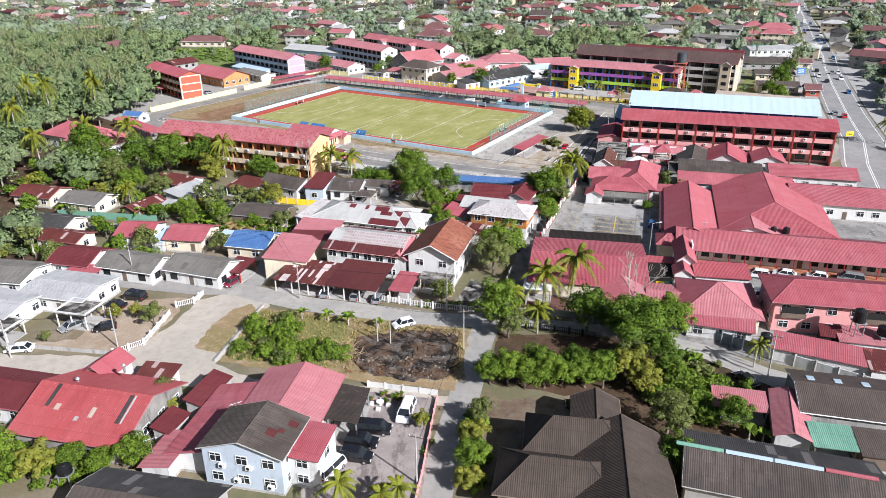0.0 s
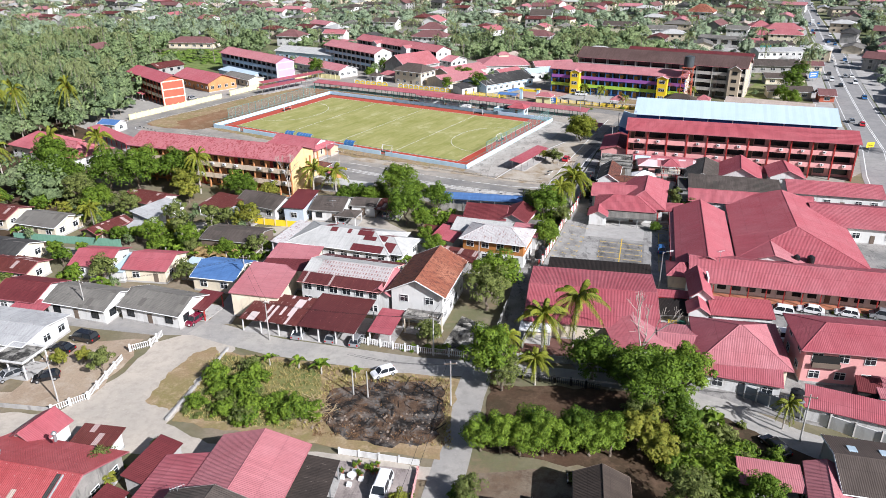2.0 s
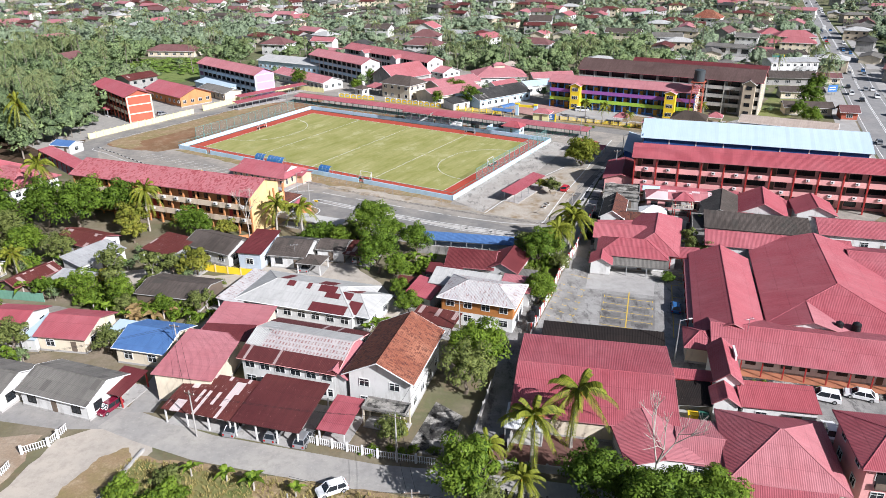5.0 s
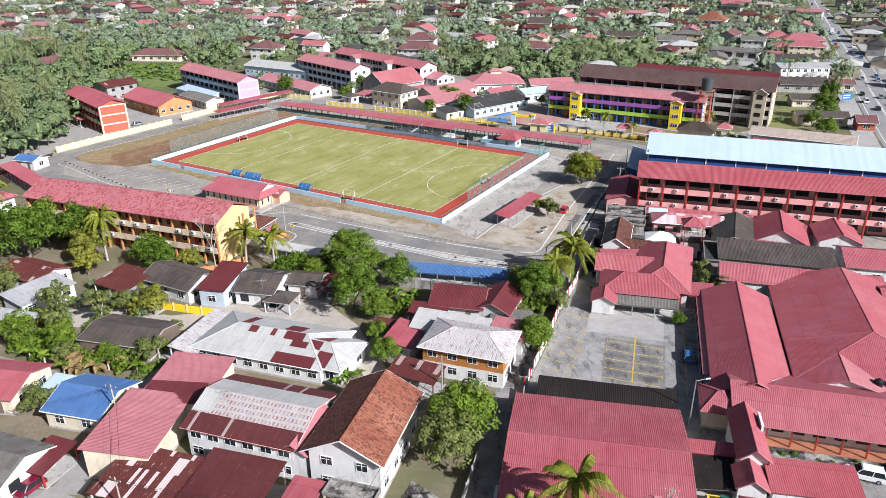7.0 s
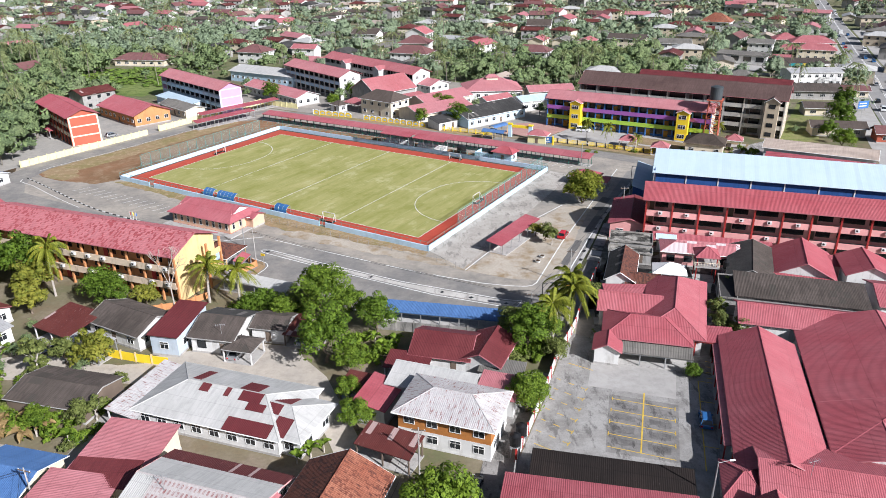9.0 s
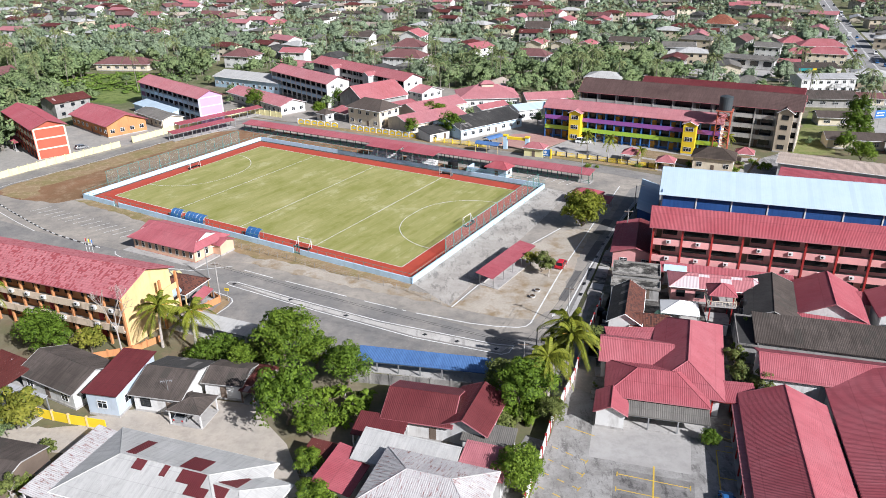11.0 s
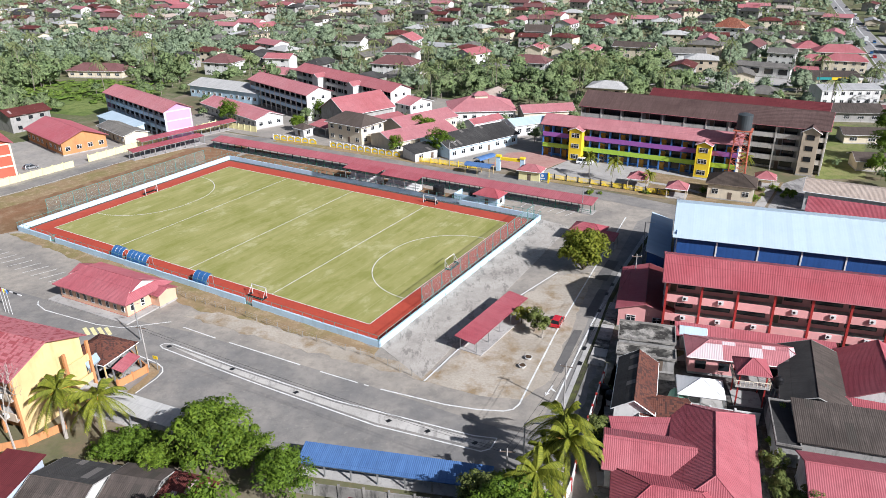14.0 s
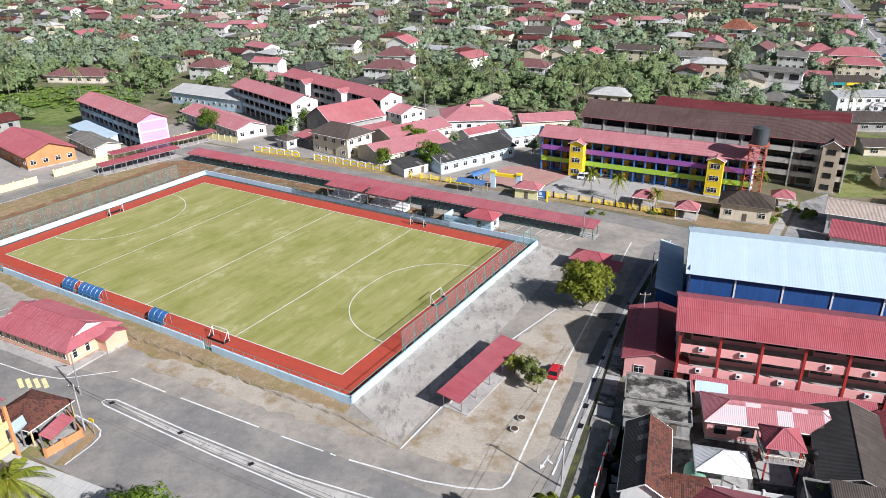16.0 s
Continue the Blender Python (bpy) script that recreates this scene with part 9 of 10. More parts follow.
# ---- vehicles ----
def car_parts(paint_mat, kind):
    """Meshes of one car; it faces +x. kind: 'hatch', 'suv', 'mpv', 'van' or 'truck'."""
    L, W_, H, hood, boot = {"hatch": (3.9, 1.68, 1.48, 0.95, 0.25), "sedan": (4.5, 1.74, 1.44, 1.15, 0.85), "suv": (4.5, 1.84, 1.72, 1.1, 0.2), "mpv": (4.9, 1.85, 1.85, 0.8, 0.12), "van": (4.7, 1.7, 1.95, 0.25, 0.1), "truck": (6.5, 2.2, 2.3, 0.2, 4.4)}[kind]
    X, Y = L / 2, W_ / 2
    belt = H * 0.56
    b = Geo()
    prof = [(-X, 0.28), (-X, belt - 0.1), (-X + 0.12, belt), (X - hood, belt), (X - 0.18, belt - 0.16), (X, belt - 0.34), (X, 0.28)]
    b.hexa([(p, -Y, q) for p, q in prof], [(p, Y, q) for p, q in prof])
    c0, c1 = -X + boot * 0.5 + 0.05, X - hood + 0.1
    r0, r1 = -X + boot + 0.25, X - hood - 0.55
    if kind == "van":
        r1 = X - 0.55
    yi = Y - 0.22
    gl = Geo().hexa([(c0, -Y + 0.05, belt), (c1, -Y + 0.05, belt), (c1, Y - 0.05, belt), (c0, Y - 0.05, belt)], [(r0, -yi, H - 0.07), (r1, -yi, H - 0.07), (r1, yi, H - 0.07), (r0, yi, H - 0.07)])
    rf = Geo().hexa([(r0 - 0.04, -yi - 0.03, H - 0.08), (r1 + 0.04, -yi - 0.03, H - 0.08), (r1 + 0.04, yi + 0.03, H - 0.08), (r0 - 0.04, yi + 0.03, H - 0.08)], [(r0 + 0.1, -yi + 0.1, H), (r1 - 0.1, -yi + 0.1, H), (r1 - 0.1, yi - 0.1, H), (r0 + 0.1, yi - 0.1, H)])
    pil = Geo()
    for s in (-1, 1):
        for t in (0.0, 0.45, 1.0):
            a = (c0 + (c1 - c0) * t, s * (Y - 0.04), belt)
            e = (r0 + (r1 - r0) * t, s * (yi + 0.01), H - 0.06)
            pil.bar(a, e, 0.05, n=4)
    return dict(L=L, X=X, Y=Y, belt=belt, body=b.mesh("body", paint_mat), glass=gl.mesh("windows", GLASS), roof=rf.mesh("roof_panel", paint_mat), pillar=pil.mesh("pillars", paint_mat), tyre=Geo().wheel(0, 0, 0.31, 0.31, 0.22).mesh("tyre", RUBBER), rim=Geo().wheel(0, 0, 0.31, 0.19, 0.235).mesh("rim", METAL), lamp=Geo().box(-0.05, -0.2, -0.08, 0.02, 0.2, 0.08).mesh("headlight", LIGHTP), tail=Geo().box(-0.02, -0.13, -0.14, 0.05, 0.13, 0.14).mesh("tail_light", TAILP), bed=Geo().box(-X, -Y, belt, -X + 4.2, Y, belt + 1.3).mesh("cargo_box", FRAMEW) if kind == "truck" else None, mirror=Geo().box(-0.08, -0.1, -0.06, 0.08, 0.1, 0.06).mesh("mirror", paint_mat))


CAR_KITS = {}


def car(x, y, rot, mat, kind, label, z=0.04, small=True):
    key = (mat.name, kind, small)
    if key not in CAR_KITS:
        d = car_parts(mat, kind)
        f = thing("car" if kind != "truck" else "truck", label, "car" if kind != "truck" else "truck", x, y, rot, z)
        for nm in ("body", "glass", "roof", "pillar"):
            part({"glass": "glasshouse", "roof": "roof_panel", "pillar": "pillar_frame"}.get(nm, nm), d[nm], None, f)
        for sx in (-1, 1):
            for sy in (-1, 1):
                w = part("wheel", d["tyre"], None, f, m=pose(sx * d["L"] * 0.31, sy * (d["Y"] - 0.08), 0))
                if small:
                    part("rim", d["rim"], None, w)
        for sy in (-1, 1) if small else ():
            part("headlight", d["lamp"], None, f, m=pose(d["X"], sy * (d["Y"] - 0.3), d["belt"] - 0.32))
            part("tail_light", d["tail"], None, f, m=pose(-d["X"], sy * (d["Y"] - 0.18), d["belt"] - 0.22))
            part("mirror", d["mirror"], None, f, m=pose(d["X"] - 1.25, sy * (d["Y"] + 0.08), d["belt"] + 0.06))
        if d["bed"]:
            part("cargo_box", d["bed"], None, f)
        CAR_KITS[key] = f
    else:
        f = copy_thing(CAR_KITS[key], pose(x, y, z, 0, 0, rot))
        f["label"] = label
    return f


for x, y, r, m_, k, lb in (
    (-16.3, 55.6, 206, CARW, "hatch", "white hatchback parked beside the village road"), (-14.7, 30.4, -102, CARW, "mpv", "white people carrier with black roof panes in the yard"),
    (-19.0, 26.6, -8, CARK, "mpv", "black people carrier parked in the yard"), (-20.4, 23.9, -12, CARK, "suv", "black car parked in the yard"), (-20.9, 21.0, -12, CARK, "suv", "black suv parked in the yard"), (-23.8, 18.4, 60, CARW, "van", "white van parked beside the house"),
    (-67.8, 66.8, 160, CARK, "mpv", "black people carrier in the compound"), (-70.2, 63.6, 165, CARK, "sedan", "dark sedan in the compound"), (-68.4, 55.2, 200, CARK, "hatch", "black hatchback in the compound"), (-74.4, 55.8, 230, CARS, "sedan", "grey car under the porch"),
    (-79.6, 48.4, 185, CARW, "sedan", "white sedan beside the lane"), (-86.0, 46.6, 185, CARW, "hatch", "white hatchback beside the lane"), (-51.0, 72.6, 245, CARM, "hatch", "maroon hatchback under the annex roof"),
    (-31.4, 68.0, 75, CARS, "sedan", "silver car under the rusty canopy"), (-25.6, 66.4, 75, CARS, "hatch", "grey car under the rusty canopy"), (-21.4, 65.2, 75, CARS, "hatch", "grey car under the rusty canopy"),
    (53.2, 73.9, 158, CARW, "suv", "white suv parked before the corridor"), (58.8, 74.2, 155, CARW, "sedan", "white sedan parked before the corridor"), (64.6, 72.9, 155, CARW, "hatch", "white hatchback parked before the corridor"), (70.6, 71.6, 155, CARS, "mpv", "silver people carrier parked before the corridor"), (50.2, 66.0, 75, CARW, "sedan", "white sedan parked beside the pink house"),
    (36.6, 37.6, 110, CARK, "sedan", "dark sedan parked by the wall"), (39.8, 101.4, 76, CARB, "hatch", "small blue car in the car park"), (30.4, 168.6, 66, CARR, "hatch", "red hatchback at the roadside"), (-30.4, 120.0, 75, CARS, "sedan", "silver car under the porch"), (-20.4, 124.0, 80, CARW, "hatch", "white car under the rusty carport"), (-61.0, 121.6, 200, CARK, "sedan", "dark car in a village yard"), (7.0, 88.6, 75, CARK, "hatch", "dark car beside the alley"),
    (10.5, 31.6, 172, CARK, "sedan", "black sedan in the sandy drive"), (52.0, 262.6, -20, CARW, "mpv", "white people carrier in the school plaza"), (58.2, 265.6, 10, CARS, "hatch", "silver car in the school plaza"), (84.5, 144.8, 160, CARK, "suv", "dark car under the school canopy"), (-112.0, 262, 50, CARS, "hatch", "silver car at the west school"), (21.0, 262.0, -25, CARS, "hatch", "silver car near the school gate"),
):
    car(x, y, r, m_, k, lb)
VR = random.Random(3)
for i in range(30):
    tt = VR.uniform(0.08, 0.93)
    seg = tt * (len(MR) - 2)
    j = int(seg)
    q = seg - j
    (x0, y0), (x1, y1) = MR[j + 1 if j + 1 < len(MR) - 1 else j], MR[j + 2 if j + 2 < len(MR) else j + 1]
    d = Vector((x1 - x0, y1 - y0)).normalized()
    lane = VR.choice((-4.6, -1.9, 1.9, 4.6))
    px, py = x0 + (x1 - x0) * q + d.y * lane, y0 + (y1 - y0) * q - d.x * lane
    hd = math.degrees(math.atan2(d.y, d.x)) + (180 if lane > 0 else 0)
    m_, nm = VR.choice(((CARW, "white"), (CARS, "silver"), (CARK, "black"), (CARR, "red"), (CARB, "blue"), (CARW, "white")))
    k = VR.choice(("hatch", "sedan", "suv", "mpv", "truck")) if m_ is CARW else VR.choice(("hatch", "sedan"))
    car(px, py, hd, m_, k, f"{nm} {'truck' if k == 'truck' else 'car'} on the wide town road", 0.08, False)


# ---- walls and fences ----
def wall_run(name, label, pts, h, mat, t=0.14, posts=None, post_mat=None, step=3.0, cap=None):
    """A wall or fence of separate panels between posts."""
    f = thing(name, label, "fence" if "fence" in name else "wall", *pts[0], kind="structure")
    o = Vector(pts[0])
    for a, b in zip(pts, pts[1:]):
        a, b = Vector(a) - o, Vector(b) - o
        n = max(1, round((b - a).length / step))
        d = (b - a).normalized()
        s = Vector((-d.y, d.x)) * t / 2
        for i in range(n):
            p, q = a + (b - a) * i / n, a + (b - a) * (i + 1) / n
            c = [p - s, q - s, q + s, p + s]
            if posts == "rail":
                g = Geo().bar((p.x, p.y, h * 0.92), (q.x, q.y, h * 0.92), 0.05, n=4).bar((p.x, p.y, h * 0.3), (q.x, q.y, h * 0.3), 0.05, n=4)
                kk = int((q - p).length / 0.3)
                for j in range(kk):
                    r = p + (q - p) * (j + 0.5) / kk
                    g.box(r.x - 0.05, r.y - 0.05, h * 0.1, r.x + 0.05, r.y + 0.05, h * 0.9)
                part("panel", g, mat, f)
            else:
                part("panel", Geo().hexa([(v.x, v.y, 0) for v in c], [(v.x, v.y, h) for v in c]), mat, f)
            if posts:
                part("post", Geo().box(p.x - 0.14, p.y - 0.14, 0, p.x + 0.14, p.y + 0.14, h * 1.15), post_mat or mat, f)
    return f


wall_run("compound_fence", "white concrete balustrade fence round the compound", [(-63.4, 46.8), (-59.6, 50.0), (-58.8, 60.6)], 1.2, WHITE, posts="rail", step=2.6)
wall_run("compound_fence", "white concrete balustrade fence round the compound", [(-58.6, 63.0), (-55.8, 64.6), (-55.0, 68.0)], 1.3, WHITE, posts="rail", step=2.2)
wall_run("compound_wall", "low grey wall beside the compound", [(-63.4, 47.0), (-84, 50.2)], 0.7, CONC)
wall_run("garden_fence", "white balustrade garden fence beside the road", [(-21.6, 65.2), (-11.2, 61.8), (-3.6, 60.2)], 1.3, WHITE, posts="rail", step=2.4)
wall_run("court_wall", "low blue-grey concrete wall before the brown court", [(2.8, 60.0), (13.2, 58.3), (17.4, 57.2)], 1.2, CONC, posts="solid", step=2.4)
wall_run("plot_fence", "dark iron railing beside the village road", [(2.6, 55.0), (12.2, 52.4), (16.4, 50.8)], 1.2, BLACKP, posts="rail", step=2.4)
wall_run("street_wall", "tall white-grey concrete street wall", [(41, 45.6), (48.2, 40.0), (56, 34.4), (74, 26)], 2.0, WHITE, posts="solid", post_mat=CONC, step=3.4)
wall_run("zinc_fence", "tall blue-grey zinc sheet fence along the road", [(17.0, 56.4), (27.5, 54.2), (34.4, 51.4), (41, 45.6)], 2.0, plain("blue_grey_zinc", (0.17, 0.20, 0.23), 0.6, 0.3, 0.6), posts="solid", post_mat=METAL, step=1.8)
wall_run("school_wall", "dark wall along the alley with white panels", [(6.0, 63.0), (9.0, 74.0), (12.4, 92.0)], 1.7, GREYW, posts="solid", post_mat=CONC)
wall_run("alley_wall", "low mossy concrete wall along the alley", [(1.6, 66.0), (4.8, 78.0)], 1.2, CONC, posts="solid")
wall_run("car_park_wall", "white and red painted wall beside the car park", [(12.6, 93.6), (18.0, 107.4), (21.6, 118.0), (26.2, 128.0)], 1.7, WHITE, posts="solid", post_mat=REDP)
wall_run("verge_wall", "white and red painted wall beside the verge", [(26.2, 128.0), (29.4, 137.4), (35.8, 153.4)], 1.7, WHITE, posts="solid", post_mat=REDP)
wall_run("yellow_fence", "bright yellow painted garden wall", [(-51.9, 119.9), (-46.4, 118.2), (-40.7, 116.9)], 1.5, YELLOW, posts="solid", post_mat=YELLOWW)
wall_run("green_fence", "green sheet-metal fence", [(-104, 111), (-94.2, 109.3), (-77.9, 106.4)], 1.8, GREENR)
wall_run("lot_kerb", "low pale concrete kerb beside the vacant lot", [(-42.6, 63.6), (-46.2, 44.6)], 0.45, CONC, 0.3)
wall_run("yellow_school_wall", "pale yellow school wall with posts", [(-124, 226), (-112, 245.4), (-106.9, 253.1), (-100.1, 263.9)], 1.9, PALEY, posts="solid")
wall_run("yellow_school_wall", "pale yellow school wall with posts", [(-97.9, 268.8), (-85.1, 290.3), (-72, 312.6), (-55, 303)], 2.0, PALEY, posts="solid")
BLUEGR = plain("grey_blue_panel", (0.42, 0.47, 0.5), 0.8, 0.1)


def scallop_wall(pts, n):
    """A school wall of arched yellow panels with pale insets between white posts."""
    (xa, ya), (xb, yb) = pts
    L = math.hypot(xb - xa, yb - ya)
    f = thing("north_school_wall", "yellow and white school wall with arched panels", "wall", xa, ya, math.degrees(math.atan2(yb - ya, xb - xa)), kind="structure")
    w = L / n
    K = 8
    for i in range(n):
        q = i * w
        for nm, h0, h1, m0, t, mt in (("panel", 1.2, 0.6, 0.1, 0.08, YELLOW), ("inset", 0.85, 0.4, 0.7, 0.11, BLUEGR), ("coping", 0, 0, 0.1, 0.13, FRAMEW)):
            a = [(q + m0 + (w - 2 * m0) * k / K, h0 + h1 * math.sin(math.pi * k / K)) for k in range(K + 1)]
            if nm == "coping":
                g = Geo()
                a = [(u, 1.2 + 0.6 * math.sin(math.pi * k / K)) for k, (u, _) in enumerate(a)]
                for (u, h), (v, hh) in zip(a, a[1:]):
                    g.hexa([(u, -t, h), (v, -t, hh), (v, t, hh), (u, t, h)], [(u, -t, h + 0.16), (v, -t, hh + 0.16), (v, t, hh + 0.16), (u, t, h + 0.16)])
            else:
                b = 0.0 if nm == "panel" else 0.45
                g = Geo()
                for (u, h), (v, hh) in zip(a, a[1:]):
                    g.hexa([(u, -t, b), (v, -t, b), (v, t, b), (u, t, b)], [(u, -t, h), (v, -t, hh), (v, t, hh), (u, t, h)])
            part(nm, g, mt, f)
        part("post", Geo().box(q - 0.17, -0.17, 0, q + 0.17, 0.17, 1.7).box(q - 0.22, -0.22, 1.7, q + 0.22, 0.22, 1.85), FRAMEW, f)


scallop_wall([(-47, 293.4), (-31.4, 286.6)], 6)
scallop_wall([(-26.4, 283.4), (-3.0, 270.9)], 10)
wall_run("north_school_fence", "yellow and black school fence", [(1.1, 267), (20, 258.5)], 1.5, YELLOW, posts="rail", post_mat=YELLOW)
wall_run("north_school_fence", "yellow and black school fence", [(38, 249.6), (50, 244), (68.5, 234)], 1.5, YELLOW, posts="rail", post_mat=BLACKP)
wall_run("yard_wall", "pale rendered yard wall", [(-20.8, 37.4), (-10.2, 35.0)], 0.9, WHITE, posts="solid")
wall_run("yard_wall", "low pink yard wall along the lane", [(-10.4, 34.0), (-12.2, 18.0), (-13.4, 10)], 0.6, PINKW, posts="solid")
wall_run("store_wall", "pale wall behind the stores", [(38, 144), (54, 140.4)], 2.0, WHITE, posts="solid")
wall_run("road_fence", "pale wall below the blue roof", [(-8, 128), (16.6, 123.6)], 1.8, OLDCONC, posts="solid")
wall_run("orange_fence", "orange painted wall before the school", [(-60, 131.6), (-52, 134.4), (-45, 136.8), (-41.5, 140.4)], 1.2, ORANGE, posts="solid")
wall_run("orange_fence", "orange painted school wall", [(-38.4, 150.0), (-35.6, 154.2), (-39.8, 158.6)], 1.3, ORANGE, posts="solid")
kerb = strip([(7.7, 151.2), (14.2, 162.2), (22.0, 175.5), (33.4, 189)], 0.28, 0.16)
ground_piece("kerb", kerb, FRAMEW, "white painted kerb")
# verge and drain beside the east road
DRAIN = [(27.4, 141.6), (32.9, 155.3), (36.7, 164.5), (41.6, 177.4), (47.0, 189.1), (52.8, 200.3), (57, 208.5)]
ground_piece("drain_edge", strip([(x - 0.75, y + 0.3) for x, y in DRAIN], 0.75, 0.1), CONC, "pale concrete edge of the roadside drain")
ground_piece("drain_bed", strip(DRAIN, 0.9, 0.064), ground_mat("drain_moss", ((0.045, 0.045, 0.03), (0.10, 0.11, 0.035), (0.07, 0.06, 0.045)), (0.3, 0.9, 4)), "dark mossy bed of the roadside drain")
ground_piece("drain_edge", strip([(x + 0.62, y - 0.25) for x, y in DRAIN], 0.35, 0.12), OLDCONC, "stained concrete edge of the roadside drain")
ground_piece("grass_verge", slab(rough([(29.0, 141.0), (34.6, 154.8), (38.4, 164), (43.4, 176.8), (48.8, 188.4), (54.4, 199.6), (56.6, 199), (51, 187.6), (46, 176), (41, 163.6), (36, 151.6), (31, 140)], 0.25), -0.2, 0.058), ground_mat("verge_soil", ((0.20, 0.185, 0.15), (0.13, 0.125, 0.08), (0.29, 0.27, 0.24)), (0.2, 0.6, 3)), "bare soil and weeds beside the drain")
SLB = random.Random(8)
for k in range(8):
    q = k / 7.6
    x, y = 34.9 + 7.2 * q, 156.4 + 19.5 * q
    w = 1.25 - 0.35 * q
    ground_piece("drain_slab", slab([turned(x, y, 69 + SLB.uniform(-3, 3), -1.25, -w), turned(x, y, 69, 1.22, -w), turned(x, y, 69 + SLB.uniform(-3, 3), 1.22, w), turned(x, y, 69, -1.22, w)], 0, 0.22 + SLB.uniform(0, 0.14)), (OLDCONC, CONC, MOULD)[k % 3], "grey concrete slab beside the drain")
for x, y in ((32.2, 155.9), (33.7, 160.4), (36.1, 166.8), (38.6, 173.0), (41.3, 179.6), (43.2, 183.4), (46.8, 191)):
    ground_piece("drain_grate", slab([turned(x, y, 66, -0.55, -0.3), turned(x, y, 66, 0.55, -0.3), turned(x, y, 66, 0.55, 0.3), turned(x, y, 66, -0.55, 0.3)], 0, 0.125), BLACKP, "dark drain grate beside the road")
arrow = Geo().poly([(0.0, -1.6, 0.075), (0.2, -1.6, 0.075), (0.2, 0.6, 0.075), (0.0, 0.6, 0.075)]).poly([(-0.25, 0.6, 0.075), (0.45, 0.6, 0.075), (0.1, 1.5, 0.075)]).poly([(0.0, -0.9, 0.076), (-0.9, -0.4, 0.076), (-0.9, -0.1, 0.076), (0.0, -0.5, 0.076)])
ar = part("road_arrow", arrow, LINEW, None, m=pose(26.4, 148.6, 0, 0, 0, 150))
tagged(ar, "white turn arrow painted on asphalt", "road marking", kind="structure")


# ---- poles, tanks, signs and small things ----
def pole(x, y, h=8.0, lamp=None, arms=1, label="grey utility pole with crossarm beside the road", mat=CONC):
    f = thing("utility_pole" if not lamp else "street_lamp", label, "pole" if not lamp else "street lamp", x, y, TRN.uniform(-30, 10))
    part("shaft", Geo().bar((0, 0, 0), (0, 0, h), 0.13, r2=0.08, n=8), mat, f)
    for k in range(arms):
        part("crossarm", Geo().box(-0.9, -0.05, h - 0.5 - 0.7 * k, 0.9, 0.05, h - 0.38 - 0.7 * k), WOOD, f)
        for q in (-0.8, 0.0, 0.8):
            part("insulator", Geo().cyl(q, 0, h - 0.38 - 0.7 * k, h - 0.2 - 0.7 * k, 0.05, 0.03, 6), FRAMEW, f)
    if lamp:
        part("lamp_arm", Geo().bar((0, 0, h - 0.2), (1.5, 0, h + 0.15), 0.04), METAL, f)
        part("lamp_head", Geo().hexa([(1.3, -0.12, h + 0.06), (1.95, -0.1, h + 0.12), (1.95, 0.1, h + 0.12), (1.3, 0.12, h + 0.06)], [(1.3, -0.08, h + 0.2), (1.9, -0.06, h + 0.22), (1.9, 0.06, h + 0.22), (1.3, 0.08, h + 0.2)]), LIGHTP, f, "pale lamp head")
    return f


PL = [(-20.4, 50.4), (-18.2, 49.8), (-12.8, 16.4), (-70.9, 74.6), (-6.0, 47.6), (-36.0, 155.6), (18.2, 126.6), (27.8, 144.3), (0.2, 91.1), (-44.6, 84.4), (-63.8, 49.4), (-80, 46.4), (40.6, 39.0), (-8.6, 61.0), (46.6, 181), (-36.4, 66.4)]
for x, y in PL:
    pole(x, y, 7.6 if y < 49 or y > 51 or x < -30 else 4.6, arms=1 if y < 49 or y > 51 or x < -30 else 0)
for x, y, h in ((34.6, 84.6, 7.5), (52.0, 196.0, 8.0), (-40.6, 164, 7.0), (21.0, 133.4, 6.0), (12, 262, 7), (44, 222, 7)):
    pole(x, y, h, lamp=True, arms=0, label="galvanised street lamp with a pale head", mat=METAL)


def cable(a, b, za, zb, sag=0.6):
    cu = bpy.data.curves.new("cable", "CURVE")
    cu.dimensions, cu.bevel_depth, cu.bevel_resolution = "3D", 0.022, 0
    sp = cu.splines.new("POLY")
    sp.points.add(10)
    for i in range(11):
        q = i / 10
        sp.points[i].co = (a[0] + (b[0] - a[0]) * q, a[1] + (b[1] - a[1]) * q, za + (zb - za) * q - 4 * sag * q * (1 - q), 1)
    cu.materials.append(RUBBER)
    tagged(new("cable", cu), "thin black overhead cable between two poles", "cable", group="overhead cables")


for i, j in ((2, 4), (4, 13), (13, 8), (13, 15), (15, 9), (0, 4), (6, 7), (7, 14), (5, 6), (10, 11), (9, 3), (12, 4)):
    for o in (-0.5, 0.5):
        cable((PL[i][0] + o, PL[i][1]), (PL[j][0] + o, PL[j][1]), 7.1, 7.1)


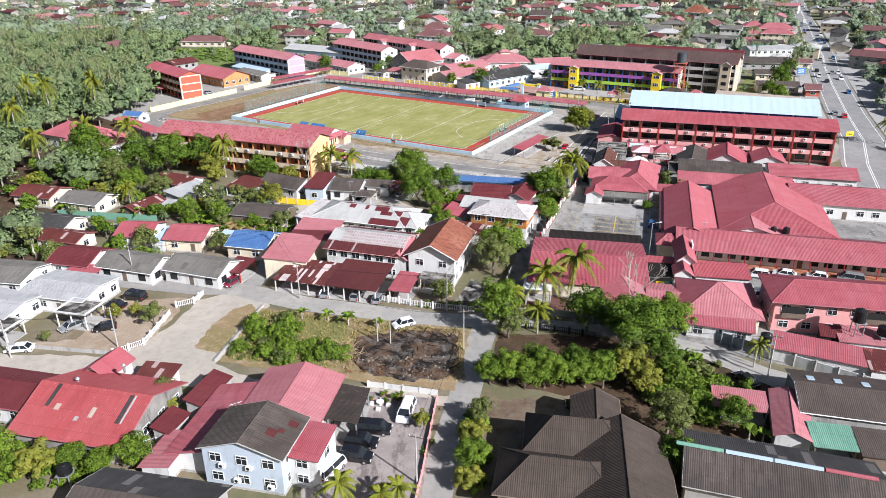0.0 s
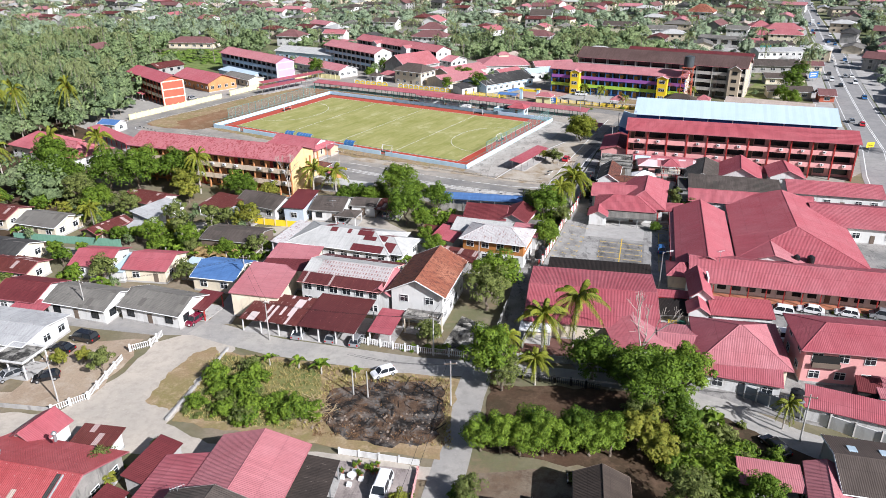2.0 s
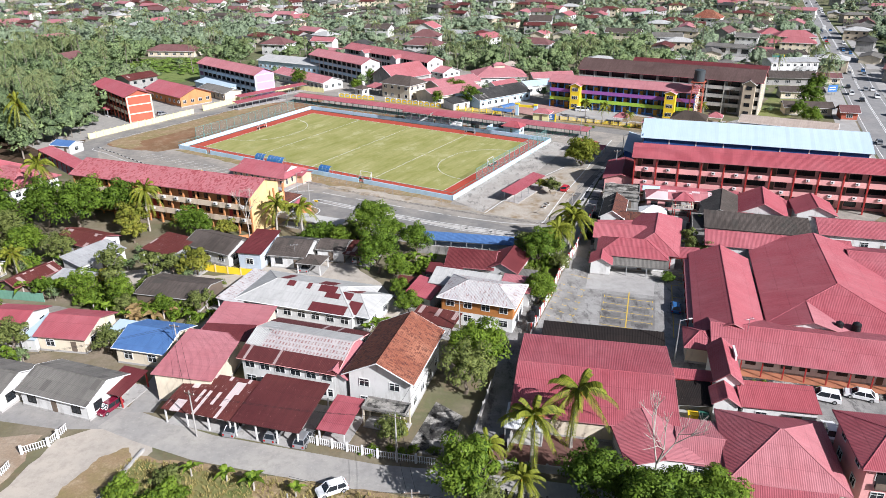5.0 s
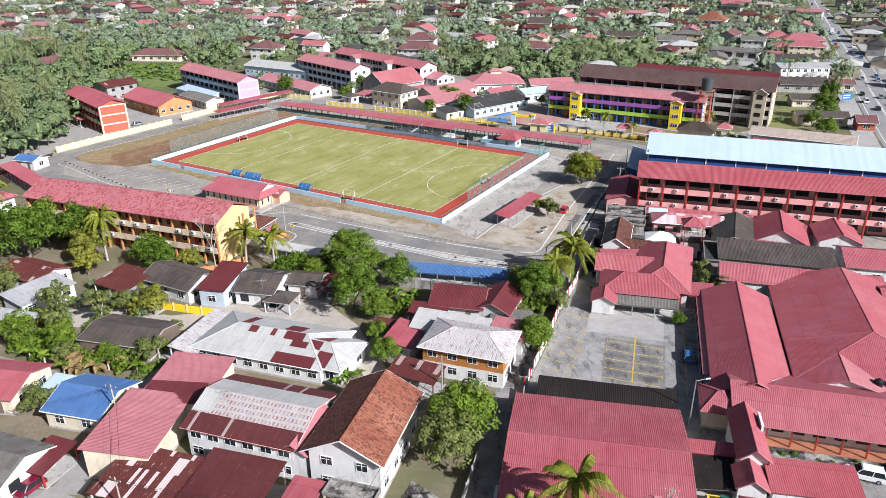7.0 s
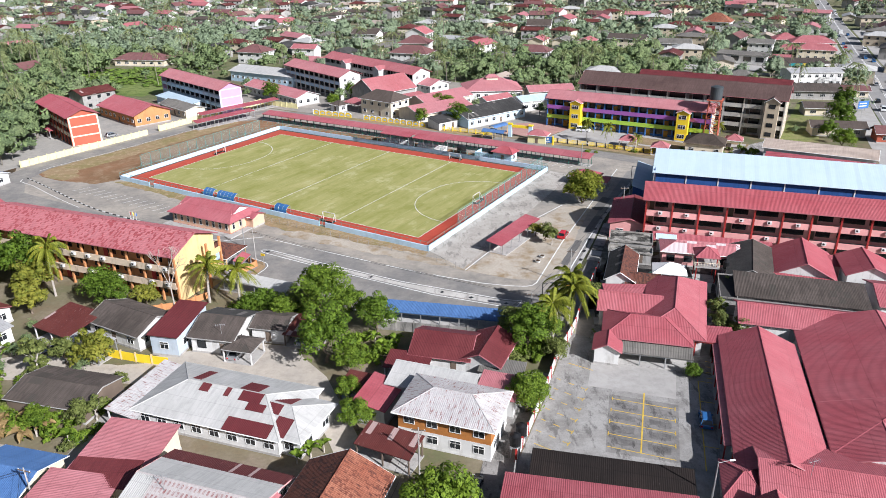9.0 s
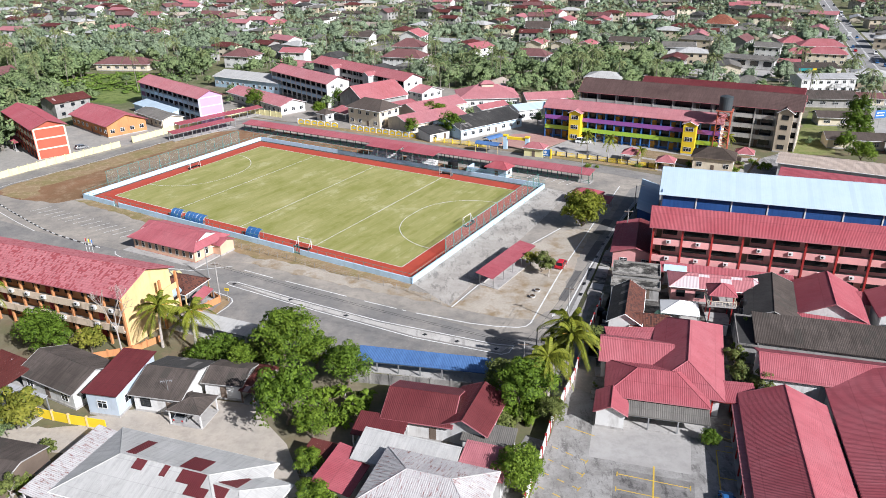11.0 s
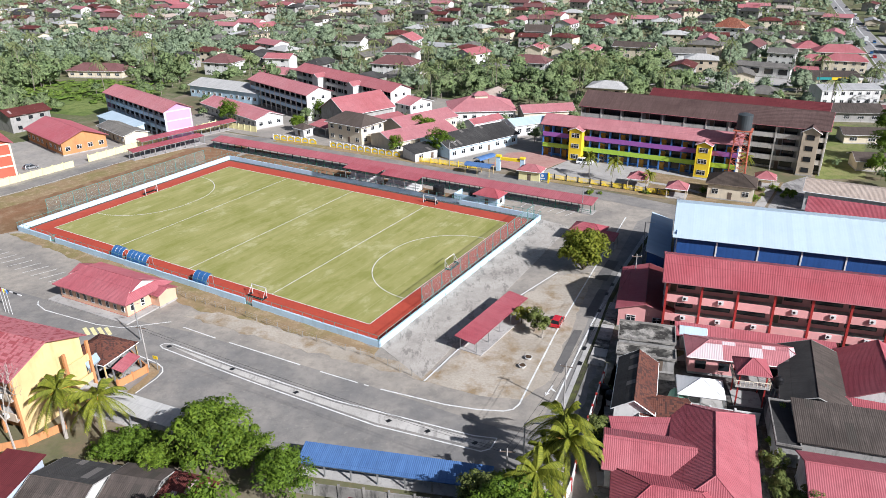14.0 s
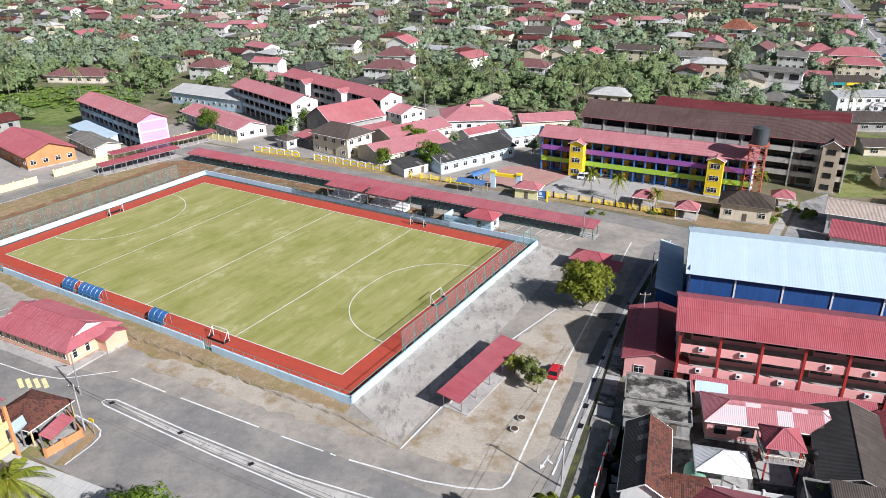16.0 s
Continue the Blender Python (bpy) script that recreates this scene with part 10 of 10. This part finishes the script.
def tank(x, y, z=0.0, r=0.7, h=1.5, stand=0.0, label="black plastic water tank"):
    f = thing("water_tank", label, "water tank", x, y, z=z)
    if stand:
        for sx in (-1, 1):
            for sy in (-1, 1):
                part("leg", Geo().bar((sx * r * 0.8, sy * r * 0.8, 0), (sx * r * 0.7, sy * r * 0.7, stand), 0.09), METAL, f)
        part("platform", Geo().box(-r, -r, stand, r, r, stand + 0.12), METAL, f)
    g = Geo()
    z0 = stand + (0.12 if stand else 0)
    for k in range(6):
        g.cyl(0, 0, z0 + h * k / 6, z0 + h * (k + 0.75) / 6, r, r, 16).cyl(0, 0, z0 + h * (k + 0.75) / 6, z0 + h * (k + 1) / 6, r * 0.95, r * 0.95, 16)
    g.cyl(0, 0, z0 + h, z0 + h + 0.2, r * 0.95, r * 0.4, 16)
    part("body", g, BLACKP, f)
    part("lid", Geo().cyl(0, 0, z0 + h + 0.2, z0 + h + 0.28, r * 0.42, r * 0.38, 12), BLACKP, f)
    return f


tank(12.6, 95.0, r=0.75, stand=1.6, label="black plastic water tank on a steel stand")
tank(13.6, 97.0, r=0.75, stand=1.6, label="black plastic water tank on a steel stand")
tank(41.8, 44.0, r=0.9, h=1.3, stand=3.2, label="black plastic water tank on a steel stand")
tank(57.6, 46.6, r=0.95, h=2.0, stand=5.2, label="black plastic water tank on tall silver legs")
tank(61.4, 45.4, r=1.1, h=1.3, stand=3.4, label="black plastic water tank on a steel stand")
tank(34.3, 148.2, r=0.75, h=1.2, label="black plastic water tank on the yard floor")
tank(35.0, 146.6, r=0.75, h=1.2, label="black plastic water tank on the yard floor")
tank(64.4, 87.4, 3.6, r=0.7, h=1.3, label="black plastic water tank on a roof")
tank(61.9, 88.0, 3.6, r=0.6, h=1.2, label="black plastic water tank on a roof")
tank(36.6, 142.4, r=0.9, h=1.3)
tank(37.8, 140.6, r=0.9, h=1.3)
tank(*fld(66.8, 64.4), r=1.5, h=2.3, label="large black water tank beside the field")
tank(*fld(77.0, 65.2), r=1.6, h=2.6, label="large black water tank beside the field")
tank(-56.6, 17.0, r=0.9, h=1.0, stand=1.6, label="black plastic water tank on a steel stand")
tank(58.4, 145.6, r=0.6, h=1.4, stand=2.6, label="black plastic water tank on a steel stand")
# tall tank tower of the north school
tw = thing("tank_tower", "tall rust-red steel tower with a dark water tank", "water tower", 90.4, 246.6, -25)
for sx in (-1, 1):
    for sy in (-1, 1):
        part("leg", Geo().bar((sx * 2.2, sy * 2.2, 0), (sx * 1.7, sy * 1.7, 14), 0.14), REDWALL, tw)
for k in range(5):
    z0, z1 = k * 2.8, (k + 1) * 2.8
    g = Geo()
    for s in (-1, 1):
        g.bar((-2.1, s * 2.1, z0), (2.0, s * 2.0, z1), 0.07).bar((2.1, s * 2.1, z0), (-2.0, s * 2.0, z1), 0.07).bar((s * 2.1, -2.1, z0), (s * 2.0, 2.0, z1), 0.07).bar((-2.0, s * 2.0, z1), (2.0, s * 2.0, z1), 0.07).bar((s * 2.0, -2.0, z1), (s * 2.0, 2.0, z1), 0.07)
    part("bracing", g, REDWALL, tw)
part("platform", Geo().box(-2.4, -2.4, 14, 2.4, 2.4, 14.2), REDWALL, tw)
part("tank", Geo().cyl(0, 0, 14.2, 18.2, 1.9, 1.9, 20).cyl(0, 0, 18.2, 18.6, 1.8, 0.6, 20), plain("tank_grey", (0.05, 0.06, 0.065), 0.6, 0.2), tw, "dark grey tank")
# white balconies of the pavilion tower
bal = thing("tower_balcony", "small cream railing round the pavilion tower", "balcony", 54.6, 146.4, -12)
g = Geo()
for sx, sy in ((0, -1), (0, 1), (1, 0), (-1, 0)):
    for k in range(-4, 5):
        a = (sx * 2.3 + (k * 0.55 if sx == 0 else 0), sy * 2.3 + (k * 0.55 if sy == 0 else 0))
        g.bar((*a, 3.6), (*a, 4.5), 0.04, n=4)
    e = (sx * 2.3 - (2.3 if sx == 0 else 0), sy * 2.3 - (2.3 if sy == 0 else 0))
    h = (sx * 2.3 + (2.3 if sx == 0 else 0), sy * 2.3 + (2.3 if sy == 0 else 0))
    g.bar((*e, 4.5), (*h, 4.5), 0.06, n=4)
part("railing", g, CREAM, bal)
part("floor_slab", Geo().box(-2.3, -2.3, 3.4, 2.3, 2.3, 3.6), CONC, bal)
# concrete planters of the shelter lot
for x, y in ((24.2, 157.4), (23.0, 155.0)):
    f = thing("planter", "round white concrete planter on the sandy lot", "planter", x, y, group="planters")
    part("bowl", Geo().cyl(0, 0, 0, 0.45, 0.4, 0.62, 14), FRAMEW, f)
    part("soil", Geo().cyl(0, 0, 0.45, 0.47, 0.52, 0.52, 14), FOREST, f)
# yellow chevron sign and road signs
for x, y, r, m_, lb in ((-34.2, 154.6, -20, YELLOW, "yellow diamond warning sign on a post"), (122.6, 171.0, 10, YELLOW, "yellow road sign board"), (120.6, 206.0, 10, YELLOW, "yellow road sign board"), (126.0, 205.0, 10, YELLOW, "yellow road sign board"), (157.2, 279, 15, BLUEP, "large blue direction sign over the road")):
    f = thing("road_sign", lb, "sign", x, y, r)
    big = 4.6 if m_ is BLUEP else (2.6 if x > 100 else 0.9)
    hh = (3.4 if m_ is BLUEP else 2.6 if y < 200 else 0.9) if x > 100 else 2.2
    part("post", Geo().bar((0, 0.06, 0), (0, 0.06, hh + big * 0.6), 0.07), METAL, f)
    part("board", Geo().box(-big / 2, -0.04, hh, big / 2, 0.02, hh + big * 0.6), m_, f)
    for k in range(2):
        part("text_bar", Geo().box(-big * 0.38, -0.05, hh + big * (0.16 + 0.2 * k), big * 0.3, -0.041, hh + big * (0.24 + 0.2 * k)), FRAMEW if m_ is BLUEP else BLACKP, f)
# blue and yellow school gate
gt = thing("school_gate", "blue and yellow painted school gate arch", "gate", 29.4, 255.6, -24)
for q in (-3.6, 3.6):
    part("pillar", Geo().box(q - 0.6, -0.5, 0, q + 0.6, 0.5, 4.2), SKYP, gt)
    part("pillar_cap", Geo().box(q - 0.75, -0.65, 4.2, q + 0.75, 0.65, 4.6), YELLOW, gt)
part("arch_beam", Geo().box(-3.0, -0.35, 3.3, 3.0, 0.35, 4.1), YELLOW, gt)


def barrel(x, y, rot, L, w):
    f = thing("barrel_canopy", "curved canopy of bright blue sheet on thin posts", "canopy", x, y, rot, group="gate canopies")
    g = Geo()
    for k in range(8):
        a, b = math.pi * (0.1 + 0.1 * k), math.pi * (0.1 + 0.1 * (k + 1))
        p, q = (-w / 2 * math.cos(a), 2.3 + 0.95 * math.sin(a)), (-w / 2 * math.cos(b), 2.3 + 0.95 * math.sin(b))
        g.hexa([(-L / 2, p[0], p[1]), (L / 2, p[0], p[1]), (L / 2, q[0], q[1]), (-L / 2, q[0], q[1])], [(-L / 2, p[0], p[1] + 0.08), (L / 2, p[0], p[1] + 0.08), (L / 2, q[0], q[1] + 0.08), (-L / 2, q[0], q[1] + 0.08)])
    part("roof", g, BLUER, f)
    for i in range(3):
        for s in (-1, 1):
            part("post", Geo().bar((-L / 2 + 0.3 + i * (L - 0.6) / 2, s * w * 0.46, 0), (-L / 2 + 0.3 + i * (L - 0.6) / 2, s * w * 0.46, 2.66), 0.06), YELLOWW, f)


barrel(20.4, 253.6, -26, 8.0, 3.4)
barrel(22.4, 261.2, 44, 7.0, 3.0)
sg = thing("school_sign", "dark blue sign board on yellow posts", "sign", 36.0, 246.4, -24)
part("board", Geo().box(-3, -0.1, 0.8, 3, 0.1, 2.8), BLUEP, sg)
for k in range(3):
    part("emblem", Geo().wheel(-1.5 + 1.5 * k, -0.12, 2.0, 0.42, 0.02), FRAMEW, sg)
part("text_bar", Geo().box(-2.2, -0.12, 1.1, 2.2, -0.1, 1.35), FRAMEW, sg)
for q in (-3.2, 3.2):
    part("post", Geo().box(q - 0.2, -0.2, 0, q + 0.2, 0.2, 3.0), YELLOW, sg)
# rubble, burnt timber and planks
RB = random.Random(17)
rub = Geo()
for _ in range(200):
    x, y = RB.uniform(-36, -8), RB.uniform(37.5, 46)
    if y < 37.8 + (-8 - x) * 0.28:
        continue
    s = RB.uniform(0.08, 0.28)
    a = RB.uniform(0, 3)
    c, q = math.cos(a) * s, math.sin(a) * s
    rub.hexa([(x - c, y - q, 0.03), (x + q, y - c, 0.03), (x + c, y + q, 0.03), (x - q, y + c, 0.03)], [(x - c * 0.6, y - q * 0.6, 0.05 + s * 0.7), (x + q * 0.5, y - c * 0.6, 0.05 + s * 0.8), (x + c * 0.6, y + q * 0.5, 0.05 + s * 0.6), (x - q * 0.6, y + c * 0.6, 0.05 + s * 0.75)])
tagged(part("rubble", rub, plain("rubble_stone", (0.26, 0.21, 0.165), 0.9, 0.35)), "broken concrete rubble on the vacant lot", "rubble", kind="stuff")
ch = Geo()
for _ in range(80):
    x, y, a = RB.uniform(-24, -7.5), RB.uniform(40, 53), RB.uniform(0, 3.14)
    L = RB.uniform(0.5, 2.2)
    ch.bar((x, y, 0.1), (x + math.cos(a) * L, y + math.sin(a) * L, RB.uniform(0.1, 0.5)), RB.uniform(0.03, 0.07), n=4)
tagged(part("charred_debris", ch, CHAR), "charred timber scattered on burnt ground", "debris", kind="stuff")
st = Geo()
for _ in range(90):
    a = RB.uniform(0, 6.28)
    x, y = -25.6 + RB.gauss(0, 1.1), 47.0 + RB.gauss(0, 1.4)
    st.bar((x, y, 0.1), (x + math.cos(a) * 1.5, y + math.sin(a) * 1.5, RB.uniform(0.3, 1.4)), 0.035, n=4)
tagged(part("dry_branches", st, plain("straw", (0.42, 0.32, 0.18), 0.9, 0.3)), "heap of dry straw-coloured branches", "branches", kind="stuff")
tf = Geo()


def tuft(g, x, y, h, n=4):
    for _ in range(n):
        a, w = RB.uniform(0, 6.28), RB.uniform(0.04, 0.09)
        c, s = math.cos(a), math.sin(a)
        bx, by = x + RB.uniform(-0.2, 0.2), y + RB.uniform(-0.2, 0.2)
        g.poly([(bx - c * w, by - s * w, 0.04), (bx + c * w, by + s * w, 0.04), (bx - s * h * 0.6 + c * 0.02, by + c * h * 0.6 + s * 0.02, h), (bx - s * h * 0.6 - c * 0.02, by + c * h * 0.6 - s * 0.02, h)])


for _ in range(5200):
    x, y = RB.uniform(-46, -5), RB.uniform(38, 62)
    if not (-44.5 < x < -6) or y < 38.6 + (-8 - x) * 0.19 or y > 62 - (x + 43) * 0.22 or (-24 < x < -7 and 39 < y < 53.5):
        continue
    tuft(tf, x, y, RB.uniform(0.14, 0.46))
tagged(part("lot_grass", tf, leafy("rough_grass", (0.20, 0.18, 0.055), (0.50, 0.41, 0.17))), "tufts of rough grass on the vacant lot", "grass", kind="stuff")
bg = Geo()
for _ in range(2600):
    x, y = RB.uniform(-25.5, -6.2), RB.uniform(38, 54)
    edge = min(x + 25, -6.2 - x, (y - 39 - (-8 - x) * 0.12) * 0.8, 54 - y)
    if edge < 0 or RB.random() > 0.12 + 0.85 * math.exp(-edge / 1.3):
        continue
    tuft(bg, x, y, RB.uniform(0.1, 0.32), 3)
tagged(part("scorched_grass", bg, BURNTG), "scorched brown grass round the burnt ground", "grass", kind="stuff")
# garden table set and pots in the yard
ts = thing("garden_table", "white garden table with benches in the yard", "table", -18.6, 32.6, -10)
part("tabletop", Geo().cyl(0, 0, 0.7, 0.76, 0.6, 0.6, 14), FRAMEW, ts)
part("pedestal", Geo().cyl(0, 0, 0, 0.7, 0.2, 0.14, 8), FRAMEW, ts)
for a in range(4):
    part("bench", Geo().box(math.cos(a * 1.57) * 1.2 - 0.3, math.sin(a * 1.57) * 1.2 - 0.3, 0, math.cos(a * 1.57) * 1.2 + 0.3, math.sin(a * 1.57) * 1.2 + 0.3, 0.42), FRAMEW, ts)
for i in range(14):
    x, y = -20.4 + RB.uniform(0, 5.5), 33.0 + RB.uniform(-0.4, 2.2)
    f = thing("potted_plant", "small potted plant in the yard", "plant", x, y, group="potted plants")
    part("pot", Geo().cyl(0, 0, 0.04, 0.4, 0.17, 0.22, 10), plain(f"pot_clay_{i % 2}", (0.3, 0.12, 0.07), 0.8) if i < 2 else bpy.data.materials[f"pot_clay_{i % 2}"], f)
    lv = part("foliage", TREE["shrub"][1], None, f, m=Matrix.LocRotScale((0, 0, 0.3), None, (0.2, 0.2, 0.25)))
# roof vents, tv dishes and skylights
for x, y, z in ((-60.9, 31.4, 5.3), (-55.6, 34.4, 5.5)):
    f = thing("roof_vent", "silver turbine vent on a red roof", "vent", x, y, z=z)
    part("pipe", Geo().cyl(0, 0, -0.6, 0.35, 0.2, 0.2, 10), METAL, f)
    part("turbine", Geo().cyl(0, 0, 0.35, 0.6, 0.2, 0.36, 12).cyl(0, 0, 0.6, 0.85, 0.36, 0.15, 12), METAL, f)
for x, y, z, r in ((-46.4, 19.4, 3.2, 30), (-36.6, 24.0, 5.2, 30), (45.4, 84.4, 6.0, 20), (-33.0, 121.0, 3.5, 10), (-27.6, 81.6, 7.0, 10)):
    f = thing("roof_aerial", "thin metal television aerial on a roof", "aerial", x, y, r, z - 0.6)
    part("mast", Geo().bar((0, 0, 0), (0, 0, 2.4), 0.03), METAL, f)
    g = Geo().bar((-0.8, 0, 2.2), (0.8, 0, 2.2), 0.025)
    for k in range(6):
        g.bar((-0.75 + 0.3 * k, -0.4, 2.2), (-0.75 + 0.3 * k, 0.4, 2.2), 0.02)
    part("antenna", g, METAL, f)
for k, (a, m_) in enumerate(((-9.2, GREENR), (-3.6, SKYR), (1.6, SKYR), (7.2, RED))):
    x, y = turned(30.2, 12.8, -18, a, 0)
    f = thing("ridge_sheet", "coloured ridge flashing on a dark roof", "flashing", x, y, -18, 6.1)
    part("flashing", Geo().hexa([(-2.7, -0.4, -0.1), (2.7, -0.4, -0.1), (2.7, 0.4, -0.1), (-2.7, 0.4, -0.1)], [(-2.7, -0.05, 0.12), (2.7, -0.05, 0.12), (2.7, 0.05, 0.12), (-2.7, 0.05, 0.12)]), m_, f)
for k in range(3):
    x, y = turned(47, 29.5, -14.2, -4.4 + k * 3.6, 1.6)
    f = thing("skylight", "pale blue plastic skylight sheet on a roof", "skylight", x, y, -14.2, 4.25)
    part("sheet", Geo().hexa([(-0.5, -1, 0.0), (0.5, -1, 0.0), (0.5, 1, -0.22), (-0.5, 1, -0.22)], [(-0.5, -1, 0.12), (0.5, -1, 0.12), (0.5, 1, -0.1), (-0.5, 1, -0.1)]), SKYR, f)
# green skip and bins behind the hall
for x, y, m_, nm in ((34.0, 69.2, GREENP, "green wheeled rubbish skip"), (32.5, 69.3, YELLOW, "yellow wheeled rubbish bin")):
    f = thing("rubbish_bin", nm + " in the service yard", "bin", x, y, -12)
    part("body", Geo().hexa([(-0.5, -0.35, 0.15), (0.5, -0.35, 0.15), (0.5, 0.35, 0.15), (-0.5, 0.35, 0.15)], [(-0.7, -0.5, 1.1), (0.7, -0.5, 1.1), (0.7, 0.5, 1.1), (-0.7, 0.5, 1.1)]), m_, f)
    part("lid", Geo().box(-0.72, -0.52, 1.1, 0.72, 0.52, 1.2), m_, f)
tn = thing("green_tarpaulin", "green canvas-covered heap beside the stores", "canopy", 44.2, 145.0, 70)
gg = Geo()
for i in range(8):
    a0, a1 = math.pi * i / 8, math.pi * (i + 1) / 8
    gg.hexa([(-2, -1.3 * math.cos(a0), 0.3 + 1.3 * math.sin(a0)), (2, -1.3 * math.cos(a0), 0.3 + 1.3 * math.sin(a0)), (2, -1.3 * math.cos(a1), 0.3 + 1.3 * math.sin(a1)), (-2, -1.3 * math.cos(a1), 0.3 + 1.3 * math.sin(a1))], [(-2, -1.35 * math.cos(a0), 0.3 + 1.36 * math.sin(a0)), (2, -1.35 * math.cos(a0), 0.3 + 1.36 * math.sin(a0)), (2, -1.35 * math.cos(a1), 0.3 + 1.36 * math.sin(a1)), (-2, -1.35 * math.cos(a1), 0.3 + 1.36 * math.sin(a1))])
part("cover", gg, GREENR, tn)
part("base", Geo().box(-2, -1.25, 0, 2, 1.25, 0.35), CONC, tn)

# wire fence under the field wall
wf = thing("wire_fence", "low wire fence on thin concrete posts", "fence", -44.4, 184.3, 0)
WFP = [(-44.4, 184.3), (-37.9, 178.8), (-26.9, 173.0), (-15.9, 166.0), (-8.0, 161.6), (-0.2, 157.4), (3.8, 154.0), (7.7, 151.4)]
for (x0, y0), (x1, y1) in zip(WFP, WFP[1:]):
    n = max(1, round(math.dist((x0, y0), (x1, y1)) / 2.6))
    wires = Geo()
    for z_ in (0.4, 0.8, 1.2):
        wires.bar((x0 + 44.4, y0 - 184.3, z_), (x1 + 44.4, y1 - 184.3, z_), 0.012, n=4)
    part("wire", wires, METAL, wf)
    for i in range(n):
        x, y = x0 + (x1 - x0) * i / n + 44.4, y0 + (y1 - y0) * i / n - 184.3
        part("post", Geo().box(x - 0.035, y - 0.035, 0, x + 0.035, y + 0.035, 1.3), OLDCONC, wf)
# black and white kerb of the west car park
KP = [(-116.5, 215.5), (-113.2, 212.8), (-107.6, 208.2), (-101.9, 203.2), (-95.4, 197.6), (-89.1, 192.3), (-83.8, 188.4), (-79.0, 185.5), (-74.3, 182.7), (-69.9, 180.3)]
kb = thing("striped_kerb", "black and white painted kerb of a traffic island", "kerb", *KP[0], kind="structure")
kk = 0
for (x0, y0), (x1, y1) in zip(KP, KP[1:]):
    n = max(1, round(math.dist((x0, y0), (x1, y1)) / 1.25))
    for i in range(n):
        a = Vector((x0 + (x1 - x0) * i / n - KP[0][0], y0 + (y1 - y0) * i / n - KP[0][1]))
        b = Vector((x0 + (x1 - x0) * (i + 1) / n - KP[0][0], y0 + (y1 - y0) * (i + 1) / n - KP[0][1]))
        s = Vector((a.y - b.y, b.x - a.x)).normalized() * 0.11
        c = [a - s, b - s, b + s, a + s]
        part("kerbstone", Geo().hexa([(q.x, q.y, 0) for q in c], [(q.x, q.y, 0.2) for q in c]), FRAMEW if kk % 2 else BLACKP, kb)
        kk += 1
# flag poles before the office
for i in range(3):
    f = thing("flag_pole", "white flag pole with a small furled flag", "flag pole", -69.4 + i * 0.9, 174.2 - i * 0.5, 0, group="flag poles")
    part("mast", Geo().bar((0, 0, 0), (0, 0, 5.2), 0.05, r2=0.03), FRAMEW, f)
    part("flag", Geo().hexa([(0.04, -0.02, 4.4), (0.2, 0.05, 4.0), (0.2, 0.08, 4.0), (0.04, 0.01, 4.4)], [(0.04, -0.02, 5.0), (0.24, 0.05, 4.8), (0.24, 0.08, 4.8), (0.04, 0.01, 5.0)]), (REDP, YELLOW, BLUEP)[i], f)
# flower pots and slabs in the strip beside the school wall
PT = random.Random(31)
POTG = Geo().cyl(0, 0, 0, 0.36, 0.16, 0.24, 8).mesh("pot", OLDCONC)
for i in range(30):
    q = PT.random()
    x, y = 27.6 + 7.6 * q + PT.uniform(0.3, 1.8), 122.6 + 26.5 * q + PT.uniform(-0.6, 0.6)
    if not free(x, y, 0.3):
        continue
    f = thing("flower_pot", "old concrete flower pot beside the wall", "pot", x, y, z=0.02, group="flower pots")
    part("pot", POTG, None, f)
    if i % 3:
        part("foliage", TREE["shrub2"][1], None, f, m=Matrix.LocRotScale((0, 0, 0.2), None, (0.2, 0.2, 0.25)))
for i in range(9):
    x, y = 29.0 + 0.75 * i, 124.5 + 2.7 * i
    ground_piece("strip_slab", slab(rough([(x - 0.9, y - 1.1), (x + 0.8, y - 1.3), (x + 1.1, y + 1.1), (x - 0.6, y + 1.2)], 0.12, 0.9), 0, 0.1 + 0.05 * (i % 3)), (MOULD, OLDCONC, CONCP)[i % 3], "old concrete slab beside the wall")
